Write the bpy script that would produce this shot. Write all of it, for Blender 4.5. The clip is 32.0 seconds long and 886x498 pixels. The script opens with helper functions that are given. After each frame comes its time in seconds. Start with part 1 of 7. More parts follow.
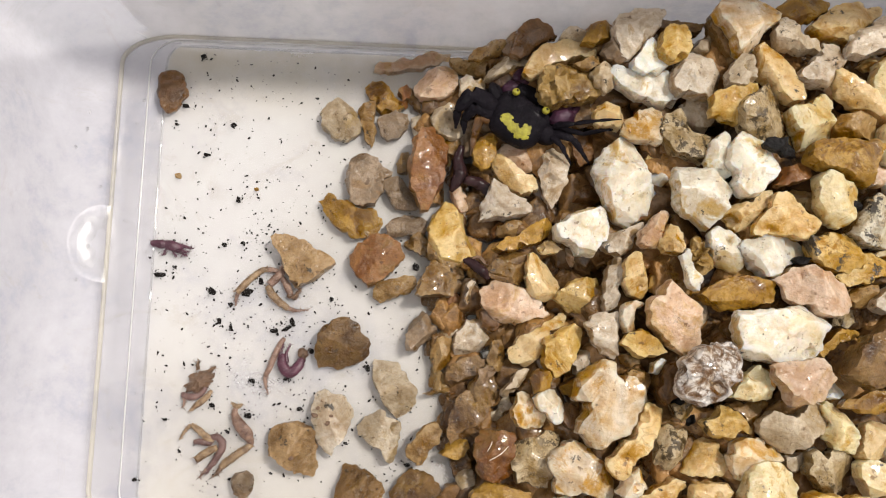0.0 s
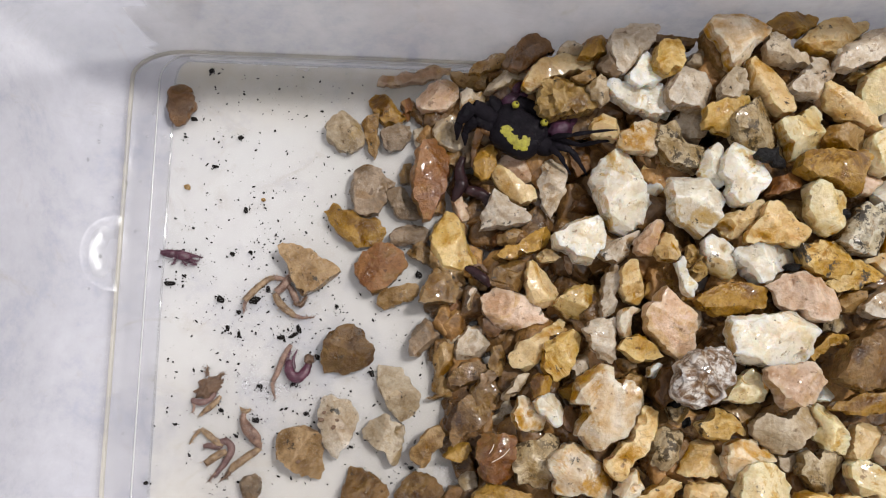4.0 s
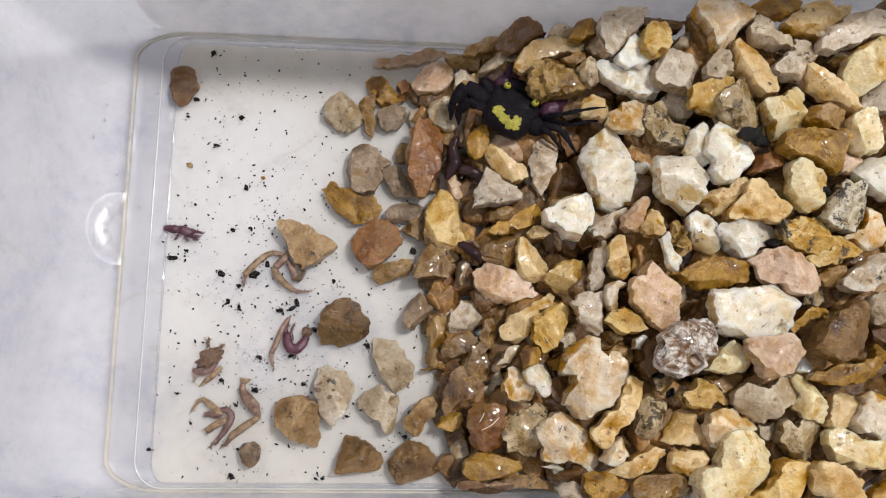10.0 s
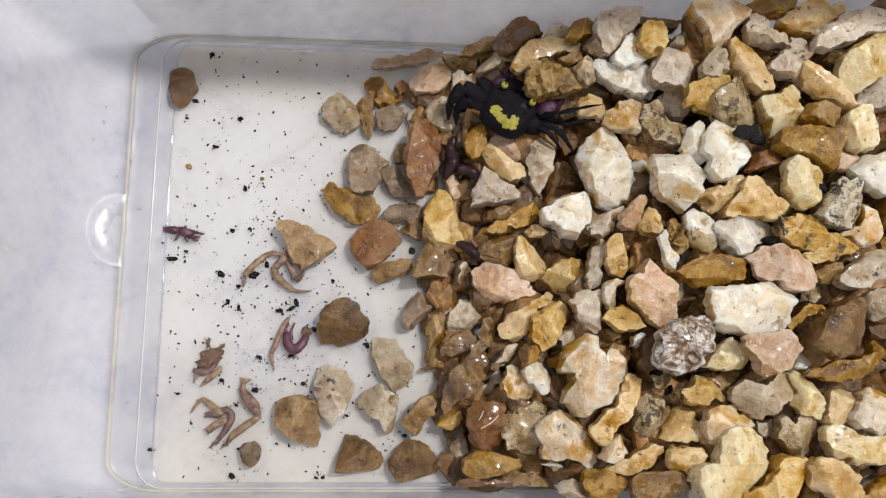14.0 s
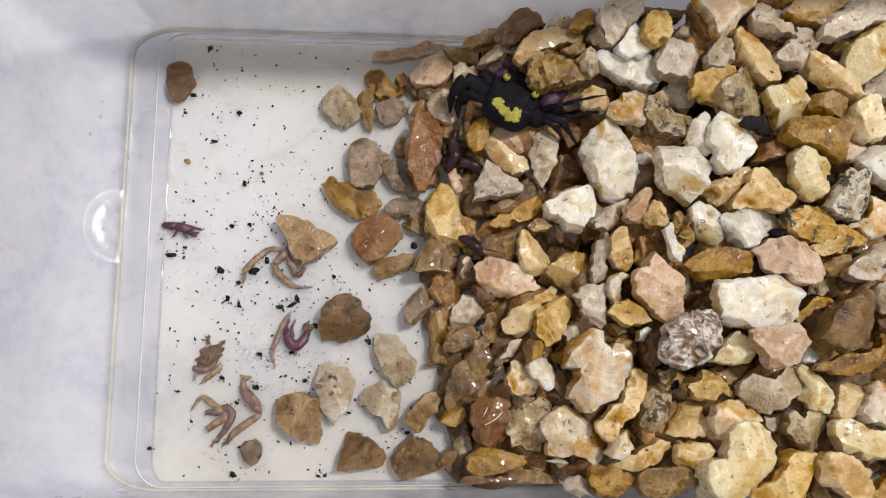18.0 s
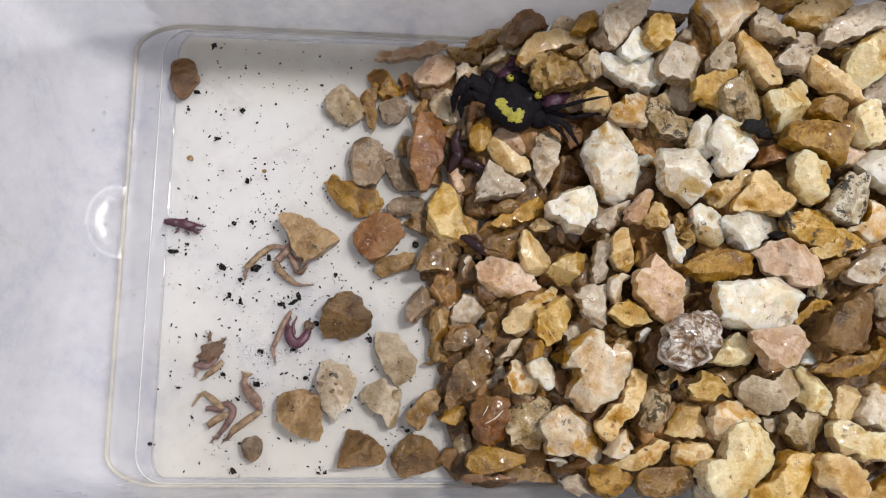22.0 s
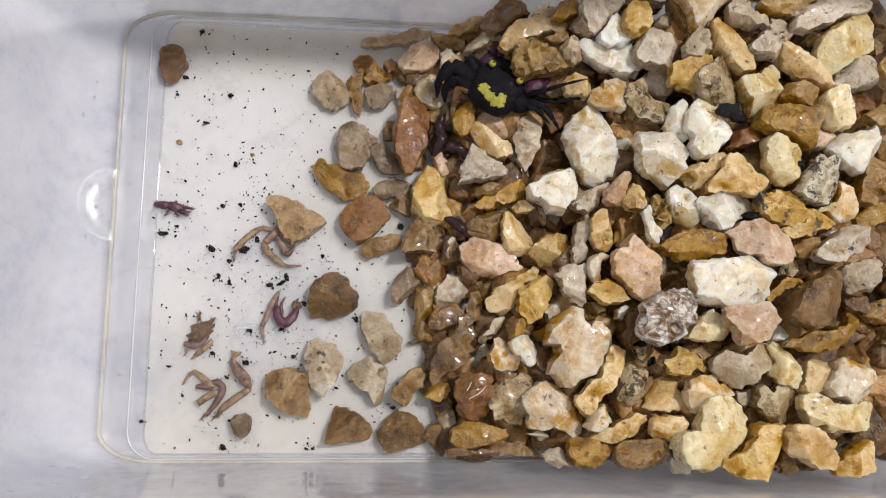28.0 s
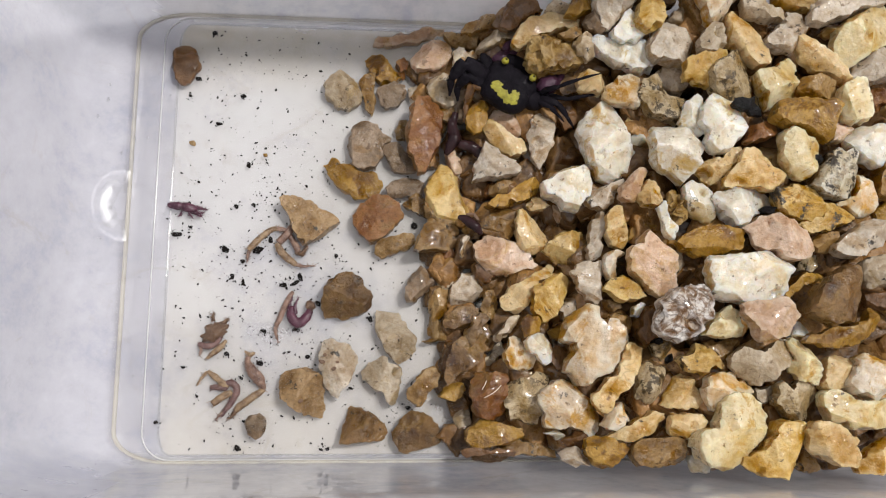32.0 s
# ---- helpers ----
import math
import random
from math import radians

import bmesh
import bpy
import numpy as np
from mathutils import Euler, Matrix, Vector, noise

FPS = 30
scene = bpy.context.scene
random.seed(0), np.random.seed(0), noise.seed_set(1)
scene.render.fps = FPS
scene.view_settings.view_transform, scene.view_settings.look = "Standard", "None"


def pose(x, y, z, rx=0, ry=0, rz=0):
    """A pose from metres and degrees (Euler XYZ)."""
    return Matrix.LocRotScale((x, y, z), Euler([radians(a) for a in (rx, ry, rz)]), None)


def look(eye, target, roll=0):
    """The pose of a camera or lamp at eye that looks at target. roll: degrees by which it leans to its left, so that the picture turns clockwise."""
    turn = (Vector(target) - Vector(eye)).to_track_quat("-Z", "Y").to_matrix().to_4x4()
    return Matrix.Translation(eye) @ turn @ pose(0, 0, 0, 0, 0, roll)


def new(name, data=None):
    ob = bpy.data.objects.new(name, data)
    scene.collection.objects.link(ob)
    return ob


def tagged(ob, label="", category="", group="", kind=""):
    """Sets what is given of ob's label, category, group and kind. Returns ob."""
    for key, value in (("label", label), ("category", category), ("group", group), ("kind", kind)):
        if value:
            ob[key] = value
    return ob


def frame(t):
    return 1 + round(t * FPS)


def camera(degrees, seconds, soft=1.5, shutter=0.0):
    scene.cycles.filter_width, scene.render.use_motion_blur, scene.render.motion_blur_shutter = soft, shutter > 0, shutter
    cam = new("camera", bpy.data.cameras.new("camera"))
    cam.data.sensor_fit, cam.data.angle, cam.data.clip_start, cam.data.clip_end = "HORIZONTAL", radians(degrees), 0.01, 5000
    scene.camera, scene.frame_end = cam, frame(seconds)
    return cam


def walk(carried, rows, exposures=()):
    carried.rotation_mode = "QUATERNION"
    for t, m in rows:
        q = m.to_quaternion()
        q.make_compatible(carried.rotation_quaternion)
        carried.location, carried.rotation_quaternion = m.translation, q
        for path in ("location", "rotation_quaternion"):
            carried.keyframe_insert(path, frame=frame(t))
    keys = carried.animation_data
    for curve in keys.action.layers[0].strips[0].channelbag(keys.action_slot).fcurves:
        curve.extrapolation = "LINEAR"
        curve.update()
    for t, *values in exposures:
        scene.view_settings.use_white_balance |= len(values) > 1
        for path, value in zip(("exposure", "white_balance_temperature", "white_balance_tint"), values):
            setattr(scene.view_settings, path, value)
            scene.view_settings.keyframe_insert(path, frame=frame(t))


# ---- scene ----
# A clear plastic tub with wet gravel, shallow water and a small crab, filmed from above. x runs along the tub, y across it, z up.
cam = camera(54.74, 32.0, soft=1.1)
ROWS = [
    (0, 0.05261, -0.07992, 0.18811, 9.883, -4.657, 0.605),
    (0.5, 0.05237, -0.08135, 0.18879, 9.365, -4.472, 0.586),
    (1, 0.05292, -0.07890, 0.18653, 9.269, -4.856, 0.291),
    (1.5, 0.05209, -0.07806, 0.18517, 7.961, -5.387, 0.605),
    (2, 0.05303, -0.07666, 0.18791, 9.463, -5.015, 0.462),
    (2.5, 0.05090, -0.07731, 0.19040, 10.605, -4.455, 0.130),
    (3, 0.05274, -0.07847, 0.19038, 9.942, -4.583, 0.380),
    (3.5, 0.05137, -0.07945, 0.19248, 10.366, -4.758, 0.406),
    (5.5, 0.05158, -0.08272, 0.19419, 9.969, -4.291, -0.119),
    (6, 0.05243, -0.08301, 0.19492, 9.940, -4.124, -0.239),
    (6.5, 0.05204, -0.08297, 0.19583, 10.028, -4.055, -0.268),
    (7, 0.05389, -0.08410, 0.19557, 10.146, -4.029, -0.180),
    (7.5, 0.05539, -0.08500, 0.19577, 10.088, -4.237, -0.185),
    (8, 0.05493, -0.08578, 0.19651, 10.134, -4.303, -0.215),
    (8.5, 0.05437, -0.08606, 0.19613, 10.214, -4.234, -0.270),
    (9, 0.05508, -0.08516, 0.19769, 10.445, -3.889, -0.153),
    (9.5, 0.05516, -0.08460, 0.19845, 10.073, -4.221, 0.265),
    (10, 0.05377, -0.08568, 0.19876, 9.982, -4.376, 0.649),
    (10.5, 0.05508, -0.08550, 0.20032, 10.168, -4.498, 0.424),
    (11, 0.05517, -0.08604, 0.20028, 10.425, -4.353, 0.239),
    (11.5, 0.05603, -0.08557, 0.20010, 10.233, -4.110, 0.136),
    (12, 0.05673, -0.08673, 0.19944, 10.191, -4.047, 0.107),
    (12.5, 0.05527, -0.08678, 0.20017, 9.937, -4.012, 0.174),
    (13, 0.05559, -0.08638, 0.19964, 9.946, -4.075, 0.264),
    (13.5, 0.05423, -0.08633, 0.19968, 10.115, -4.203, 0.393),
    (15.5, 0.05433, -0.08599, 0.19823, 9.956, -4.316, -0.039),
    (16, 0.05456, -0.08740, 0.19737, 9.932, -4.371, 0.039),
    (16.5, 0.05472, -0.08826, 0.19629, 9.892, -4.289, 0.151),
    (17, 0.05477, -0.08723, 0.19769, 9.942, -4.124, 0.203),
    (17.5, 0.05439, -0.08690, 0.19763, 9.892, -4.157, 0.120),
    (18, 0.05354, -0.08654, 0.19693, 9.969, -4.313, -0.005),
    (18.5, 0.05361, -0.08727, 0.19794, 10.010, -4.175, -0.063),
    (19, 0.05366, -0.08800, 0.19795, 10.030, -4.332, -0.084),
    (19.5, 0.05511, -0.08786, 0.19795, 9.934, -4.268, -0.041),
    (20, 0.05716, -0.08718, 0.19784, 9.790, -4.357, -0.119),
    (20.5, 0.05626, -0.08690, 0.19816, 9.694, -4.409, -0.021),
    (21, 0.05513, -0.08736, 0.19794, 9.936, -4.570, 0.070),
    (21.5, 0.05255, -0.08663, 0.19737, 9.952, -4.729, 0.224),
    (22, 0.05156, -0.08700, 0.19763, 9.961, -4.867, 0.508),
    (22.5, 0.05215, -0.08753, 0.19878, 10.087, -4.782, 0.561),
    (23, 0.05241, -0.08718, 0.19878, 10.073, -4.855, 0.363),
    (23.5, 0.05237, -0.08819, 0.19951, 10.328, -4.644, 0.343),
    (24, 0.05173, -0.08802, 0.20149, 10.280, -4.582, 0.377),
    (24.5, 0.05293, -0.08951, 0.20213, 10.246, -4.620, 0.370),
    (26.5, 0.05315, -0.09093, 0.20732, 10.577, -4.783, 0.147),
    (27, 0.05439, -0.08925, 0.20666, 10.617, -5.007, -0.285),
    (27.5, 0.05403, -0.09000, 0.20504, 10.638, -5.126, -0.343),
    (28, 0.05146, -0.09069, 0.20214, 9.572, -5.798, 0.228),
    (28.5, 0.05411, -0.08828, 0.20575, 10.451, -4.655, -0.751),
    (29, 0.05503, -0.09014, 0.20511, 10.153, -4.521, -0.293),
    (29.5, 0.05289, -0.09118, 0.20496, 10.026, -4.537, -0.138),
    (30, 0.05424, -0.09130, 0.20563, 9.796, -4.567, -0.094),
    (30.5, 0.05386, -0.09198, 0.20652, 10.108, -4.628, -0.202),
    (31, 0.05449, -0.09274, 0.20627, 10.283, -4.655, -0.315),
    (31.5, 0.05287, -0.09308, 0.20149, 10.131, -4.691, -0.241),
    (32, 0.05181, -0.09303, 0.20060, 10.252, -4.749, -0.041),
]
walk(cam, [(t, pose(x, y, z, rx, ry, rz)) for t, x, y, z, rx, ry, rz in ROWS], exposures=[(0.0, 0.27, 6900, 10), (1.0, 0.28, 6650, 10), (2.0, 0.30, 6500, 10), (2.5, -0.36, 6500, 10), (3.0, -0.22, 6500, 10), (3.5, 0.04, 6500, 10), (5.5, 0.06, 6500, 10), (16.0, 0.06, 6500, 10), (32.0, 0.03, 6500, 10)])

# ---- light: one lamp high over the tub and the pale room round it ----
WATER, WET_FROM = 0.0034, 0.0062
world = bpy.data.worlds.new("room_light")
scene.world = world
world.use_nodes = True
world.node_tree.nodes["Background"].inputs[0].default_value = (0.97, 0.97, 1.0, 1)
world.node_tree.nodes["Background"].inputs[1].default_value = 0.60
lamp_data = bpy.data.lights.new("ceiling_lamp_light", "AREA")
lamp_data.shape, lamp_data.size, lamp_data.energy, lamp_data.color = "DISK", 0.10, 12.3, (1.0, 0.98, 0.95)
lamp = new("ceiling_lamp_light", lamp_data)
lamp.matrix_world = look((0.56, 0.25, 1.22), (0.08, -0.05, 0.0))


# ---- materials ----
def material(name):
    m = bpy.data.materials.new(name)
    m.use_nodes = True
    return m, m.node_tree, m.node_tree.nodes["Principled BSDF"]


def add(tree, kind, **inputs):
    n = tree.nodes.new(kind)
    for key, value in inputs.items():
        n.inputs[key.replace("_", " ")].default_value = value
    return n


def ramp(tree, source, stops):
    n = tree.nodes.new("ShaderNodeValToRGB")
    while len(n.color_ramp.elements) < len(stops):
        n.color_ramp.elements.new(0.5)
    for e, (p, c) in zip(n.color_ramp.elements, stops):
        e.position, e.color = p, (*c, 1)
    tree.links.new(source, n.inputs[0])
    return n


def mixed(tree, factor, a, b, blend="MIX"):
    n = tree.nodes.new("ShaderNodeMix")
    n.data_type, n.blend_type = "RGBA", blend
    for socket, value in ((n.inputs[0], factor), (n.inputs[6], a), (n.inputs[7], b)):
        if isinstance(value, bpy.types.NodeSocket):
            tree.links.new(value, socket)
        elif isinstance(value, tuple):
            socket.default_value = (*value, 1)
        else:
            socket.default_value = value
    return n.outputs[2]


def coords(tree, shift=True):
    """Object coordinates, moved by chance from thing to thing."""
    c = tree.nodes.new("ShaderNodeTexCoord")
    if not shift:
        return c.outputs["Object"]
    info, v = tree.nodes.new("ShaderNodeObjectInfo"), tree.nodes.new("ShaderNodeVectorMath")
    mul = tree.nodes.new("ShaderNodeMath")
    mul.operation, mul.inputs[1].default_value = "MULTIPLY", 3.7
    tree.links.new(info.outputs["Random"], mul.inputs[0])
    tree.links.new(c.outputs["Object"], v.inputs[0])
    tree.links.new(mul.outputs[0], v.inputs[1])
    return v.outputs[0]


def noise_of(tree, where, scale, detail=4.0, rough=0.6, distort=0.0):
    n = add(tree, "ShaderNodeTexNoise", Scale=scale, Detail=detail, Roughness=rough, Distortion=distort)
    tree.links.new(where, n.inputs["Vector"])
    return n.outputs[0]


def bump(tree, bsdf, height, strength, distance):
    b = add(tree, "ShaderNodeBump", Strength=strength, Distance=distance)
    tree.links.new(height, b.inputs["Height"])
    tree.links.new(b.outputs[0], bsdf.inputs["Normal"])


def stone_material(name, pale, base, dark, stain, stain_at=0.62, specks=0.0, rough=0.36, grainy=0.55, glow=0.0, skin=0.16, cracks=0.35, stain_scale=95, speck_scale=420, speck_colour=(0.045, 0.034, 0.022), relief=0.0012, faces=0.6, mottled=0.85, net=False, islands=False):
    """Wet broken stone: two shades in soft clouds, a stain on its old outer side, cracks, fine grain, dark specks."""
    m, t, b = material(name)
    where = coords(t)
    info, place = t.nodes.new("ShaderNodeObjectInfo"), t.nodes.new("ShaderNodeNewGeometry")
    clouds = ramp(t, noise_of(t, where, 120, 5, 0.6, 0.9), [(0.34, dark), (0.47, base), (0.58, pale)]).outputs[0]
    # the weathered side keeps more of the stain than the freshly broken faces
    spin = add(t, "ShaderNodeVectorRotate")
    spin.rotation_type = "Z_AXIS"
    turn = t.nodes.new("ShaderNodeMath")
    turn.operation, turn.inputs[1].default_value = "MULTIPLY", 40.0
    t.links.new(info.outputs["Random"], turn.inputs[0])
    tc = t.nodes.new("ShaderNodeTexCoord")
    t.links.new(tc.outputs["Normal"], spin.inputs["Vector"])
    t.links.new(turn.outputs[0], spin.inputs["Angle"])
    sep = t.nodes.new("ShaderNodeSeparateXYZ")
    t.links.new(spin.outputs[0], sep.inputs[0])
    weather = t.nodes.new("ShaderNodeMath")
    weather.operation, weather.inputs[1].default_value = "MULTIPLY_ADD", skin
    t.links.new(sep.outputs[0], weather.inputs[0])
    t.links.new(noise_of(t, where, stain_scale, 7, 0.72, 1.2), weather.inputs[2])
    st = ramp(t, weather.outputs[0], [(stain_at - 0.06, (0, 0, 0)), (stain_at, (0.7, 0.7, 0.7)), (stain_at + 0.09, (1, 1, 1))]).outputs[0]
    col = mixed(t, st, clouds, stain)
    mottle = ramp(t, noise_of(t, where, 360, 6, 0.72, 0.6), [(0.38, (0.66, 0.585, 0.49)), (0.50, (0.97, 0.96, 0.94)), (0.60, (1.12, 1.11, 1.08))]).outputs[0]
    col = mixed(t, mottled * 0.55, col, mottle, "MULTIPLY")
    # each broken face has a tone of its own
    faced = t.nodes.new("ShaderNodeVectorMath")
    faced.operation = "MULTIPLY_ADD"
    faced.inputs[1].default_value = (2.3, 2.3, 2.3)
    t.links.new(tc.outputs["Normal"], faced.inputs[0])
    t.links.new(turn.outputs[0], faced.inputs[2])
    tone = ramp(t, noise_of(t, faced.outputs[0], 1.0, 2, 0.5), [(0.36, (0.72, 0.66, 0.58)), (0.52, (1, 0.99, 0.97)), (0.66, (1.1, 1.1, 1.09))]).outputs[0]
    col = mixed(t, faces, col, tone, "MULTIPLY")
    grain = ramp(t, noise_of(t, where, 1300, 3, 0.75), [(0.36, (0.34, 0.30, 0.25)), (0.55, (1.15, 1.15, 1.13))]).outputs[0]
    col = mixed(t, grainy * 0.5, col, grain, "MULTIPLY")
    if not islands:
        b.inputs["Subsurface Weight"].default_value, b.inputs["Subsurface Scale"].default_value = max(glow, 0.12), 0.0025 + 0.003 * glow
        b.inputs["Subsurface Radius"].default_value = (1.0, 0.75, 0.5)
    pores = ramp(t, noise_of(t, where, 560, 3, 0.6), [(0.29, (0.22, 0.15, 0.09)), (0.36, (1, 1, 1))]).outputs[0]
    col = mixed(t, 0.75, col, pores, "MULTIPLY")
    if cracks:
        # thin brown cracks that run out after a while
        bent = t.nodes.new("ShaderNodeVectorMath")
        bent.operation = "MULTIPLY_ADD"
        bent.inputs[1].default_value = (0.006, 0.006, 0.006)
        wob = add(t, "ShaderNodeTexNoise", Scale=190.0, Detail=4.0)
        t.links.new(where, wob.inputs["Vector"])
        t.links.new(wob.outputs["Color"], bent.inputs[0])
        t.links.new(where, bent.inputs[2])
        cell = add(t, "ShaderNodeTexVoronoi", Scale=420.0 if net else 150.0)
        cell.feature = "DISTANCE_TO_EDGE"
        t.links.new(bent.outputs[0], cell.inputs["Vector"])
        line = ramp(t, cell.outputs["Distance"], [(0.0, (1, 1, 1)), (0.10 if net else 0.035, (0, 0, 0))]).outputs[0]
        some = ramp(t, noise_of(t, where, 160, 2), [(0.30 if net else 0.50, (0, 0, 0)), (0.45 if net else 0.62, (cracks,) * 3)]).outputs[0]
        col = mixed(t, mixed(t, 1.0, line, some, "MULTIPLY"), col, tuple(v * 0.35 for v in stain))
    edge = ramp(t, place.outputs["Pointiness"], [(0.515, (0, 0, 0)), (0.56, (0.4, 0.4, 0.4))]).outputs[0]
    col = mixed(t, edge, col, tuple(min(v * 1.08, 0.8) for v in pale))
    if islands:
        # the buried stones differ from one to the next
        each = ramp(t, place.outputs["Random Per Island"], [(0.0, (0.6, 0.55, 0.5)), (0.4, (1.0, 0.95, 0.9)), (0.7, (1.6, 1.5, 1.4)), (1.0, (2.4, 2.35, 2.25))]).outputs[0]
        col = mixed(t, 1.0, col, each, "MULTIPLY")
    specks = max(specks, 0.09)
    sp = ramp(t, noise_of(t, where, speck_scale, 5, 0.75), [(0.66 - specks * 0.3, (0, 0, 0)), (0.70 - specks * 0.3, (1, 1, 1))]).outputs[0]
    patch = ramp(t, noise_of(t, where, 110, 2), [(0.42 - specks * 0.2, (0, 0, 0)), (0.55 - specks * 0.2, (1, 1, 1))]).outputs[0]
    col = mixed(t, mixed(t, 1.0, sp, patch, "MULTIPLY"), col, speck_colour)
    hue = add(t, "ShaderNodeHueSaturation", Hue=0.496, Saturation=1.35)
    val = t.nodes.new("ShaderNodeMapRange")
    val.inputs[3].default_value, val.inputs[4].default_value = 0.66 + 0.12 * glow, 0.84 + 0.12 * glow
    t.links.new(info.outputs["Random"], val.inputs[0])
    t.links.new(val.outputs[0], hue.inputs["Value"])
    t.links.new(col, hue.inputs["Color"])
    t.links.new(hue.outputs[0], b.inputs["Base Color"])
    r = ramp(t, noise_of(t, where, 260, 3), [(0.35, (rough - 0.14,) * 3), (0.65, (rough + 0.18,) * 3)]).outputs[0]
    t.links.new(r, b.inputs["Roughness"])
    # a film of water, thickest on the stones near the water line
    high = t.nodes.new("ShaderNodeSeparateXYZ")
    t.links.new(place.outputs["Position"], high.inputs[0])
    wet = t.nodes.new("ShaderNodeMapRange")
    for k, v in ((1, 0.008), (2, 0.022), (3, 0.10), (4, -0.04)):
        wet.inputs[k].default_value = v
    t.links.new(high.outputs[2], wet.inputs[0])
    amount = t.nodes.new("ShaderNodeMath")
    amount.operation = "ADD"
    t.links.new(noise_of(t, where, 330, 4), amount.inputs[0])
    t.links.new(wet.outputs[0], amount.inputs[1])
    film = ramp(t, amount.outputs[0], [(0.50, (0, 0, 0)), (0.60, (1, 1, 1))]).outputs[0]
    above = ramp(t, high.outputs[2], [(WET_FROM, (0, 0, 0)), (WET_FROM + 0.0008, (1, 1, 1))]).outputs[0]
    film = mixed(t, 1.0, film, above, "MULTIPLY")
    t.links.new(film, b.inputs["Coat Weight"])
    b.inputs["Coat Roughness"].default_value = 0.06
    fine = add(t, "ShaderNodeBump", Strength=0.45, Distance=0.0005)
    t.links.new(noise_of(t, where, 620, 2, 0.5), fine.inputs["Height"])
    t.links.new(fine.outputs[0], b.inputs["Coat Normal"])
    h = mixed(t, 0.3, noise_of(t, where, 400, 5, 0.6), noise_of(t, where, 1100, 3, 0.6))
    bump(t, b, h, 0.9, relief)
    return m


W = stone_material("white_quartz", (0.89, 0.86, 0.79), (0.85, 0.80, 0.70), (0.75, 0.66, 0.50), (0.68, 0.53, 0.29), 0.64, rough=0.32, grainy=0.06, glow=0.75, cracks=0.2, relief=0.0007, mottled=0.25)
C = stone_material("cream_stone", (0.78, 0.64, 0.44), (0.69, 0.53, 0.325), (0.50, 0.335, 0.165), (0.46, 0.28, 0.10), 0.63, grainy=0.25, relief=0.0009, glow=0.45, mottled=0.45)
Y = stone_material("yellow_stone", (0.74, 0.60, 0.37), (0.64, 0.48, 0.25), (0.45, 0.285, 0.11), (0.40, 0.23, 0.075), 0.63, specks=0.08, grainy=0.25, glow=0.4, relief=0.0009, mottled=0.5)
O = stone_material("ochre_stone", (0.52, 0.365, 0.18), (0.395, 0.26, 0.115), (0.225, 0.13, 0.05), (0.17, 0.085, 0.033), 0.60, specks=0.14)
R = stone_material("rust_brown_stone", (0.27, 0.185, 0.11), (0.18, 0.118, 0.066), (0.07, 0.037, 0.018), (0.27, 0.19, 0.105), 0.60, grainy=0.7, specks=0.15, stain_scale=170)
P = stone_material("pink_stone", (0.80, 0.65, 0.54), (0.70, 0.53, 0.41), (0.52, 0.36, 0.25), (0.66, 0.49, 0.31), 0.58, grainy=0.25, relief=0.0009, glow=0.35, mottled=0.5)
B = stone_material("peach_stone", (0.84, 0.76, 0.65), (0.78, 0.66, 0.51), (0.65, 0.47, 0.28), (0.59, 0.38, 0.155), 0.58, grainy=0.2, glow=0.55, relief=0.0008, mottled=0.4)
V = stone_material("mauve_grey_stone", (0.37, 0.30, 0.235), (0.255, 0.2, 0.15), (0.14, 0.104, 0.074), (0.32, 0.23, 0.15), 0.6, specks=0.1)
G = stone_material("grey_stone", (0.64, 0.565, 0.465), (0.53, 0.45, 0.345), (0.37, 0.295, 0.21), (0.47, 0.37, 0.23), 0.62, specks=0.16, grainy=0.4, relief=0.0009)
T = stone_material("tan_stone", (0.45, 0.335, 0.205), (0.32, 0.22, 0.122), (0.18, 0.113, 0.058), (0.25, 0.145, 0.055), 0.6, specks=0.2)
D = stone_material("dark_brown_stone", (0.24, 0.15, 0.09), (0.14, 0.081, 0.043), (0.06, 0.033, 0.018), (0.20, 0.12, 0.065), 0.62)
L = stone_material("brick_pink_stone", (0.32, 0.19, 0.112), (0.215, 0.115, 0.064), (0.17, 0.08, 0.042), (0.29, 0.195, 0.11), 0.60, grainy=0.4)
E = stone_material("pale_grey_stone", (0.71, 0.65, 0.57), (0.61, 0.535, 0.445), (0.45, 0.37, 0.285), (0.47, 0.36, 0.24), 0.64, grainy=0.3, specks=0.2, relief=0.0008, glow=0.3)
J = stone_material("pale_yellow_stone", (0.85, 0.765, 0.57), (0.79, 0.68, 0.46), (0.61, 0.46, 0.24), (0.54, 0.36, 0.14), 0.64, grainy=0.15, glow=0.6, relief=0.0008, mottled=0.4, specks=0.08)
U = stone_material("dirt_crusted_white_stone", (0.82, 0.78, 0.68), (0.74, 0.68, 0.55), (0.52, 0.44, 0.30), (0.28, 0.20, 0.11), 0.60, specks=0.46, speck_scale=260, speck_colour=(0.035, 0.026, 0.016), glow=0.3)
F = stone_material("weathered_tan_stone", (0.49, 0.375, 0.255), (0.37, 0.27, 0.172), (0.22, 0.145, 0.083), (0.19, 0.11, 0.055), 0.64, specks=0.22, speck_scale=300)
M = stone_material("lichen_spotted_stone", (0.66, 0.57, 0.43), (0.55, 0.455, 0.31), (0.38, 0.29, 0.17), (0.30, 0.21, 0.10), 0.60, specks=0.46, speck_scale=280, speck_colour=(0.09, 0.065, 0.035))
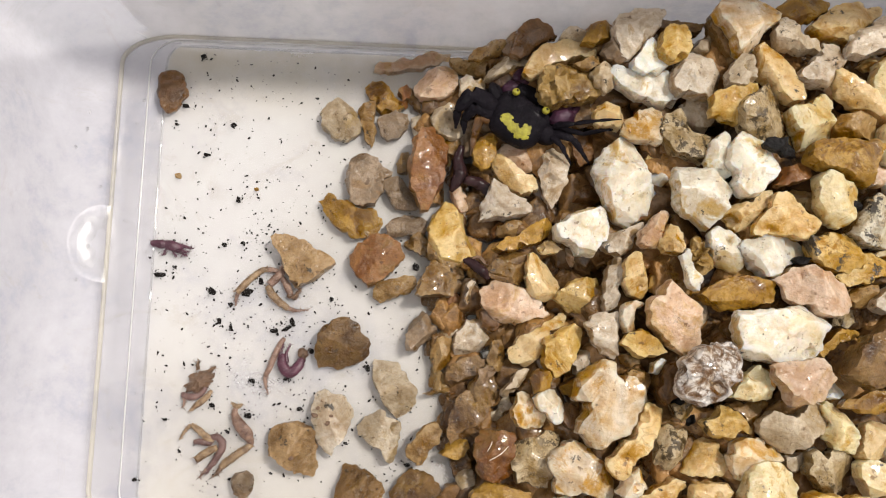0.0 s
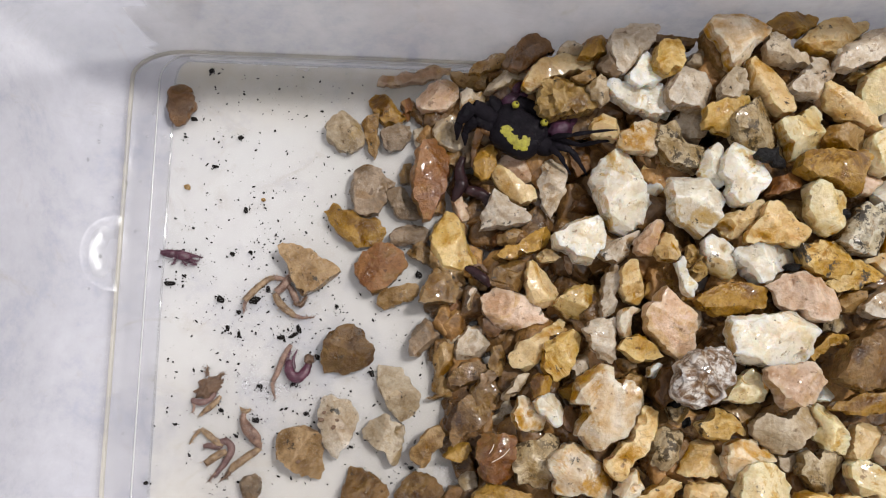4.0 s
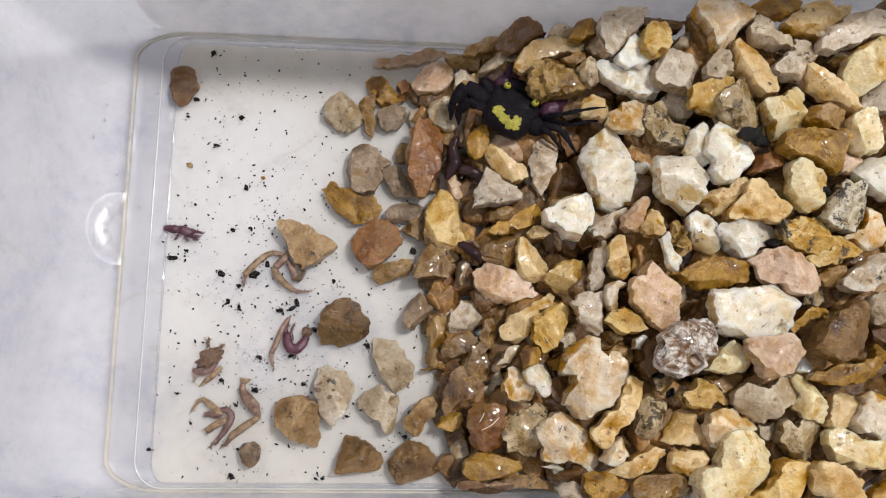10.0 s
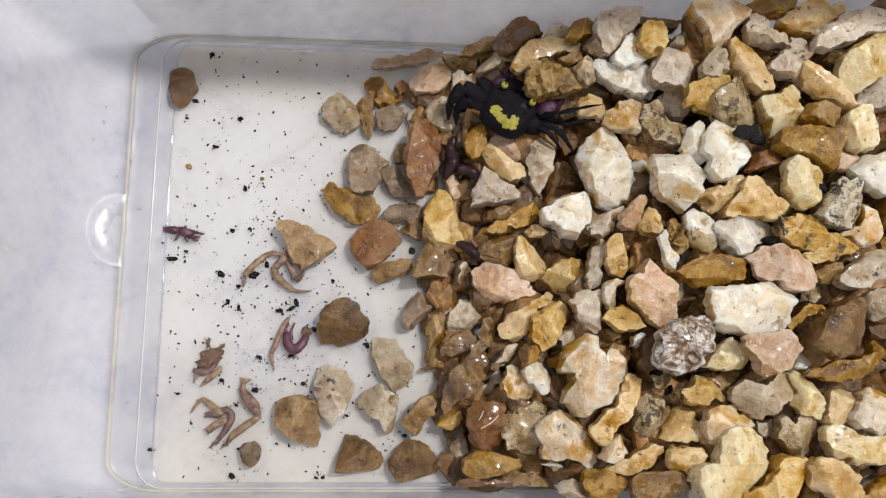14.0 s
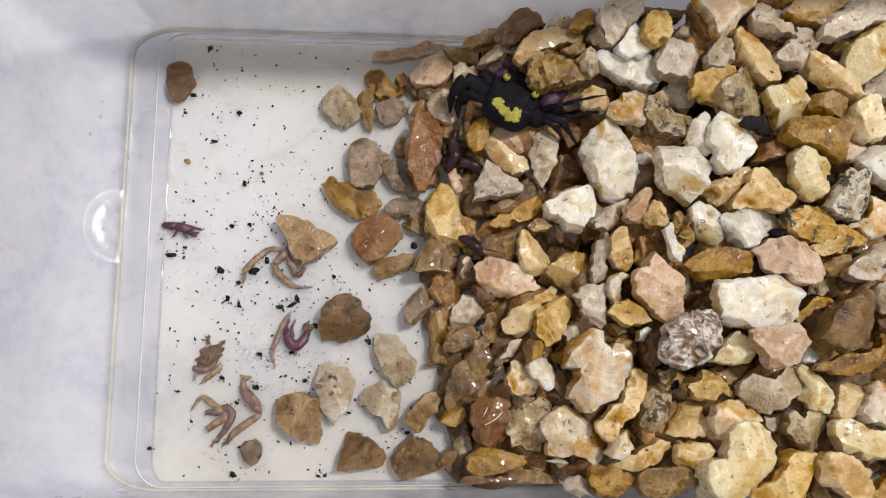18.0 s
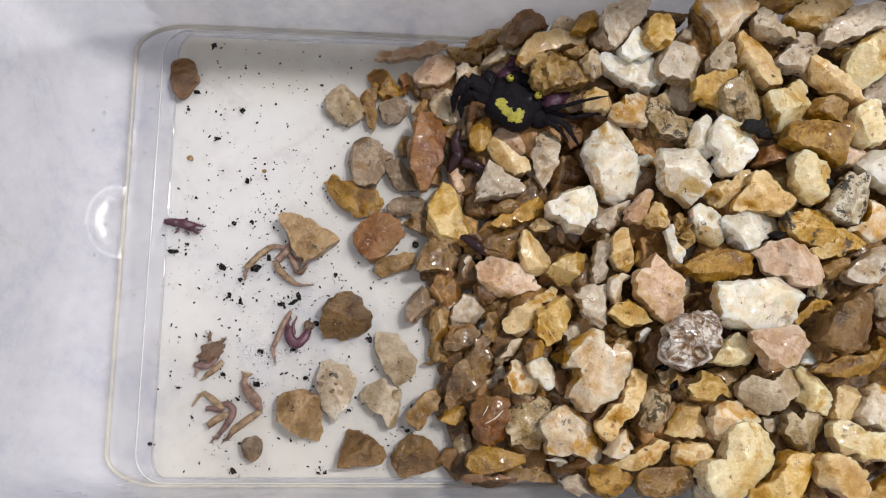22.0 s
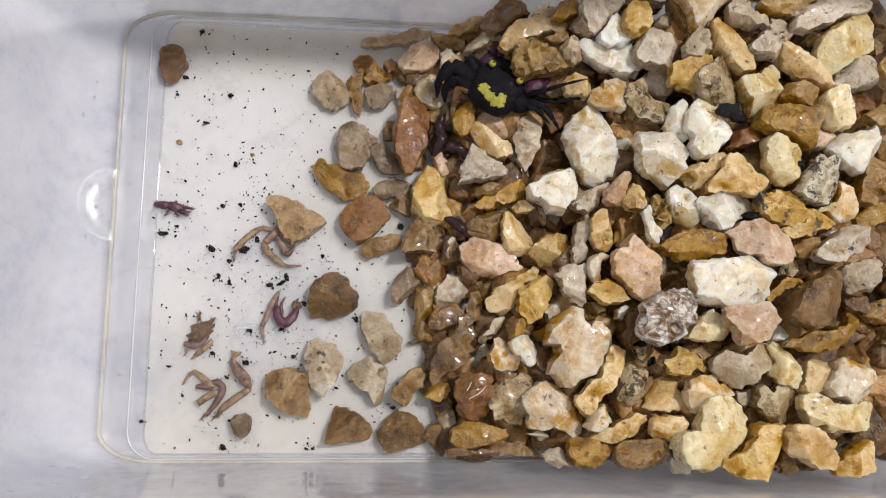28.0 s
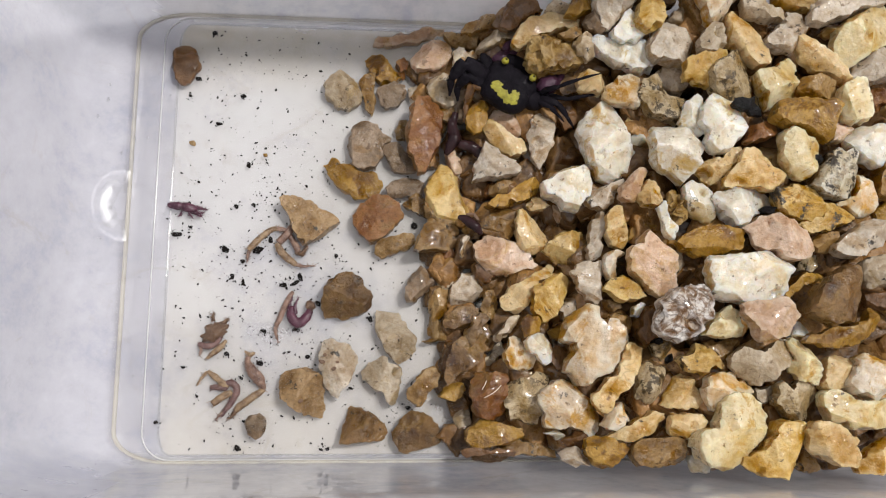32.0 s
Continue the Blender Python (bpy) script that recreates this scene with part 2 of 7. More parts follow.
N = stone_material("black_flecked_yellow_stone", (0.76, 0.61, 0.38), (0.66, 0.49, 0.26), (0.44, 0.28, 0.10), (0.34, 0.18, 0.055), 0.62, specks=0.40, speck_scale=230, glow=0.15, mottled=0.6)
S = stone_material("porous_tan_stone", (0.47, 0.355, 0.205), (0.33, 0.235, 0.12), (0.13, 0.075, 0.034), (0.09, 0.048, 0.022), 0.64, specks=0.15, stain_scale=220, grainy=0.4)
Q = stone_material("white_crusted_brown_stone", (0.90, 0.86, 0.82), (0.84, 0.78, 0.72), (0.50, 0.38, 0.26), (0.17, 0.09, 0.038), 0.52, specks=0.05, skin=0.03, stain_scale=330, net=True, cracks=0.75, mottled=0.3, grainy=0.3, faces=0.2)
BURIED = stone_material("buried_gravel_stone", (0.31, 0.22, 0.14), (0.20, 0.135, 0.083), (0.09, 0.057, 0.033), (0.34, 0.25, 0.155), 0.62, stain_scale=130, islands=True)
STONES = {
    W: "white", C: "cream", Y: "yellow", O: "ochre", R: "rust-brown", P: "pale pink", B: "peach", G: "grey", V: "mauve-grey", T: "tan", D: "dark brown",
    L: "brick-pink", E: "pale grey", F: "weathered tan", J: "pale yellow", U: "dirt-crusted white", M: "black-spotted pale", N: "black-flecked yellow", S: "porous tan", Q: "white-crusted brown"}


def plastic(name, milk, tint, through_tint, silt_and_shade=0.0, gloss_range=(0.24, 0.42), ripples=0.3, shine=0.008, tide=0.0, scatter=0.0):
    """Scuffed clear plastic: part milky, part see-through, with a glossy skin."""
    m, t, b = material(name)
    where = coords(t, False)
    cloudy = mixed(t, 0.35, noise_of(t, where, 34, 6, 0.65, 0.8), noise_of(t, where, 240, 4, 0.7))
    haze = ramp(t, cloudy, [(0.36, tuple(v * k for v, k in zip(tint, (0.70, 0.72, 0.80)))), (0.5, tuple(v * 0.94 for v in tint)), (0.64, tuple(min(v * 1.06, 0.93) for v in tint))]).outputs[0]
    # faint dried brown marks
    mark = ramp(t, noise_of(t, where, 60, 6, 0.7, 1.5), [(0.58, (0, 0, 0)), (0.74, (0.5, 0.5, 0.5))]).outputs[0]
    haze = mixed(t, mark, haze, (0.62, 0.55, 0.44))
    if tide:
        # the brown line that drying water left on the slope
        sep = t.nodes.new("ShaderNodeSeparateXYZ")
        t.links.new(where, sep.inputs[0])
        line = ramp(t, sep.outputs[2], [(tide - 0.00025, (0, 0, 0)), (tide, (1, 1, 1)), (tide + 0.00012, (0, 0, 0))]).outputs[0]
        some = ramp(t, noise_of(t, where, 70, 4), [(0.35, (0.15,) * 3), (0.65, (0.8,) * 3)]).outputs[0]
        haze = mixed(t, mixed(t, 1.0, line, some, "MULTIPLY"), haze, (0.20, 0.14, 0.08))
    if silt_and_shade:
        # silt tint with light painted in: warm bounce by the gravel, far wall's shadow
        sep = t.nodes.new("ShaderNodeSeparateXYZ")
        t.links.new(where, sep.inputs[0])
        cover = None
        for axis, start, end, share in ((0, -0.055, 0.0, 0.5), (1, 0.032, 0.0525, 0.95), (1, -0.002, -0.05, 0.42)):
            reach = t.nodes.new("ShaderNodeMapRange")
            for k, v in ((1, start), (2, end), (3, 0.0), (4, silt_and_shade * share)):
                reach.inputs[k].default_value = v
            t.links.new(sep.outputs[axis], reach.inputs[0])
            if cover is None:
                cover = reach.outputs[0]
            else:
                both = t.nodes.new("ShaderNodeMath")
                both.operation = "MAXIMUM"
                t.links.new(cover, both.inputs[0])
                t.links.new(reach.outputs[0], both.inputs[1])
                cover = both.outputs[0]
        broken = t.nodes.new("ShaderNodeMath")
        broken.operation = "MULTIPLY"
        t.links.new(cover, broken.inputs[0])
        t.links.new(ramp(t, noise_of(t, where, 90, 5, 0.65), [(0.3, (0.55,) * 3), (0.6, (1.0,) * 3)]).outputs[0], broken.inputs[1])
        haze = mixed(t, broken.outputs[0], haze, (0.70, 0.615, 0.46))
    t.links.new(haze, b.inputs["Base Color"])
    rough = ramp(t, noise_of(t, where, 160, 4), [(0.3, (gloss_range[0],) * 3), (0.7, (gloss_range[1],) * 3)]).outputs[0]
    t.links.new(rough, b.inputs["Roughness"])
    b.inputs["Specular IOR Level"].default_value = 0.0
    clear = add(t, "ShaderNodeBsdfTransparent", Color=through_tint)
    mix, skin = t.nodes.new("ShaderNodeMixShader"), t.nodes.new("ShaderNodeMixShader")
    f = ramp(t, noise_of(t, where, 24, 4), [(0.25, (milk - 0.1,) * 3), (0.75, (milk + 0.1,) * 3)]).outputs[0]
    t.links.new(f, mix.inputs[0])
    t.links.new(clear.outputs[0], mix.inputs[1])
    milky = b.outputs[0]
    if scatter:
        lit_through, both_ways = t.nodes.new("ShaderNodeBsdfTranslucent"), t.nodes.new("ShaderNodeMixShader")
        both_ways.inputs[0].default_value = scatter
        t.links.new(haze, lit_through.inputs[0])
        t.links.new(b.outputs[0], both_ways.inputs[1])
        t.links.new(lit_through.outputs[0], both_ways.inputs[2])
        milky = both_ways.outputs[0]
    t.links.new(milky, mix.inputs[2])
    gloss, fres = add(t, "ShaderNodeBsdfGlossy", Roughness=0.12), t.nodes.new("ShaderNodeMath")
    rim = add(t, "ShaderNodeLayerWeight", Blend=0.5)
    fifth = t.nodes.new("ShaderNodeMath")
    fifth.operation, fifth.inputs[1].default_value = "POWER", 5.0
    t.links.new(rim.outputs["Facing"], fifth.inputs[0])
    fres.operation, fres.inputs[1].default_value, fres.inputs[2].default_value = "MULTIPLY_ADD", 0.9, shine
    t.links.new(fifth.outputs[0], fres.inputs[0])
    gloss.distribution = "BECKMANN"
    t.links.new(rough, gloss.inputs["Roughness"])
    ripple = add(t, "ShaderNodeBump", Strength=ripples, Distance=0.004)
    t.links.new(noise_of(t, where, 55, 3), ripple.inputs["Height"])
    t.links.new(ripple.outputs[0], gloss.inputs["Normal"])
    t.links.new(fres.outputs[0], skin.inputs[0])
    t.links.new(mix.outputs[0], skin.inputs[1])
    t.links.new(gloss.outputs[0], skin.inputs[2])
    t.links.new(skin.outputs[0], t.nodes["Material Output"].inputs[0])
    return m


PLASTIC = plastic("scuffed_clear_plastic", 0.34, (0.82, 0.805, 0.85), (0.88, 0.88, 0.90, 1), tide=0.0023)
DIMPLE = plastic("glossy_clear_plastic", 0.02, (0.84, 0.83, 0.86), (0.998, 0.998, 0.998, 1), gloss_range=(0.36, 0.46), ripples=0.2, shine=0.16)
SIDE_PLASTIC = plastic("smooth_clear_plastic", 0.64, (0.86, 0.845, 0.86), (0.84, 0.84, 0.85, 1), gloss_range=(0.05, 0.10), ripples=0.10, shine=0.14, scatter=0.45)
CLEAR_PLASTIC = plastic("clear_plastic_floor", 0.36, (0.955, 0.94, 0.945), (0.995, 0.99, 0.99, 1), 1.0)
EDGE_PLASTIC = plastic("clear_plastic_edge", 0.2, (0.86, 0.85, 0.86), (0.93, 0.93, 0.93, 1), gloss_range=(0.06, 0.14), ripples=0.25, shine=0.16)
STEP_PLASTIC = plastic("stained_clear_plastic_step", 0.5, (0.82, 0.78, 0.70), (0.93, 0.91, 0.87, 1), gloss_range=(0.3, 0.45), ripples=0.3, shine=0.03)


def bead_material():
    m, t, b = material("glossy_plastic_edge")
    b.inputs["Base Color"].default_value = (0.72, 0.72, 0.73, 1)
    b.inputs["Roughness"].default_value = 0.12
    return m


BEAD = bead_material()


def water_material():
    m, t, b = material("shallow_water")
    where = coords(t, False)
    t.nodes.remove(b)
    clear = add(t, "ShaderNodeBsdfTransparent", Color=(0.994, 0.992, 0.986, 1))
    gloss = add(t, "ShaderNodeBsdfGlossy", Roughness=0.02)
    fres = add(t, "ShaderNodeFresnel", IOR=1.33)
    bp = add(t, "ShaderNodeBump", Strength=0.25, Distance=0.002)
    t.links.new(noise_of(t, where, 40, 2), bp.inputs["Height"])
    t.links.new(bp.outputs[0], gloss.inputs["Normal"])
    mix = t.nodes.new("ShaderNodeMixShader")
    t.links.new(fres.outputs[0], mix.inputs[0])
    t.links.new(clear.outputs[0], mix.inputs[1])
    t.links.new(gloss.outputs[0], mix.inputs[2])
    t.links.new(mix.outputs[0], t.nodes["Material Output"].inputs[0])
    return m


def simple(name, pale, dark, scale, rough, bumpy=0.0, spec=0.5):
    m, t, b = material(name)
    where = coords(t)
    t.links.new(ramp(t, noise_of(t, where, scale, 5, 0.65), [(0.32, dark), (0.68, pale)]).outputs[0], b.inputs["Base Color"])
    b.inputs["Roughness"].default_value = rough
    b.inputs["Specular IOR Level"].default_value = spec
    if bumpy:
        bump(t, b, noise_of(t, where, scale * 4, 4), 0.6, bumpy)
    return m


PAPER = simple("white_paper_towel", (0.92, 0.915, 0.93), (0.79, 0.795, 0.82), 75, 0.8, 0.0006)
paper_shader = PAPER.node_tree.nodes["Principled BSDF"]
paper_shader.inputs["Subsurface Weight"].default_value, paper_shader.inputs["Subsurface Scale"].default_value = 0.8, 0.006
paper_shader.inputs["Subsurface Radius"].default_value = (1.0, 1.0, 1.0)
SHELL = simple("black_crab_shell", (0.015, 0.0125, 0.0165), (0.008, 0.007, 0.009), 420, 0.2, 0.0006, 0.4)
# wet only here and there
wet_spots = ramp(SHELL.node_tree, noise_of(SHELL.node_tree, coords(SHELL.node_tree), 520, 3), [(0.58, (0.04,) * 3), (0.68, (0.22,) * 3)]).outputs[0]
SHELL.node_tree.links.new(wet_spots, SHELL.node_tree.nodes["Principled BSDF"].inputs["Specular IOR Level"])
YELLOW = simple("yellow_crab_patch", (0.44, 0.40, 0.035), (0.20, 0.17, 0.012), 700, 0.45, 0.0003)
PURPLE = simple("purple_crab_claw", (0.085, 0.030, 0.060), (0.026, 0.009, 0.019), 300, 0.34, 0.0004, 0.3)
MOULT = simple("shed_pinkish_leg_shell", (0.40, 0.255, 0.19), (0.10, 0.045, 0.032), 620, 0.4, 0.0003)
AMBER = simple("shed_amber_leg_shell", (0.46, 0.32, 0.185), (0.12, 0.06, 0.03), 620, 0.4, 0.0003)
DARK_CLAW = simple("dark_wet_claw", (0.045, 0.02, 0.022), (0.012, 0.006, 0.007), 260, 0.22, 0.0003, 0.25)
MAROON = simple("shed_maroon_claw_shell", (0.15, 0.045, 0.08), (0.04, 0.011, 0.022), 330, 0.35, 0.0003)
K = simple("black_wet_dirt", (0.012, 0.010, 0.010), (0.003, 0.003, 0.003), 420, 0.4, 0.0008, 0.18)
STONES[K] = "black"
DROP, tree, drop_shader = material("water_drop")
drop_mix, drop_gloss, drop_clear = tree.nodes.new("ShaderNodeMixShader"), add(tree, "ShaderNodeBsdfGlossy", Roughness=0.1), tree.nodes.new("ShaderNodeBsdfTransparent")
drop_mix.inputs[0].default_value = 0.25
tree.links.new(drop_clear.outputs[0], drop_mix.inputs[1])
tree.links.new(drop_gloss.outputs[0], drop_mix.inputs[2])
tree.links.new(drop_mix.outputs[0], tree.nodes["Material Output"].inputs[0])
SPECK = simple("black_dirt", (0.012, 0.009, 0.007), (0.005, 0.004, 0.004), 600, 0.8, 0.0003, 0.2)


# ---- building helpers ----
def mesh_of(name, verts, faces, mat, smooth=True):
    me = bpy.data.meshes.new(name)
    me.from_pydata([tuple(v) for v in verts], [], [tuple(f) for f in faces])
    me.materials.append(mat)
    if smooth:
        me.polygons.foreach_set("use_smooth", [True] * len(me.polygons))
    me.update()
    return me


def part(name, me, parent, label=""):
    ob = new(name, me)
    ob.parent = parent
    return tagged(ob, label)


def thing(name, label, category, where, group="", turn=0.0):
    ob = new(name)
    ob.empty_display_size = 0.005
    ob.matrix_world = pose(*where, 0, 0, turn)
    return tagged(ob, label, category, group)


# ---- the table, the room and the tub ----
LENGTH, WIDTH = 0.160, 0.105
INSET_X, INSET_Y = 0.0015, 0.0010


def ring(end, side, z, corner=0.006, per=8):
    """A rounded rectangle: the tub's floor outline moved outwards by end along the tub and by side across it."""
    out, rx, ry = [], max(corner + end, 0.0004), max(corner + side, 0.0004)
    x0, x1, y0, y1 = INSET_X - end, LENGTH + end, -WIDTH - side, side - INSET_Y
    for cx, cy, a in ((x1 - rx, y1 - ry, 0), (x0 + rx, y1 - ry, 90), (x0 + rx, y0 + ry, 180), (x1 - rx, y0 + ry, 270)):
        for k in range(per + 1):
            b = radians(a + 90 * k / per)
            out.append((cx + rx * math.cos(b), cy + ry * math.sin(b), z))
    return out


def lofted(name, rings, mat, close_first=False):
    n = len(rings[0])
    verts = [v for r in rings for v in r]
    faces = [(i * n + k, i * n + (k + 1) % n, (i + 1) * n + (k + 1) % n, (i + 1) * n + k) for i in range(len(rings) - 1) for k in range(n)]
    if close_first:
        faces.append(tuple(reversed(range(n))))
    return mesh_of(name, verts, faces, mat)


PROFILE = [(-3.2, -0.7, 0.0), (-2.6, -0.5, 0.25), (-0.5, -0.2, 0.45), (0.3, 0.3, 0.8), (1.2, 0.5, 1.15), (3.6, 0.7, 1.35), (5.8, 0.85, 1.75), (6.3, 0.95, 2.1), (6.8, 1.15, 3.0), (8.0, 1.35, 3.9), (10.5, 1.6, 5.0),
           (13.0, 1.9, 6.6), (14.8, 2.1, 8.2), (16.4, 2.4, 10.4), (17.9, 2.7, 13.0), (19.2, 3.1, 16.0), (20.6, 3.5, 20.0), (22.4, 4.0, 26.0), (24.6, 4.5, 34.0), (36.0, 7.0, 80.0)]
PROFILE = [(a / 1000, b / 1000, z / 1000) for a, b, z in PROFILE]


SWELLINGS = ((Vector((-0.0054, -0.0480, 0.0031)), 0.0072, 0.0084, 0.0007, 25),)


def build_tub():
    tub = thing("plastic_tub", "scuffed clear plastic tub holding wet gravel and shallow water", "plastic tub", (LENGTH / 2, -WIDTH / 2, -0.0014))
    shift = Matrix.Translation((-LENGTH / 2, WIDTH / 2, 0.0014))
    inner = [ring(a, b, z) for a, b, z in PROFILE]
    outer = [ring(a + 0.0012, b + 0.0012, z - 0.0012 if z < 0.004 else z) for a, b, z in reversed(PROFILE[:1] + PROFILE[5::2])]
    me = lofted("tub_shell", inner + outer, PLASTIC)
    me.materials.append(SIDE_PLASTIC)
    for f in me.polygons:
        # the long side walls and the end behind the gravel are smoother than the scuffed ledge at the bare end
        if f.center.x > LENGTH or 0.0 < f.center.x and f.center.z > 0.0004 and abs(f.center.y + WIDTH / 2) > WIDTH / 2 - INSET_Y:
            f.material_index = 1
    me.transform(shift)
    part("shell", me, tub)
    n = len(inner[0])
    me = mesh_of("tub_floor", ring(-0.0032, -0.0007, 0.0) + ring(-0.0032, -0.0007, -0.0012), [tuple(range(n)), tuple(reversed(range(n, 2 * n)))], CLEAR_PLASTIC, False)
    me.transform(shift)
    part("floor_panel", me, tub, "clear plastic bottom lying on white paper")
    # the glossy bead where the floor turns up into the wall
    for name, end, side, z, r, mat, label in (("bead", 0.4, 0.4, 1.05, 0.17, BEAD, "glossy moulded edge round the floor"), ("inner_bead", -2.9, -0.6, 0.16, 0.26, EDGE_PLASTIC, "clear moulded step round the floor"), ("outer_bead", 6.3, 0.95, 2.1, 0.55, STEP_PLASTIC, "clear moulded step with a dried brown line")):
        bead = [ring((end + r * math.cos(w)) / 1000, (side + r * math.cos(w)) / 1000, (z + r * math.sin(w)) / 1000) for w in (2 * math.pi * k / 10 for k in range(11))]
        me = lofted("tub_" + name, bead, mat)
        me.transform(shift)
        part(name, me, tub, label)
    # the ledge's dimple, built as a near-clear glossy arc shaped for the lamp's glow
    for centre, along, across, high, tilt in SWELLINGS:
        verts, rings, n = [], 18, 41
        slope = Matrix.Rotation(radians(tilt), 4, "Y")
        for i in range(rings + 1):
            q = 0.12 + 0.88 * i / rings
            for k in range(n):
                w = radians(82 + 196 * k / (n - 1))
                wave = (1 + 0.3 * noise.noise(Vector((math.cos(w), math.sin(w), 0)) * 1.5 + centre * 300)) * min(1, 4 * k / n, 4 * (n - 1 - k) / n)
                verts.append(centre + slope @ Vector((along * q * math.cos(w), across * q * math.sin(w), high * 6.75 * q * q * (1 - q * q) ** 2 * wave - 0.0001)))
        faces = [(i * n + k, (i + 1) * n + k, (i + 1) * n + k + 1, i * n + k + 1) for i in range(rings) for k in range(n - 1)]
        me = mesh_of("tub_dimple", verts, faces, DIMPLE)
        me.transform(shift)
        part("dimple", me, tub, "clear glossy dimple arc shaped to give the lamp's glow")
    a, b, z = PROFILE[-1]
    rim = [ring(a + o / 1000, b + o / 1000, z + up / 1000) for o, up in ((-0.2, 0), (0, 1.2), (4, 1.4), (5.2, 0.4), (5.2, -3), (4, -3), (3.5, -0.2), (-0.2, 0))]
    me = lofted("tub_rim", rim, PLASTIC)
    me.transform(shift)
    part("rim", me, tub, "rolled plastic rim")


def slab(name, x0, x1, y0, y1, z0, z1, mat, label, category):
    v = [(x, y, z) for z in (z0, z1) for x, y in ((x0, y0), (x1, y0), (x1, y1), (x0, y1))]
    me = mesh_of(name, v, [(3, 2, 1, 0), (4, 5, 6, 7), (0, 1, 5, 4), (1, 2, 6, 5), (2, 3, 7, 6), (3, 0, 4, 7)], mat, False)
    return tagged(new(name, me), label, category, kind="structure")


slab("table_top", -0.6, 0.8, -0.6, 0.5, -0.04, -0.0019, PAPER, "table top covered with white paper", "table top")
build_tub()
me = mesh_of("water", ring(0.0072, 0.0011, WATER), [tuple(range(36))], water_material())
tagged(new("water", me), "clear shallow water with a faint brown tint", "water", kind="structure")

# ---- gravel ----
chance = random.Random(7)


def broken_shape(planes, dirs, sharp=260.0, rough=0.05, chips=0, scoops=0, pits=0):
    """A broken lump: how far each direction goes before the planes (normal, distance) cut it off, with chance chips,
    hollow scoops where flakes sprang off, small pits, and a grainy surface."""
    normals, far = np.array([n for n, _ in planes]), np.array([d for _, d in planes])

    def reach_of(normals, far):
        ratios = np.maximum(dirs @ normals.T / far, 0)
        most = ratios.max(axis=1)
        return 1 / (most * ((ratios / most[:, None]) ** sharp).sum(axis=1) ** (1 / sharp))

    reach = reach_of(normals, far)
    if chips:
        solid, more, cut = dirs * reach[:, None], [], []
        for k in range(chips):
            (n, _) = facet(chance.uniform(0, 360), chance.triangular(38, 82, 55), 1)
            more.append(n)
            cut.append(float((solid @ np.array(n)).max()) * chance.uniform(0.84, 0.98))
        reach = reach_of(np.vstack([normals, more]), np.concatenate([far, cut]))
    size = float(np.median(reach))
    for k in range(scoops + pits):
        small_pit = k >= scoops
        d0 = Vector(facet(chance.uniform(0, 360), chance.uniform(25, 85) if small_pit else chance.triangular(-10, 75, 15), 1)[0])
        near = float(reach[int((dirs @ np.array(d0)).argmax())])
        ball = size * (chance.uniform(0.09, 0.23) if small_pit else chance.uniform(0.25, 0.8))
        deep = ball * chance.uniform(0.7, 1.0) if small_pit else size * chance.uniform(0.05, 0.15)
        c = np.array(d0) * (near + ball - deep)
        along = dirs @ c
        inside = along ** 2 - c @ c + ball ** 2
        enter = along - np.sqrt(np.maximum(inside, 0))
        reach = np.where((inside > 0) & (along > 0), np.minimum(reach, np.maximum(enter, 0.3 * size)), reach)
    shift = Vector((chance.uniform(-50, 50), chance.uniform(-50, 50), chance.uniform(-50, 50)))
    out = np.empty((len(dirs), 3))
    for i, (d, r) in enumerate(zip(dirs, reach)):
        p = Vector(d * r / size)
        k = noise.noise(p * 1.9 + shift) * 0.5 + noise.noise(p * 4.3 + shift) * 0.55 + noise.noise(p * 8.5 + shift) * 0.45 - abs(noise.noise(p * 6.5 + shift)) * 0.5 - abs(noise.noise(p * 14 + shift)) * 0.35 + 0.25
        out[i] = d * (r + size * rough * k)
    return out


def facet(azimuth, elevation, distance):
    a, e = radians(azimuth), radians(elevation)
    return ((math.cos(a) * math.cos(e), math.sin(a) * math.cos(e), math.sin(e)), max(distance, 0.0003))


def rough_outline(corners, step=0.0006):
    """The outline through the corners (angle, distance), its sides broken into short uneven pieces with a notch here and there."""
    pts = [Vector((r * math.cos(a), r * math.sin(a))) for a, r in corners]
    shift = Vector((chance.uniform(-50, 50), chance.uniform(-50, 50), 0))
    out = []
    for p, q in zip(pts, pts[1:] + pts[:1]):
        n = max(1, round((q - p).length / step))
        across = Vector((q.y - p.y, p.x - q.x)).normalized()
        bow = chance.uniform(-0.05, 0.06) * (q - p).length
        for k in range(n):
            f = k / n
            at = p + (q - p) * f
            jag = noise.noise(at.to_3d() * 420 + shift) * 0.0006 + noise.noise(at.to_3d() * 1100 + shift) * 0.00042
            out.append(at + across * (bow * 4 * f * (1 - f) + jag))
    return out


def cut_off(bm, at, normal):
    """Cut away what lies beyond the plane and close the cut."""
    got = bmesh.ops.bisect_plane(bm, geom=bm.verts[:] + bm.edges[:] + bm.faces[:], dist=1e-6, plane_co=at, plane_no=normal, clear_outer=True)
    edges = [e for e in got["geom_cut"] if isinstance(e, bmesh.types.BMEdge)]
    if len(edges) > 2:
        bmesh.ops.edgenet_fill(bm, edges=edges)


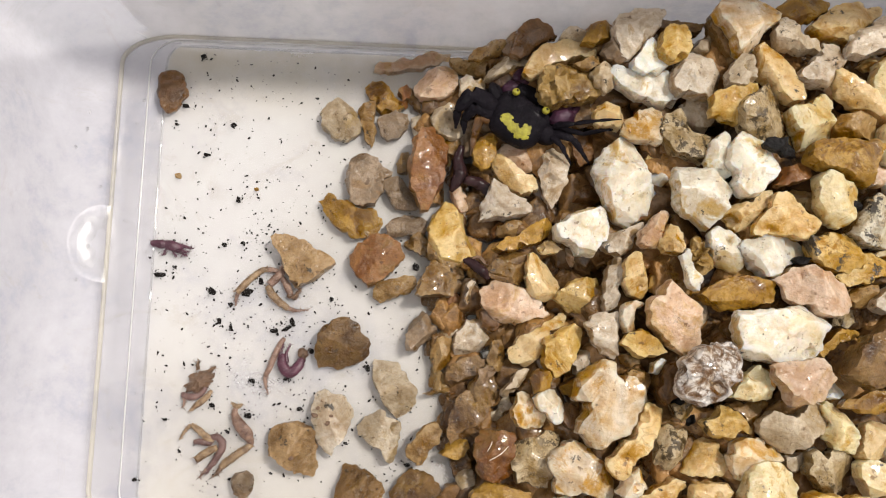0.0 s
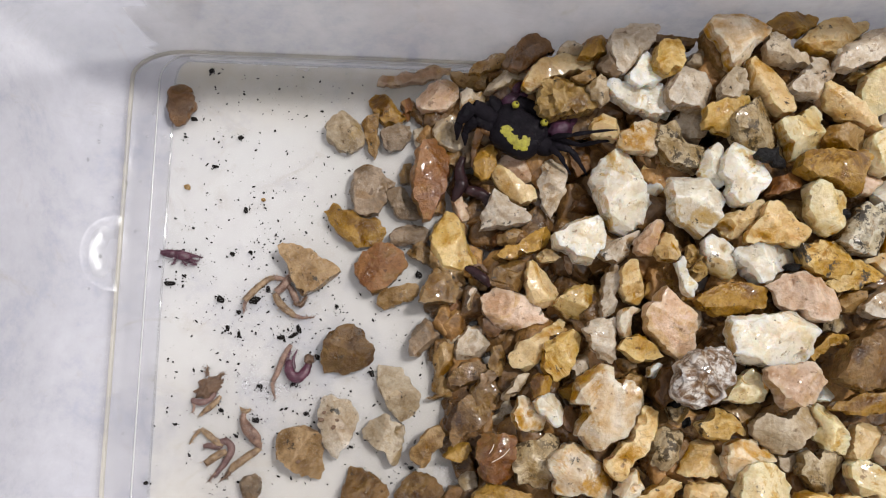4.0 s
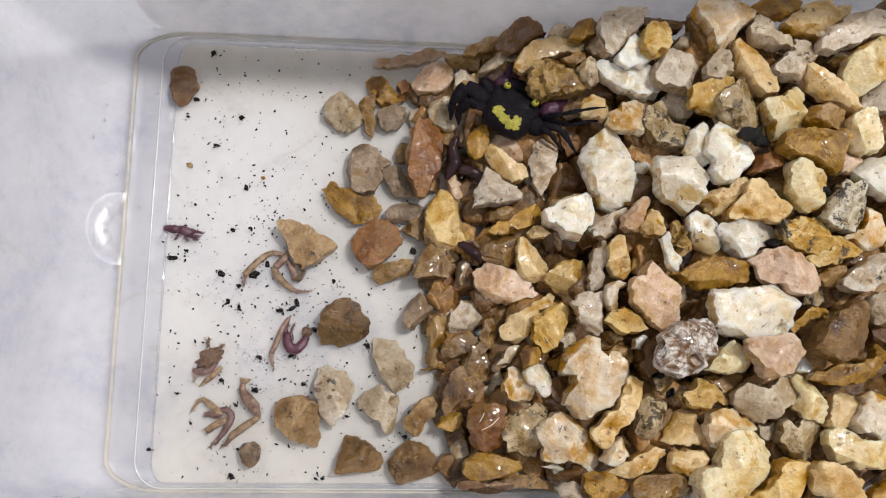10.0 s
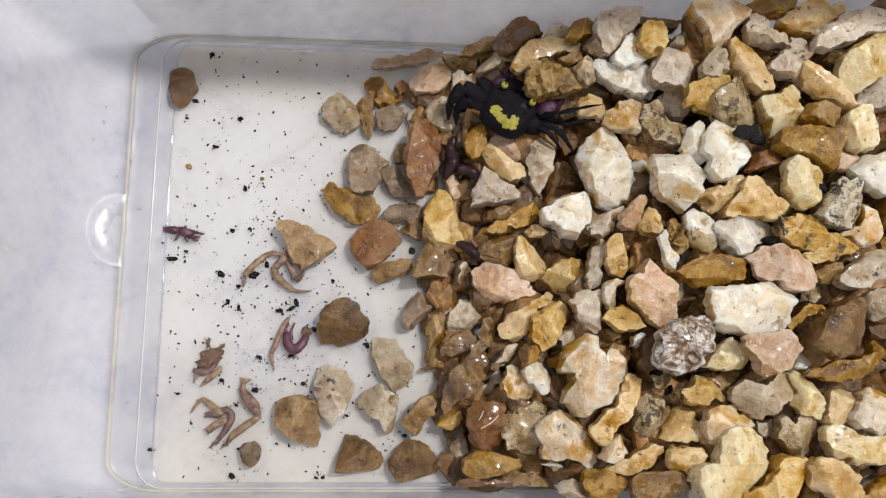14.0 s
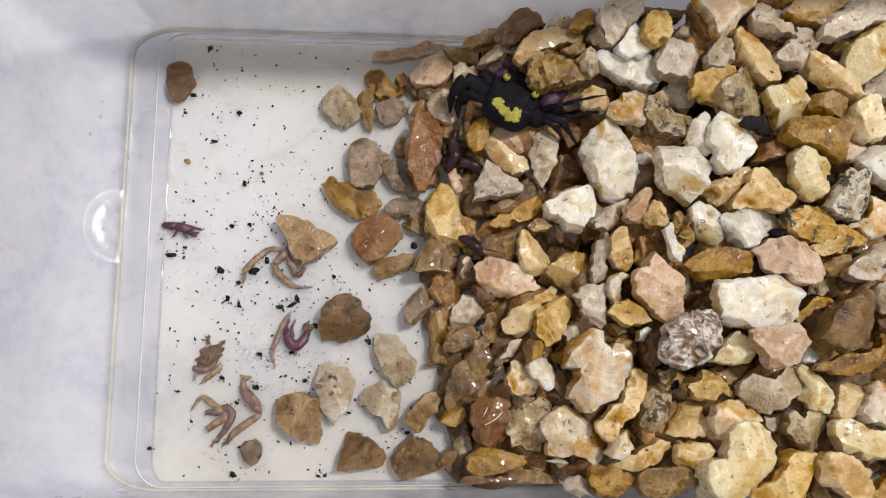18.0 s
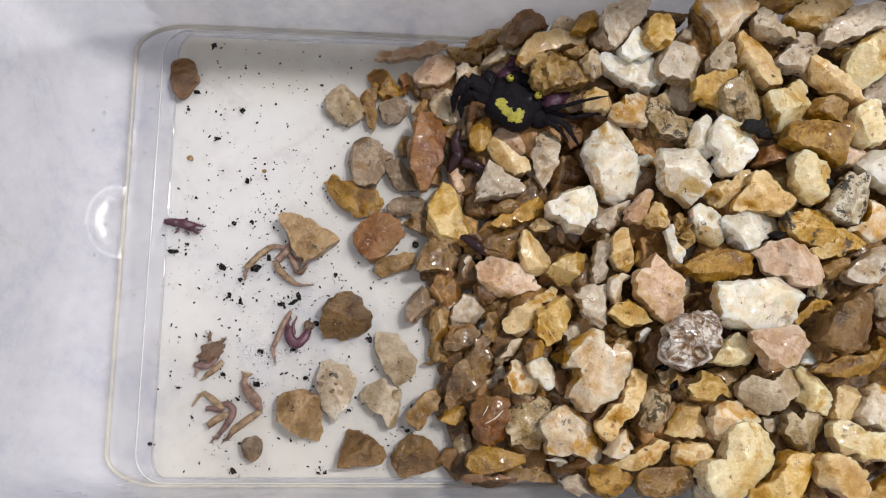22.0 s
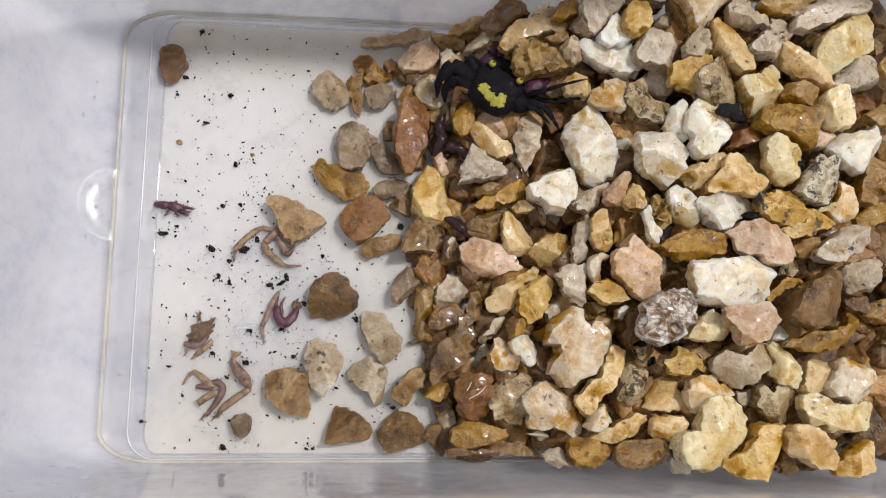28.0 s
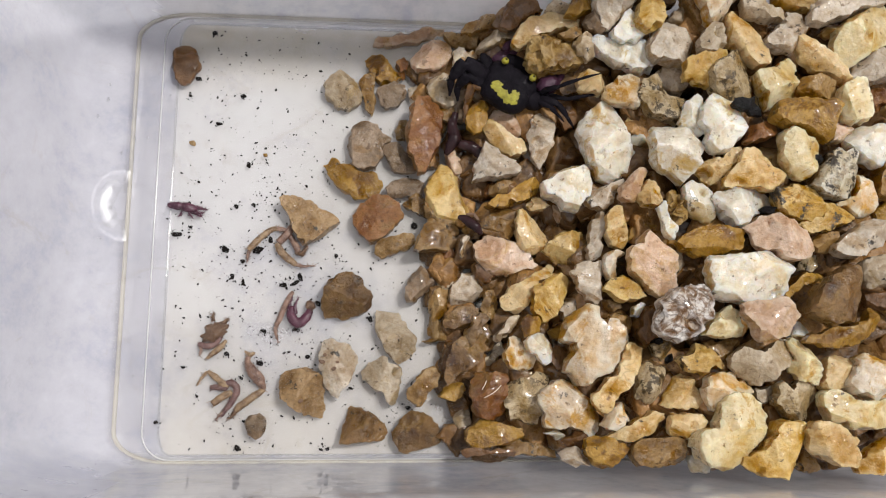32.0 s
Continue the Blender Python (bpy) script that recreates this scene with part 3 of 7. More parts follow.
def broken_stone(name, mat, corners, h, fine=0.0010, worn=0.00016, hollows=1, pits=0):
    """A broken stone standing on z = 0: its outline raised into a block, broad tilted faces broken off the top,
    slanting faces round the sides, then cut into small pieces and weathered."""
    outline = rough_outline(corners)
    bm = bmesh.new()
    base = bm.faces.new([bm.verts.new((p.x, p.y, 0.0)) for p in outline])
    up = bmesh.ops.extrude_face_region(bm, geom=[base])
    bmesh.ops.translate(bm, verts=[v for v in up["geom"] if isinstance(v, bmesh.types.BMVert)], vec=(0, 0, h))
    bmesh.ops.recalc_face_normals(bm, faces=bm.faces[:])
    xy = np.array([p[:] for p in outline])
    wide = float(np.median(np.hypot(xy[:, 0], xy[:, 1])))

    def reach(a):
        return float((xy @ (math.cos(a), math.sin(a))).max())

    # the broad faces on top, which meet in one or two ridges
    start, lean = chance.uniform(0, 360), chance.uniform(5, 15)
    ways = [start] if chance.random() < 0.25 else [start, start + chance.uniform(120, 215)]
    if chance.random() < 0.45:
        ways.append(ways[-1] + chance.uniform(70, 130))
    for k, a in enumerate(ways):
        a, e = radians(a), radians(lean if len(ways) == 1 else chance.uniform(9, 30))
        foot = Vector((math.cos(a), math.sin(a), 0)) * (wide * chance.uniform(-0.1, 0.45))
        cut_off(bm, foot + Vector((0, 0, h * chance.uniform(0.93, 1.0))), (math.sin(e) * math.cos(a), math.sin(e) * math.sin(a), math.cos(e)))
    # slanting faces round the sides, some broad, some a mere chip off the rim
    a, around = chance.uniform(0, 6.28), 0.0
    while around < 6.0:
        broad = chance.random() < 0.4
        e = radians(chance.uniform(25, 50) if broad else chance.uniform(8, 38))
        d = reach(a)
        if d > 1.2 * wide:
            # a pointed end keeps its length
            e, broad = e * 0.45, False
        cut_off(bm, (d * math.cos(a), d * math.sin(a), h * (chance.uniform(0.28, 0.55) if broad else chance.uniform(0.55, 0.9))), (math.cos(e) * math.cos(a), math.cos(e) * math.sin(a), math.sin(e)))
        turn = radians(chance.uniform(38, 85))
        a, around = a + turn, around + turn
    for k in range(4):
        a, e = k * 1.57 + chance.uniform(-0.5, 0.5), radians(-chance.uniform(25, 45))
        d = reach(a)
        cut_off(bm, (d * math.cos(a), d * math.sin(a), h * chance.uniform(0.05, 0.2)), (math.cos(e) * math.cos(a), math.cos(e) * math.sin(a), math.sin(e)))
    # small pieces
    for axis in range(3):
        low, high = min(v.co[axis] for v in bm.verts), max(v.co[axis] for v in bm.verts)
        n = max(1, int((high - low) / (fine if axis < 2 else fine * 1.4)))
        for k in range(1, n):
            at, no = [0, 0, 0], [0, 0, 0]
            at[axis], no[axis] = low + (high - low) * (k + chance.uniform(-0.25, 0.25)) / n, 1
            no[(axis + 1) % 3] = chance.uniform(-0.12, 0.12)
            bmesh.ops.bisect_plane(bm, geom=bm.verts[:] + bm.edges[:] + bm.faces[:], dist=1e-6, plane_co=at, plane_no=no)
    bmesh.ops.triangulate(bm, faces=bm.faces[:])
    bmesh.ops.smooth_vert(bm, verts=bm.verts[:], factor=0.2, use_axis_x=True, use_axis_y=True, use_axis_z=True)
    bm.normal_update()
    co, no = np.array([v.co[:] for v in bm.verts]), np.array([v.normal[:] for v in bm.verts])
    shift = Vector((chance.uniform(-50, 50), chance.uniform(-50, 50), chance.uniform(-50, 50)))
    bump_by = np.array([noise.noise(Vector(p) * 210 + shift) * 1.8 + noise.noise(Vector(p) * 560 + shift) * 0.9 - abs(noise.noise(Vector(p) * 380 + shift)) * 1.6 - abs(noise.noise(Vector(p) * 900 + shift)) * 0.7 + 0.6 for p in co])
    out = co + no * (worn * bump_by)[:, None]
    # hollows where flakes sprang off, and pits
    for k in range(hollows + pits):
        pit = k >= hollows
        i = chance.randrange(len(co))
        if co[i][2] < h * 0.45:
            continue
        r = (chance.uniform(0.0007, 0.0016) if pit else wide * chance.uniform(0.3, 0.6))
        gap = np.linalg.norm(co - co[i], axis=1) / r
        out -= no[i] * (np.maximum(1 - gap ** 2, 0) * r * (1.0 if pit else 0.17))[:, None]
    out[:, 2] -= out[:, 2].min()
    for v, p in zip(bm.verts, out):
        v.co = p
    me = bpy.data.meshes.new(name)
    bm.to_mesh(me)
    bm.free()
    me.materials.append(mat)
    me.polygons.foreach_set("use_smooth", [True] * len(me.polygons))
    me.set_sharp_from_angle(angle=radians(38))
    return me


def stone(mat, x, y, top, height, *corners):
    """One gravel stone (millimetres, degrees): its middle, its top, its thickness and the corners between its broken sides
    (azimuth, distance)."""
    x, y, top, height = x / 1000, y / 1000, top / 1000, height / 1000
    corners = [(radians(a), d / 1000) for a, d in corners]
    size = max(d for _, d in corners)
    rough = mat in (K, S, Q)
    me = broken_stone("gravel_stone", mat, corners, height, 0.0005 if size < 0.005 or rough else 0.00062, 0.0003 if rough else 0.00022, chance.choice((0, 1, 1, 2)), 70 if mat == S else 8 if mat == Q else chance.choice((0, 0, 1, 2)))
    ob = new("gravel_stone", me)
    ob.location = (x, y, max(top - height, 0.0002))
    word = "large" if size > 0.0085 else "small" if size < 0.005 else "broken"
    where = "lying in shallow water" if top < WET_FROM else "wet and half under water" if top < WET_FROM + 0.006 else "wet, on the gravel heap"
    return tagged(ob, f"{word} {STONES[mat]} gravel stone, {where}", "stone", "gravel in the tub")


def heap(x):
    """The height of the buried gravel, which rises towards the full end of the tub."""
    return float(np.interp(x, (0.060, 0.067, 0.080, 0.095, 0.115, 0.130, 0.145), (0.002, 0.0052, 0.0092, 0.0142, 0.0232, 0.0270, 0.0285)))


def buried_gravel():
    """The stones below the top layer, of which only bits show in the gaps."""
    rng, verts, faces, shapes = random.Random(3), [], [], []
    for k in range(14):
        corners = [(radians(a + rng.uniform(-20, 20)), rng.uniform(0.0036, 0.0066)) for a in range(-170, 170, 52)]
        me = broken_stone("buried_shape", BURIED, corners, rng.uniform(0.0045, 0.007), 0.0010)
        shapes.append((np.array([v.co[:] for v in me.vertices]), [tuple(p.vertices) for p in me.polygons]))
        bpy.data.meshes.remove(me)
    for layer in range(6):
        for k in range(420 if layer == 0 else 300):
            z = layer * 0.0047 + rng.uniform(-0.0010, 0.0008)
            x, y = rng.uniform(0.064, LENGTH + 0.008 + 0.4 * z), rng.uniform(-WIDTH + 0.003, -0.003)
            if z + 0.0066 * min(0.62 + (x - 0.067) * 25, 1.0) > heap(x):
                continue
            shape, tris = rng.choice(shapes)
            shape = shape * min(0.62 + (x - 0.067) * 25, 1.0)
            tilt = np.array(Euler((rng.uniform(-0.4, 0.4), rng.uniform(-0.4, 0.4), rng.uniform(0, 6.28))).to_matrix())
            base = len(verts)
            verts.extend((p[0] + x, p[1] + y, max(p[2] + z, 0.0003)) for p in shape @ tilt.T)
            faces.extend((a + base, b + base, c + base) for a, b, c in tris)
    me = mesh_of("buried_gravel", verts, faces, BURIED)
    tagged(new("buried_gravel", me), "tan and brown gravel buried under the top stones", "gravel", kind="stuff")


buried_gravel()
stone(B, 127.0, -3.6, 33.4, 7.7, (161, 7.0), (-162, 4.2), (-120, 5.6), (-99, 7.6), (-81, 5.7), (-37, 4.4), (12, 7.1), (31, 6.7), (66, 5.0), (139, 6.6))
stone(G, 136.4, -7.0, 32.3, 4.5, (134, 5.4), (-179, 4.3), (-146, 3.5), (-66, 2.9), (-25, 6.9), (-5, 4.8), (37, 1.8), (96, 3.4))
stone(E, 141.8, -13.0, 32.7, 4.5, (-156, 5.6), (-138, 5.3), (-81, 4.5), (-47, 3.1), (13, 4.4), (49, 5.6), (82, 5.5), (103, 2.9), (174, 3.4), (-168, 4.8))
stone(C, 147.0, -3.1, 32.8, 4.8, (-157, 7.0), (-132, 4.6), (-70, 4.6), (-21, 3.7), (19, 8.8), (51, 5.1), (124, 3.5), (172, 5.4), (-169, 7.9))
stone(E, 154.2, -6.8, 34.9, 4.5, (-137, 7.5), (-115, 3.7), (-26, 3.4), (-3, 8.2), (10, 9.5), (26, 8.1), (53, 5.9), (118, 3.6), (180, 6.7), (-164, 8.2), (-151, 9.8))
stone(J, 158.1, -13.9, 34.9, 5.4, (-150, 7.5), (-135, 8.0), (-120, 9.1), (-93, 5.3), (-43, 4.2), (-7, 6.7), (32, 8.2), (52, 8.3), (78, 6.5), (95, 5.1), (132, 4.9), (166, 5.6), (-167, 7.0))
stone(E, 161.1, -20.5, 33.1, 4.5, (-151, 6.2), (-134, 5.2), (-87, 3.5), (-25, 5.0), (34, 5.5), (59, 5.6), (78, 4.6), (129, 2.9), (174, 4.5), (-164, 6.2))
stone(G, 125.3, -14.4, 31.1, 4.5, (-106, 3.3), (-34, 3.2), (11, 2.8), (60, 3.9), (89, 3.7), (118, 2.7), (-175, 2.8), (-138, 4.2))
stone(C, 132.9, -14.4, 31.3, 4.5, (150, 4.9), (-172, 3.7), (-142, 2.9), (-89, 4.5), (-74, 6.7), (-51, 7.3), (-28, 5.2), (1, 2.9), (61, 3.8), (110, 6.8), (129, 7.3))
stone(Y, 123.6, -20.1, 30.2, 4.5, (-144, 5.6), (-121, 4.5), (-77, 4.9), (-64, 2.1), (12, 3.9), (23, 6.4), (36, 6.5), (54, 5.3), (106, 2.7), (163, 4.1), (-157, 5.0))
stone(M, 129.6, -23.1, 32.2, 6.3, (-160, 5.1), (-135, 5.5), (-99, 5.4), (-62, 6.1), (-35, 5.9), (-3, 4.2), (33, 4.3), (60, 6.6), (81, 6.8), (108, 5.0), (147, 4.9), (172, 5.5))
stone(J, 139.4, -24.2, 32.4, 5.7, (-164, 4.6), (-135, 4.4), (-115, 6.9), (-89, 4.3), (-44, 4.8), (-20, 4.9), (25, 3.5), (30, 5.0), (49, 6.2), (71, 6.3), (108, 3.4), (146, 5.1), (166, 5.1))
stone(K, 131.4, -30.6, 33.1, 2.5, (177, 2.8), (-153, 1.8), (-73, 1.8), (-34, 3.4), (-3, 2.1), (63, 2.2), (136, 2.0), (171, 3.7))
stone(C, 148.8, -19.3, 33.2, 4.5, (171, 3.9), (-134, 2.6), (-63, 4.1), (-47, 7.6), (-37, 8.1), (-32, 6.6), (4, 2.8), (103, 3.4), (118, 6.6), (135, 6.8), (149, 6.0))
stone(T, 147.4, -25.8, 33.2, 4.5, (-165, 4.4), (-132, 3.2), (-58, 3.0), (-47, 4.4), (-17, 4.1), (24, 4.6), (62, 2.9), (139, 3.7), (166, 4.7))
stone(O, 144.0, -32.7, 35.6, 5.7, (-172, 7.1), (-154, 4.8), (-118, 2.9), (-66, 5.4), (-56, 7.0), (-41, 6.1), (-7, 5.7), (18, 7.0), (35, 5.7), (85, 3.7), (144, 6.0), (153, 6.8), (180, 7.6))
stone(J, 154.5, -29.3, 34.9, 4.5, (-171, 3.4), (-124, 4.4), (-99, 4.8), (-68, 4.7), (-45, 4.9), (-26, 3.6), (27, 3.3), (68, 5.3), (89, 5.1), (102, 4.4), (126, 4.6), (151, 4.0))
stone(L, 165.2, -25.5, 27.6, 4.5, (-167, 2.9), (-112, 2.9), (-50, 3.8), (39, 3.7), (104, 2.6), (146, 3.9))
stone(P, 151.8, -35.1, 32.8, 4.5, (-172, 2.3), (-128, 3.6), (-97, 2.5), (-27, 1.9), (19, 3.3), (80, 2.8), (119, 2.2))
stone(W, 159.0, -37.6, 34.2, 5.7, (-176, 6.1), (-153, 4.9), (-108, 4.9), (-83, 5.3), (-16, 5.2), (45, 7.1), (102, 3.7), (153, 5.2), (173, 6.7))
stone(W, 126.3, -33.4, 32.3, 6.0, (-170, 4.4), (-145, 3.9), (-130, 5.8), (-113, 6.7), (-97, 6.7), (-74, 6.1), (-42, 5.0), (-16, 5.2), (5, 4.6), (28, 4.9), (58, 5.6), (74, 6.3), (96, 6.6), (113, 6.4), (136, 5.4), (169, 4.5))
stone(W, 121.2, -31.3, 28.2, 4.5, (-118, 3.9), (-87, 4.7), (-50, 4.4), (-27, 1.9), (38, 2.8), (55, 4.4), (78, 5.4), (89, 4.8), (146, 2.8), (-163, 3.2))
stone(L, 134.5, -35.4, 31.2, 4.5, (-147, 4.6), (-130, 3.2), (-38, 2.2), (3, 3.5), (30, 4.1), (60, 2.7), (152, 2.7), (-159, 3.4))
stone(J, 141.6, -40.7, 33.9, 4.8, (172, 3.7), (-160, 4.0), (-130, 4.1), (-101, 5.3), (-83, 6.1), (-57, 5.1), (-27, 4.0), (13, 4.5), (43, 4.5), (78, 4.7), (105, 5.6), (118, 5.7), (131, 5.5), (149, 4.5))
stone(K, 145.3, -41.8, 34.0, 2.5, (-130, 1.4), (-74, 1.1), (-18, 1.4), (43, 1.5), (117, 1.1), (161, 1.5))
stone(U, 150.2, -45.1, 33.4, 5.9, (-139, 5.8), (-118, 5.7), (-85, 5.0), (-57, 5.9), (-24, 4.5), (14, 4.8), (31, 5.9), (49, 7.2), (70, 5.4), (89, 5.8), (110, 5.3), (128, 3.7), (160, 4.9), (-178, 5.3), (-161, 6.4))
stone(B, 156.1, -49.7, 31.8, 4.8, (-137, 3.7), (-100, 4.0), (-54, 3.8), (-11, 3.1), (18, 4.0), (77, 4.4), (100, 4.9), (-178, 2.1), (-167, 5.8))
stone(N, 141.9, -51.2, 32.6, 5.2, (170, 5.5), (-166, 5.2), (-138, 3.9), (-99, 3.8), (-57, 4.5), (-29, 6.3), (-12, 6.4), (-1, 4.5), (24, 4.2), (57, 4.4), (107, 4.2), (140, 4.9), (155, 6.6))
stone(N, 148.4, -54.5, 31.6, 4.5, (-158, 6.5), (-147, 5.5), (-109, 2.8), (-46, 2.3), (-2, 5.7), (10, 6.2), (21, 4.6), (61, 4.2), (93, 3.6), (170, 1.9), (-169, 7.0))
stone(C, 132.5, -44.7, 31.8, 5.0, (-153, 6.9), (-145, 5.3), (-92, 3.3), (-48, 5.3), (-18, 6.2), (-6, 7.2), (7, 5.7), (43, 3.7), (92, 5.3), (110, 5.9), (145, 4.2), (-173, 6.1), (-163, 6.7))
stone(C, 126.2, -42.5, 28.9, 4.5, (-144, 4.5), (-118, 4.8), (-89, 3.6), (-51, 2.2), (12, 4.1), (32, 6.3), (41, 6.4), (59, 4.5), (80, 2.0), (171, 4.1), (-174, 5.4))
stone(C, 139.1, -39.2, 26.1, 4.5, (-150, 2.4), (-83, 2.8), (-57, 4.0), (-30, 3.0), (34, 2.6), (77, 3.3), (130, 2.9), (175, 3.6))
stone(W, 130.5, -51.0, 29.8, 5.2, (-173, 5.8), (-157, 4.7), (-131, 4.8), (-115, 5.3), (-92, 5.1), (-59, 3.5), (-30, 4.2), (-10, 6.3), (1, 7.2), (16, 7.3), (31, 5.4), (76, 3.8), (129, 4.4), (156, 6.4), (171, 7.0))
stone(K, 134.9, -52.7, 31.1, 2.5, (-136, 1.4), (-63, 1.0), (20, 1.9), (91, 1.0), (180, 1.6))
stone(P, 137.4, -58.7, 32.9, 5.2, (171, 6.4), (-168, 5.7), (-139, 4.4), (-118, 3.3), (-84, 4.9), (-65, 5.8), (-41, 6.6), (-19, 7.5), (-13, 6.9), (13, 6.1), (34, 4.1), (58, 4.3), (102, 4.9), (132, 6.1), (149, 6.9), (164, 8.5))
stone(O, 123.7, -58.9, 29.0, 4.5, (-165, 7.0), (-146, 5.4), (-105, 3.4), (-46, 4.0), (-15, 6.2), (1, 7.1), (17, 7.4), (53, 4.2), (120, 3.5), (165, 5.9), (-177, 8.0))
stone(W, 129.7, -67.2, 33.7, 6.8, (167, 8.5), (178, 8.0), (-159, 8.8), (-146, 8.3), (-129, 6.3), (-88, 5.2), (-55, 6.4), (-31, 7.9), (-14, 8.1), (-1, 8.0), (10, 9.4), (17, 9.4), (33, 7.6), (49, 7.6), (75, 5.2), (127, 5.7), (150, 8.6), (156, 9.0))
stone(E, 154.4, -59.1, 34.6, 5.0, (-145, 6.6), (-127, 5.1), (-96, 3.1), (-26, 3.8), (5, 6.3), (31, 6.7), (52, 5.5), (96, 3.4), (156, 3.2), (-172, 6.2), (-159, 7.4))
stone(T, 147.1, -59.5, 32.1, 4.5, (-152, 2.8), (-119, 2.9), (-60, 2.1), (4, 2.2), (42, 3.9), (69, 2.2), (123, 2.0), (-177, 2.7))
stone(O, 142.7, -67.9, 29.2, 4.5, (-135, 5.0), (-131, 2.4), (-71, 0.3), (2, 3.1), (17, 5.4), (35, 3.6), (117, 1.7), (-173, 2.7), (-150, 4.7))
stone(R, 146.8, -71.7, 37.4, 6.3, (-157, 7.2), (-134, 6.3), (-100, 5.7), (-72, 6.1), (-55, 5.5), (-14, 4.6), (24, 5.7), (45, 7.3), (58, 7.8), (80, 6.4), (92, 5.1), (128, 4.3), (161, 5.2), (-180, 5.5))
stone(G, 157.0, -66.0, 35.1, 5.3, (-158, 4.1), (-119, 3.9), (-44, 4.5), (49, 5.4), (128, 3.3), (163, 4.7))
stone(T, 162.5, -46.0, 30.9, 4.5, (-126, 3.7), (-67, 3.8), (72, 5.4), (144, 2.2))
stone(J, 124.8, -76.8, 30.6, 4.5, (-122, 3.1), (-54, 3.2), (-33, 4.4), (4, 3.0), (46, 4.0), (75, 4.2), (110, 2.9), (177, 3.3), (-156, 5.2))
stone(P, 132.8, -75.9, 35.4, 5.0, (167, 5.8), (-173, 4.7), (-136, 4.6), (-110, 4.9), (-81, 4.3), (-44, 5.0), (-21, 4.6), (6, 5.9), (15, 5.3), (46, 5.1), (66, 4.6), (108, 3.8), (155, 6.5))
stone(O, 148.8, -78.9, 34.3, 4.5, (-163, 7.2), (-151, 5.9), (-126, 3.8), (-59, 2.7), (-7, 4.5), (10, 6.7), (25, 7.9), (39, 7.8), (45, 6.9), (36, 5.2), (41, 2.2), (161, 3.3), (-179, 6.7), (-169, 9.1))
stone(N, 120.3, -84.0, 27.0, 4.5, (-165, 4.0), (-131, 3.2), (-80, 3.2), (-27, 3.0), (-21, 5.2), (2, 4.0), (39, 2.9), (71, 3.5), (101, 3.4), (150, 2.9), (179, 4.6))
stone(G, 132.3, -84.6, 31.2, 5.3, (-171, 6.8), (-159, 6.0), (-133, 4.9), (-96, 4.8), (-72, 4.3), (-29, 3.7), (-4, 5.7), (10, 7.1), (26, 7.3), (44, 6.8), (62, 4.0), (107, 2.1), (137, 4.0), (156, 5.8), (175, 7.2))
stone(T, 126.5, -82.3, 24.9, 4.5, (-169, 2.1), (-106, 3.4), (-70, 4.1), (-13, 1.7), (18, 4.4), (55, 3.1), (156, 4.7))
stone(J, 140.4, -84.7, 31.9, 4.5, (129, 4.2), (159, 2.1), (-150, 3.4), (-111, 3.7), (-77, 4.4), (-61, 5.5), (-37, 4.3), (-21, 2.6), (4, 2.7), (43, 2.8), (92, 4.7), (108, 5.3), (128, 6.0))
stone(M, 138.9, -92.4, 30.9, 4.9, (-173, 4.6), (-153, 3.7), (-113, 4.2), (-82, 4.8), (-58, 4.6), (-33, 3.1), (0, 4.2), (25, 5.2), (59, 4.8), (80, 4.0), (111, 2.4), (127, 4.4), (142, 4.9), (167, 4.8))
stone(C, 146.8, -87.1, 32.4, 4.5, (-123, 4.2), (-89, 3.6), (-55, 3.3), (-5, 2.5), (30, 4.1), (47, 4.3), (80, 3.8), (116, 3.5), (172, 2.6), (-139, 4.6))
stone(B, 153.4, -87.7, 34.9, 5.6, (-144, 5.0), (-115, 4.2), (-77, 4.7), (-28, 5.0), (30, 5.7), (64, 4.1), (110, 4.9), (131, 4.9), (168, 4.4), (-166, 5.5))
stone(J, 150.5, -94.6, 33.0, 5.1, (171, 7.7), (-176, 6.8), (-153, 6.2), (-148, 4.0), (-113, 4.0), (-54, 4.4), (-19, 8.3), (16, 8.4), (33, 3.6), (114, 2.5), (124, 5.1), (146, 7.5), (156, 8.4))
stone(B, 124.4, -89.9, 28.3, 4.5, (-140, 4.6), (-113, 5.2), (-108, 3.9), (-72, 1.5), (-20, 3.3), (-8, 6.1), (18, 4.6), (45, 3.9), (94, 3.3), (136, 3.6), (180, 4.2))
stone(J, 125.0, -98.6, 32.0, 6.7, (-160, 9.1), (-147, 8.7), (-127, 8.6), (-94, 7.5), (-71, 5.6), (-38, 5.1), (-14, 6.3), (6, 6.9), (24, 8.4), (41, 8.7), (56, 8.9), (71, 8.3), (92, 7.7), (109, 6.0), (129, 4.5), (169, 3.6), (176, 6.5), (-170, 8.4))
stone(Y, 133.5, -102.4, 33.1, 5.4, (-159, 8.0), (-133, 6.1), (-68, 5.5), (-33, 4.5), (9, 4.9), (31, 6.8), (51, 7.3), (72, 6.6), (90, 5.7), (107, 3.7), (166, 3.3), (-170, 7.3))
stone(C, 142.7, -100.8, 36.5, 5.0, (-173, 4.5), (-133, 3.4), (-78, 4.4), (-45, 6.1), (-26, 6.2), (-8, 4.1), (6, 4.7), (16, 3.8), (45, 3.7), (99, 4.3), (128, 5.7), (154, 6.0))
stone(C, 154.2, -103.9, 33.2, 4.9, (-145, 5.4), (-30, 4.1), (50, 5.4), (76, 3.5), (134, 2.4), (-169, 4.9))
stone(C, 116.9, -97.4, 26.7, 4.5, (-168, 3.6), (-142, 3.5), (-113, 2.6), (-77, 3.1), (-25, 3.1), (13, 4.2), (32, 3.9), (81, 2.3), (134, 3.7), (164, 3.4))
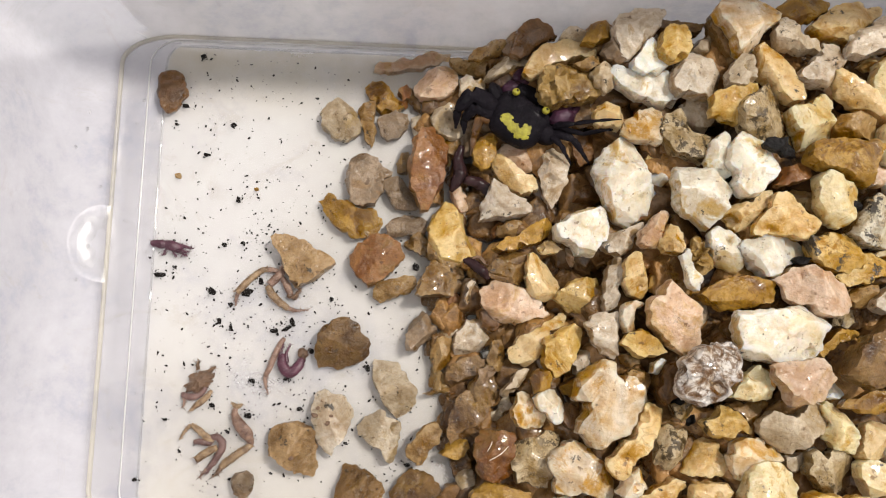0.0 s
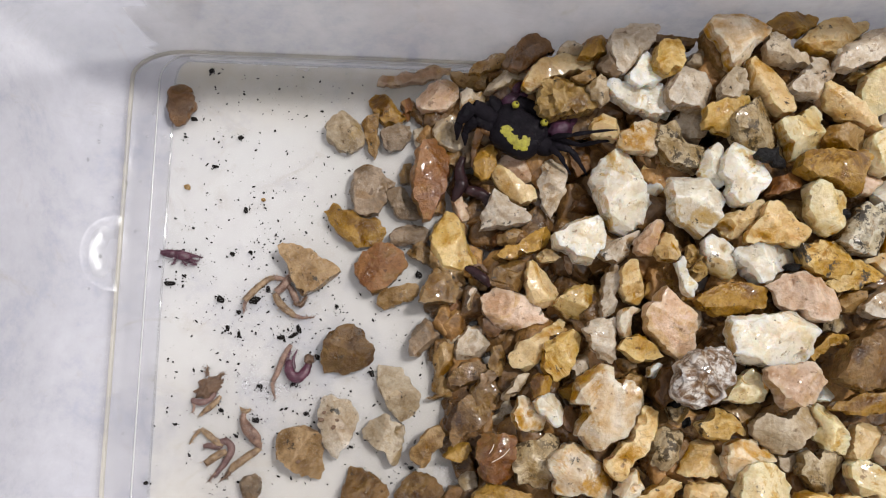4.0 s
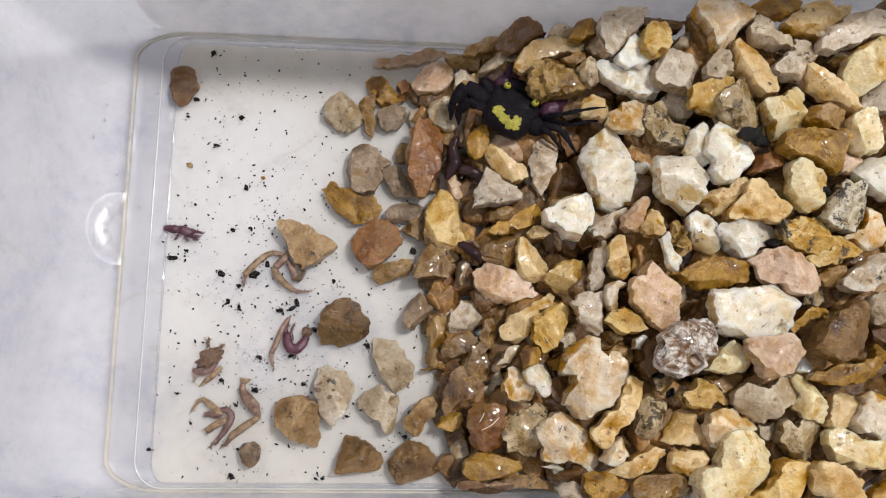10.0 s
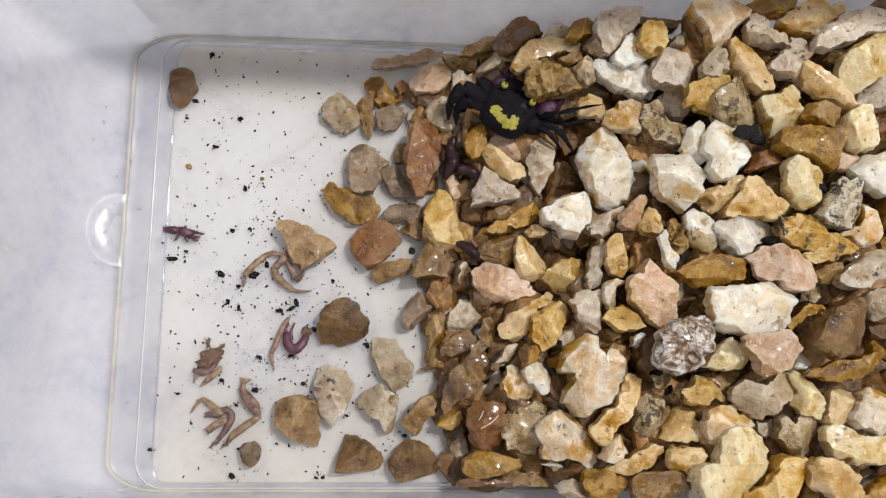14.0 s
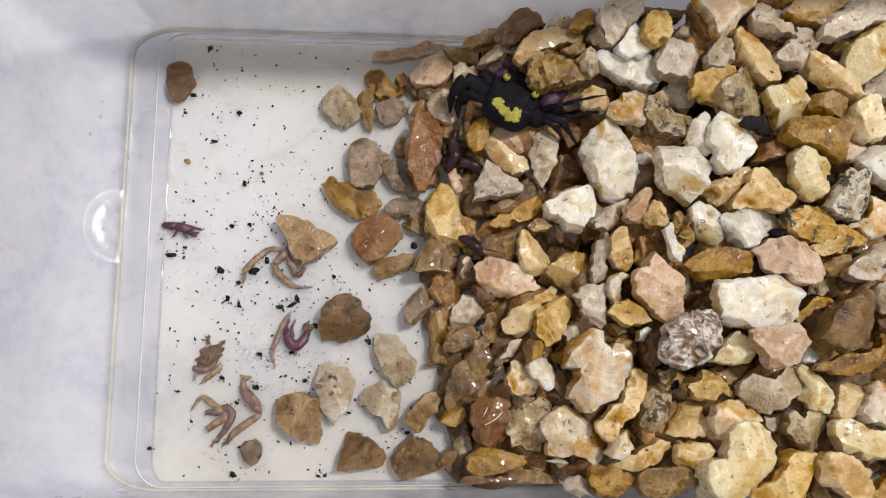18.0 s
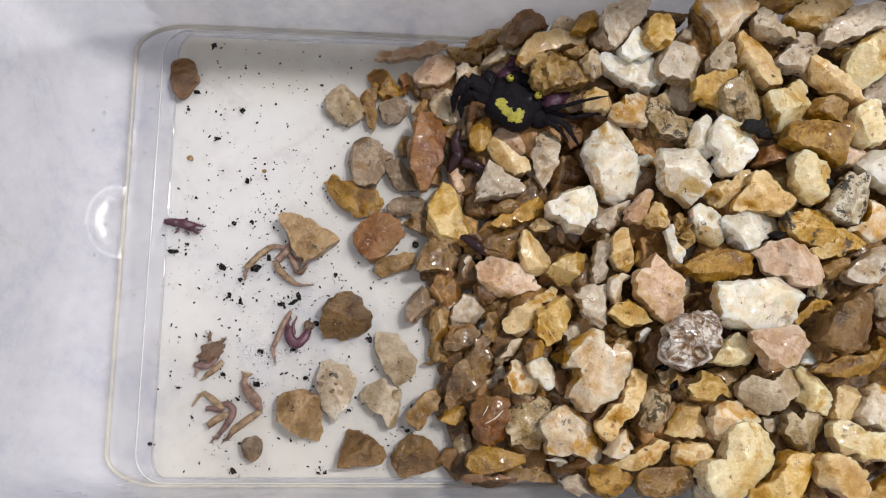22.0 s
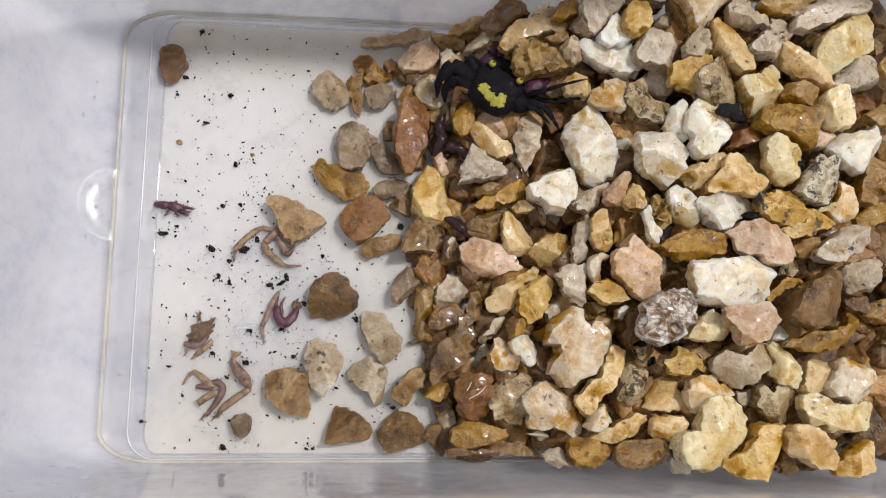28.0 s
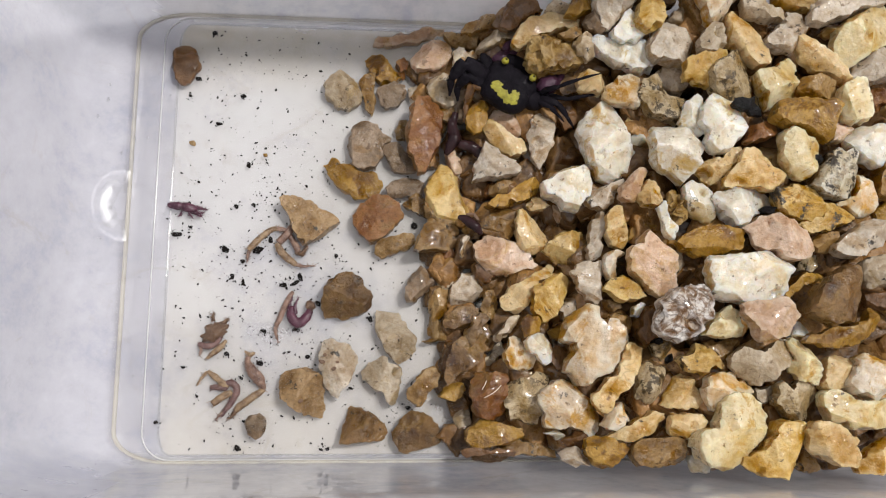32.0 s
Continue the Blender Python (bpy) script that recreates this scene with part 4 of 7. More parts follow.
stone(D, 85.0, -2.2, 15.9, 4.5, (-113, 5.1), (-75, 2.6), (-21, 2.9), (5, 6.1), (36, 4.2), (79, 4.0), (120, 3.8), (165, 3.4), (-142, 5.4))
stone(G, 94.0, -2.8, 19.9, 4.5, (-141, 2.3), (-41, 2.0), (2, 2.9), (63, 2.1), (128, 1.7), (-170, 3.1))
stone(O, 98.2, -3.8, 23.3, 4.5, (-122, 2.9), (-57, 2.0), (-5, 3.1), (45, 3.5), (126, 2.4), (-152, 3.9))
stone(C, 90.1, -7.6, 18.8, 4.5, (-134, 7.2), (-128, 4.8), (-102, 1.7), (-2, 4.2), (0, 8.2), (13, 9.1), (29, 6.4), (67, 4.3), (133, 3.3), (-175, 5.6), (-162, 7.3), (-152, 8.5))
stone(S, 92.1, -14.3, 20.7, 6.2, (-166, 6.5), (-146, 7.1), (-124, 5.9), (-92, 4.1), (-37, 5.5), (-16, 6.9), (-1, 8.0), (7, 6.5), (23, 6.4), (53, 5.5), (89, 4.7), (125, 5.6), (145, 6.3), (169, 5.9))
stone(G, 99.2, -13.2, 22.6, 4.5, (-132, 2.8), (-90, 3.4), (-40, 3.1), (26, 1.5), (52, 3.4), (87, 3.6), (151, 2.5))
stone(E, 105.5, -3.7, 25.9, 4.5, (-149, 4.9), (-119, 6.3), (-100, 6.5), (-88, 4.8), (-52, 3.4), (1, 4.8), (28, 6.8), (51, 5.8), (92, 4.6), (135, 4.9), (175, 4.7))
stone(V, 101.1, -8.0, 23.9, 4.5, (-168, 2.3), (-135, 2.0), (-61, 2.4), (-28, 3.5), (14, 1.3), (82, 3.0), (125, 2.2), (159, 2.4))
stone(W, 108.1, -10.3, 25.8, 4.5, (-153, 3.9), (-114, 3.3), (-58, 3.5), (-17, 4.0), (17, 2.7), (53, 3.5), (87, 4.5), (132, 2.7), (-179, 3.8))
stone(Y, 112.3, -7.9, 29.4, 4.5, (-132, 4.0), (-106, 4.0), (-61, 3.5), (-18, 3.5), (19, 3.6), (62, 4.3), (98, 3.7), (145, 3.5), (-160, 3.7))
stone(W, 108.4, -14.9, 22.7, 4.8, (169, 7.3), (-178, 5.3), (-148, 4.0), (-118, 3.1), (-74, 3.9), (-50, 6.0), (-31, 7.0), (-16, 6.8), (8, 5.4), (34, 5.5), (60, 3.9), (73, 2.1), (114, 3.2), (137, 5.3), (150, 8.2), (162, 8.5))
stone(E, 117.5, -13.8, 27.7, 5.8, (-154, 5.6), (-132, 5.4), (-105, 4.1), (-61, 5.6), (-30, 5.4), (2, 5.1), (33, 5.2), (66, 4.4), (93, 5.6), (110, 5.6), (147, 4.7), (-178, 5.1))
stone(R, 123.6, -5.8, 26.7, 4.5, (149, 3.1), (-128, 1.3), (-84, 5.1), (-75, 6.5), (-37, 3.8), (-7, 2.5), (97, 3.0), (104, 6.9), (127, 5.3))
stone(G, 121.0, -6.5, 24.6, 4.5, (-114, 2.1), (-59, 3.3), (-2, 2.5), (72, 3.4), (126, 2.3), (-164, 3.5))
stone(E, 119.5, -20.3, 22.7, 4.5, (-155, 2.8), (-102, 3.2), (-73, 4.2), (-27, 3.7), (30, 3.2), (73, 3.0), (116, 3.9), (150, 4.2))
stone(B, 107.8, -23.6, 23.1, 4.6, (-135, 4.6), (-92, 3.5), (-57, 4.8), (-24, 3.4), (17, 4.3), (41, 5.3), (72, 4.7), (111, 3.3), (165, 3.9), (-163, 5.4))
stone(M, 115.2, -26.6, 25.5, 5.1, (-162, 4.2), (-118, 4.0), (-74, 4.7), (-53, 6.2), (-24, 5.2), (5, 5.7), (18, 3.6), (68, 2.5), (85, 4.3), (107, 6.0), (128, 6.1), (155, 5.2))
stone(Y, 111.2, -29.3, 18.8, 4.5, (-128, 3.0), (-99, 3.7), (-65, 3.2), (-6, 2.1), (46, 3.8), (97, 3.1), (132, 3.1), (-166, 2.5))
stone(W, 103.8, -35.2, 22.5, 7.5, (-175, 6.0), (-142, 6.1), (-115, 6.9), (-97, 8.5), (-85, 9.4), (-66, 8.2), (-44, 8.8), (-36, 8.2), (-3, 5.5), (34, 5.3), (55, 6.7), (77, 8.7), (87, 9.8), (97, 9.4), (118, 8.3), (138, 7.4), (158, 7.0))
stone(C, 100.9, -21.0, 20.8, 4.5, (-153, 3.4), (-112, 2.3), (-56, 3.0), (-22, 3.7), (4, 3.5), (46, 2.6), (105, 2.9), (138, 3.3), (173, 3.4))
stone(W, 117.2, -39.0, 28.9, 6.3, (169, 5.4), (-164, 5.4), (-131, 5.2), (-100, 5.8), (-79, 7.0), (-67, 6.8), (-34, 5.6), (-6, 5.4), (18, 6.2), (41, 5.8), (69, 5.3), (107, 6.0), (129, 7.3), (146, 6.4))
stone(W, 95.4, -45.2, 19.4, 6.0, (-155, 5.5), (-128, 4.0), (-104, 4.9), (-70, 5.7), (-47, 4.7), (-21, 4.9), (5, 5.3), (40, 5.7), (58, 5.8), (95, 4.6), (132, 4.4), (168, 5.7), (-179, 6.5))
stone(E, 103.1, -47.3, 19.7, 4.5, (-139, 3.8), (-96, 3.2), (-53, 2.7), (-5, 2.3), (24, 4.2), (40, 5.7), (79, 2.4), (160, 2.9), (-168, 4.4))
stone(P, 108.5, -46.1, 24.3, 4.5, (-112, 3.5), (-76, 3.3), (6, 1.9), (46, 4.3), (63, 4.5), (103, 2.3), (177, 2.5), (-141, 3.8))
stone(C, 111.7, -48.1, 25.7, 4.5, (-114, 3.0), (-65, 3.0), (-20, 2.7), (2, 2.0), (58, 2.7), (92, 3.5), (132, 2.5), (-165, 2.5))
stone(W, 122.0, -50.2, 27.6, 4.5, (169, 3.2), (-142, 3.0), (-90, 4.2), (-65, 5.7), (-41, 4.5), (15, 2.8), (75, 3.9), (103, 5.1), (122, 5.1), (137, 4.6))
stone(Y, 95.4, -58.4, 15.5, 4.9, (-154, 4.4), (-122, 4.0), (-84, 4.2), (-46, 4.3), (-8, 4.1), (26, 4.6), (46, 5.5), (81, 3.9), (124, 3.5), (169, 4.6), (-173, 5.6))
stone(C, 87.3, -55.1, 13.4, 4.6, (-160, 3.3), (-124, 4.5), (-82, 4.7), (-48, 4.9), (-13, 4.7), (15, 3.5), (77, 3.5), (106, 6.3), (115, 6.2), (141, 4.3))
stone(E, 101.0, -56.8, 18.5, 4.5, (-107, 6.0), (-87, 4.9), (-47, 1.8), (47, 2.5), (67, 6.2), (76, 6.2), (98, 3.7), (-159, 2.0), (-112, 5.3))
stone(C, 105.2, -54.7, 21.2, 4.5, (-108, 4.0), (-75, 4.9), (-44, 3.5), (46, 2.6), (76, 4.9), (94, 5.0), (121, 3.6), (-154, 3.0))
stone(P, 111.6, -63.8, 27.1, 6.5, (-164, 5.1), (-124, 4.5), (-92, 5.9), (-78, 7.5), (-59, 7.1), (-41, 6.6), (-9, 4.7), (27, 5.0), (47, 4.8), (66, 5.1), (85, 6.9), (96, 7.7), (118, 5.9), (147, 6.3), (165, 5.9))
stone(Y, 105.8, -68.9, 24.0, 4.5, (-142, 2.9), (-88, 2.6), (-36, 3.8), (-16, 4.9), (11, 3.3), (56, 2.6), (96, 3.0), (146, 3.8), (176, 4.5))
stone(B, 103.7, -63.1, 22.2, 4.5, (-130, 2.2), (-103, 4.0), (-65, 3.2), (-76, 1.7), (53, 1.3), (41, 4.0), (76, 3.3), (105, 2.7), (156, 1.8))
stone(E, 99.0, -66.5, 20.6, 4.5, (179, 3.4), (-141, 2.8), (-100, 4.3), (-73, 5.6), (-47, 4.0), (25, 3.1), (58, 4.9), (89, 4.1), (126, 4.1), (157, 4.7))
stone(E, 96.1, -71.8, 14.3, 4.5, (-123, 3.3), (-97, 2.4), (-22, 2.4), (32, 3.0), (69, 3.0), (111, 2.4), (-161, 3.0))
stone(C, 85.9, -67.9, 13.1, 4.5, (-134, 6.3), (-110, 5.4), (-79, 3.6), (6, 2.7), (33, 4.0), (28, 7.4), (37, 9.0), (44, 9.2), (56, 4.9), (104, 2.2), (167, 3.8), (-163, 5.9))
stone(Y, 90.9, -69.8, 16.8, 4.5, (-154, 4.6), (-130, 4.9), (-103, 6.0), (-91, 5.6), (-38, 3.1), (17, 4.0), (41, 5.6), (64, 6.1), (81, 4.9), (142, 3.9), (-178, 3.7))
stone(P, 81.4, -60.0, 10.9, 4.5, (179, 6.4), (-149, 4.7), (-112, 4.0), (-76, 4.4), (-31, 5.8), (-14, 8.4), (9, 5.7), (52, 3.9), (92, 4.1), (135, 5.7), (159, 7.4))
stone(B, 99.1, -80.6, 22.1, 7.5, (173, 6.6), (176, 4.2), (-158, 4.1), (-149, 6.4), (-137, 8.0), (-125, 7.6), (-110, 9.1), (-99, 9.0), (-85, 6.6), (-57, 6.7), (-31, 6.4), (-2, 6.8), (11, 7.9), (25, 7.7), (43, 7.1), (60, 6.6), (57, 4.9), (82, 6.1), (84, 8.5), (96, 8.7), (105, 8.0), (127, 7.8), (144, 7.6))
stone(O, 93.4, -77.7, 14.9, 4.5, (-165, 2.3), (-102, 1.9), (-39, 3.5), (1, 1.5), (71, 2.9), (117, 2.1), (166, 2.6))
stone(C, 104.1, -87.9, 22.8, 4.5, (-125, 8.1), (-112, 7.6), (-102, 4.8), (-70, 2.6), (-14, 2.8), (22, 4.3), (44, 7.4), (52, 8.4), (65, 8.6), (76, 7.7), (75, 4.1), (128, 1.3), (-168, 3.3), (-151, 6.3), (-141, 7.5))
stone(B, 94.3, -93.9, 18.2, 6.1, (-167, 5.6), (-143, 6.5), (-94, 4.0), (-66, 5.2), (-51, 7.7), (-38, 7.8), (-15, 7.0), (5, 5.3), (37, 5.2), (61, 4.9), (85, 5.5), (102, 6.3), (121, 6.1), (148, 6.6), (168, 7.0))
stone(M, 85.6, -91.7, 14.4, 5.8, (-123, 5.8), (-91, 5.4), (-62, 6.4), (-47, 5.0), (-30, 2.5), (6, 3.1), (26, 5.5), (42, 7.1), (57, 6.9), (82, 4.8), (122, 4.7), (151, 5.0), (-159, 5.1))
stone(Q, 115.5, -74.5, 33.6, 5.5, (-145, 7.3), (-130, 6.7), (-103, 6.4), (-80, 4.9), (-46, 4.7), (-12, 5.3), (16, 6.5), (37, 7.6), (53, 7.2), (76, 5.9), (109, 4.8), (146, 5.1), (175, 5.5), (-156, 6.9))
stone(W, 88.5, -80.8, 17.0, 4.5, (-171, 2.7), (-115, 2.1), (-76, 3.8), (-55, 3.7), (-13, 2.9), (43, 2.6), (71, 3.2), (118, 3.1), (163, 3.8))
stone(B, 84.4, -82.5, 13.9, 4.5, (-127, 3.2), (-81, 3.6), (-40, 4.0), (-2, 3.7), (57, 2.7), (90, 4.1), (116, 4.2), (149, 3.2), (-158, 3.7))
stone(M, 110.5, -88.7, 23.9, 4.5, (-139, 4.2), (-105, 4.6), (-72, 4.1), (-32, 3.0), (21, 3.7), (53, 4.6), (93, 4.2), (124, 3.7), (166, 3.1))
stone(C, 117.4, -91.0, 23.9, 4.9, (-140, 4.3), (-95, 3.1), (-45, 3.9), (-17, 5.5), (21, 3.5), (56, 4.3), (89, 4.5), (125, 3.2), (179, 4.3), (-157, 5.7))
stone(B, 103.4, -96.0, 22.3, 4.5, (-121, 3.4), (-82, 2.0), (-13, 2.8), (45, 3.2), (76, 3.5), (142, 1.8), (-152, 3.7))
stone(C, 107.7, -98.0, 23.3, 4.5, (-159, 6.3), (-140, 4.1), (-95, 2.3), (-6, 3.5), (19, 6.0), (31, 6.3), (46, 4.3), (116, 1.5), (-175, 4.3), (-166, 7.5))
stone(O, 100.5, -102.8, 24.2, 4.5, (-165, 4.1), (-130, 3.6), (-79, 3.4), (-25, 4.0), (6, 5.2), (21, 4.6), (73, 2.7), (125, 3.7), (150, 4.5), (172, 4.6))
stone(T, 111.2, -102.9, 25.4, 4.5, (-151, 5.1), (-87, 3.1), (-26, 5.4), (2, 5.6), (23, 5.5), (55, 3.7), (132, 3.8), (158, 5.3), (-177, 5.8))
stone(E, 94.2, -104.1, 21.9, 4.5, (-165, 2.6), (-77, 1.9), (-25, 3.7), (11, 2.3), (76, 2.1), (125, 2.2), (169, 3.5))
stone(G, 44.1, -18.4, 3.6, 3.3, (-151, 4.4), (-104, 4.3), (-71, 5.1), (-36, 5.0), (2, 4.5), (50, 4.3), (97, 5.1), (133, 4.8), (163, 4.8))
stone(T, 50.2, -18.2, 2.7, 2.4, (156, 2.1), (-112, 2.1), (-92, 5.5), (-80, 6.4), (-60, 3.0), (38, 1.5), (75, 5.4), (99, 4.2), (129, 3.8))
stone(O, 53.5, -12.7, 2.7, 2.4, (-159, 2.5), (-105, 3.6), (-78, 4.1), (-50, 4.4), (-21, 5.2), (13, 2.9), (100, 3.8), (121, 5.3), (149, 5.1))
stone(V, 55.7, -19.0, 2.7, 2.4, (-145, 3.6), (-109, 4.1), (-63, 3.1), (-3, 3.4), (38, 4.3), (79, 3.4), (130, 3.3), (163, 3.6))
stone(R, 60.8, -13.4, 2.7, 2.4, (-177, 1.8), (-102, 1.8), (-53, 2.8), (-20, 3.2), (67, 0.8), (110, 3.3), (126, 3.5))
stone(P, 65.6, -9.9, 6.1, 4.5, (-137, 5.3), (-86, 4.2), (-48, 4.0), (-7, 4.4), (31, 5.5), (59, 5.2), (111, 3.9), (165, 4.3), (-164, 5.4))
stone(P, 60.1, -3.9, 2.7, 2.4, (-148, 4.6), (-84, 2.0), (-5, 4.4), (8, 8.9), (17, 9.2), (40, 3.8), (162, 2.7), (-177, 8.1), (-166, 9.3))
stone(E, 61.8, -18.4, 2.7, 2.4, (-157, 1.9), (-110, 3.0), (-45, 1.9), (36, 2.5), (75, 2.6), (140, 2.2))
stone(G, 67.6, -19.3, 7.4, 3.5, (-158, 3.1), (-112, 3.0), (-78, 4.2), (-43, 4.5), (-19, 3.1), (52, 3.2), (87, 4.3), (129, 3.9), (165, 3.5))
stone(B, 72.9, -11.0, 8.6, 3.5, (-168, 2.6), (-122, 4.0), (-105, 2.0), (-36, 3.1), (6, 3.3), (42, 3.0), (51, 1.8), (111, 3.3), (133, 3.1))
stone(G, 80.3, -7.1, 11.5, 4.5, (-128, 3.5), (-45, 1.8), (9, 4.7), (32, 4.7), (92, 2.4), (170, 2.8), (-147, 5.7))
stone(T, 76.6, -3.2, 10.1, 3.5, (-136, 3.2), (-49, 1.6), (7, 4.5), (33, 4.2), (99, 1.6), (179, 3.6), (-157, 4.7))
stone(L, 63.5, -29.7, 8.2, 5.2, (-112, 7.1), (-98, 9.8), (-88, 9.7), (-75, 6.7), (-38, 5.0), (30, 5.0), (63, 7.4), (82, 8.7), (97, 8.7), (120, 6.6), (167, 4.0), (-141, 5.2))
stone(V, 49.9, -32.2, 4.0, 3.7, (-120, 6.4), (-95, 6.2), (-69, 5.8), (-33, 4.8), (6, 4.0), (17, 6.2), (32, 5.4), (67, 5.8), (98, 6.2), (126, 5.9), (154, 4.6), (-162, 4.6))
stone(V, 57.7, -35.0, 2.7, 2.4, (-172, 2.7), (-106, 3.7), (-60, 4.7), (-28, 4.9), (22, 2.9), (86, 3.4), (118, 4.7), (143, 5.6))
stone(T, 58.2, -27.9, 2.7, 2.4, (-105, 2.3), (-68, 2.7), (63, 2.7), (99, 2.4), (-178, 1.7))
stone(O, 47.1, -40.8, 3.3, 3.0, (-180, 5.7), (-141, 3.8), (-85, 4.7), (-46, 6.3), (-25, 7.0), (-1, 6.9), (23, 5.3), (58, 2.9), (106, 3.9), (127, 5.2), (133, 7.5), (154, 8.2))
stone(V, 59.3, -42.4, 2.7, 2.4, (-153, 4.3), (-114, 2.9), (-41, 2.8), (-2, 4.8), (19, 4.8), (74, 2.7), (156, 3.5), (179, 4.8))
stone(T, 62.3, -46.5, 2.7, 2.4, (-151, 2.5), (-78, 2.5), (-57, 4.1), (23, 2.4), (69, 3.2), (109, 2.7), (177, 3.5))
stone(L, 52.8, -49.9, 4.0, 3.7, (-137, 6.0), (-106, 6.3), (-81, 5.5), (-38, 4.4), (7, 6.1), (33, 6.3), (64, 6.0), (104, 5.2), (140, 5.1), (-179, 5.5))
stone(T, 56.7, -56.1, 2.7, 2.4, (-158, 4.8), (-137, 4.1), (-83, 2.0), (-16, 3.7), (11, 5.3), (26, 5.4), (85, 2.0), (153, 3.5), (-178, 4.6))
stone(T, 66.3, -54.2, 6.9, 5.3, (-141, 5.4), (-122, 4.2), (-58, 3.2), (-21, 3.2), (5, 5.6), (27, 4.8), (51, 3.7), (108, 4.3), (166, 3.3), (-155, 5.4))
stone(L, 68.8, -59.4, 4.1, 3.5, (-139, 2.6), (-78, 3.4), (-40, 3.5), (6, 3.7), (37, 3.3), (117, 2.9), (161, 4.9))
stone(E, 72.8, -56.8, 9.1, 3.5, (-104, 3.0), (-72, 1.7), (49, 2.2), (86, 2.3), (140, 1.5))
stone(Y, 68.7, -45.2, 7.3, 6.2, (-153, 4.8), (-116, 6.2), (-96, 6.9), (-73, 6.4), (-51, 6.2), (-32, 7.7), (9, 3.9), (61, 5.3), (86, 7.4), (100, 8.1), (126, 6.5), (152, 5.3))
stone(E, 79.3, -38.5, 12.3, 5.6, (-118, 4.2), (-57, 3.6), (-15, 6.4), (11, 5.4), (53, 2.9), (89, 4.9), (110, 5.6), (178, 4.3), (-141, 6.2))
stone(P, 82.9, -27.5, 10.3, 4.5, (-131, 2.1), (-62, 4.1), (-34, 5.1), (3, 3.3), (77, 2.9), (133, 4.3), (175, 4.7))
stone(C, 82.4, -32.4, 11.0, 4.5, (165, 4.0), (-125, 2.8), (-75, 4.0), (-30, 5.7), (-2, 4.6), (79, 2.1), (127, 5.9), (149, 6.0))
stone(O, 75.9, -26.6, 10.9, 3.5, (-135, 3.3), (-103, 4.4), (-75, 3.7), (-20, 2.4), (41, 3.6), (77, 4.3), (112, 3.4), (171, 2.6))
stone(O, 84.2, -46.0, 13.7, 4.5, (-148, 6.1), (-107, 2.4), (-8, 3.9), (24, 6.1), (44, 6.3), (116, 1.5), (-172, 4.6), (-160, 7.8))
stone(T, 80.9, -52.8, 12.4, 4.5, (-112, 3.0), (-54, 4.2), (-2, 3.4), (42, 4.7), (86, 3.1), (150, 3.5), (-170, 5.0))
stone(V, 62.6, -65.8, 4.7, 4.1, (-126, 4.9), (-102, 4.3), (-44, 2.8), (4, 3.9), (61, 4.2), (86, 4.6), (154, 3.0), (-157, 3.4))
stone(E, 73.5, -66.9, 6.5, 4.7, (-135, 5.0), (-112, 4.2), (-61, 3.5), (-19, 3.9), (23, 4.4), (59, 4.6), (103, 4.0), (150, 3.3), (-159, 4.5))
stone(T, 67.4, -70.3, 5.1, 3.5, (-115, 4.4), (-62, 3.0), (13, 2.5), (62, 4.3), (100, 3.2), (168, 2.6))
stone(R, 71.9, -73.6, 7.3, 3.9, (-146, 4.2), (-103, 2.9), (-28, 2.9), (23, 4.9), (47, 3.8), (121, 2.6), (-170, 4.3))
stone(T, 78.5, -70.9, 9.2, 3.5, (-117, 3.0), (-87, 3.5), (-53, 2.8), (42, 2.3), (77, 3.8), (111, 3.0), (-170, 2.2))
stone(R, 73.6, -81.4, 9.5, 3.5, (-136, 7.9), (-121, 9.3), (-115, 6.1), (-68, 3.3), (1, 4.4), (32, 7.2), (48, 8.5), (61, 7.9), (90, 3.8), (161, 4.0), (-155, 5.8))
stone(T, 63.7, -89.1, 5.5, 3.5, (-105, 4.9), (-77, 2.9), (-8, 2.5), (36, 4.7), (64, 5.2), (104, 2.9), (-174, 3.2), (-141, 4.5))
stone(O, 70.4, -90.4, 5.0, 3.5, (-129, 2.4), (-43, 2.3), (7, 3.0), (44, 3.2), (156, 2.4), (-169, 3.5))
stone(L, 77.8, -90.9, 12.9, 5.4, (-146, 4.7), (-118, 5.4), (-85, 5.7), (-56, 5.4), (5, 4.0), (45, 5.7), (71, 5.5), (118, 5.5), (144, 4.7), (-177, 4.2))
stone(O, 78.5, -99.8, 12.3, 4.1, (-144, 5.6), (-95, 2.7), (-31, 4.0), (-7, 7.2), (11, 6.7), (50, 3.5), (129, 4.2), (167, 5.5), (-166, 6.2))
stone(D, 77.4, -103.6, 11.8, 3.5, (-170, 5.3), (-117, 0.8), (-10, 5.8), (4, 7.0), (19, 2.2), (162, 3.6), (176, 6.5))
stone(F, 36.6, -50.5, 4.1, 3.8, (176, 4.6), (-137, 4.4), (-101, 6.1), (-67, 5.3), (-32, 5.4), (-3, 7.5), (22, 4.8), (84, 4.2), (123, 6.5), (142, 8.1))
stone(R, 45.7, -68.7, 4.0, 3.7, (-137, 6.3), (-98, 5.2), (-56, 5.6), (-22, 6.1), (9, 6.0), (52, 5.7), (91, 5.9), (122, 5.6), (157, 5.6), (-157, 6.1))
stone(G, 57.0, -76.8, 2.8, 2.5, (156, 4.8), (-148, 3.5), (-100, 5.8), (-83, 7.9), (-63, 7.8), (-41, 6.8), (-20, 5.5), (36, 3.4), (89, 5.9), (106, 9.1), (116, 9.4), (129, 7.5))
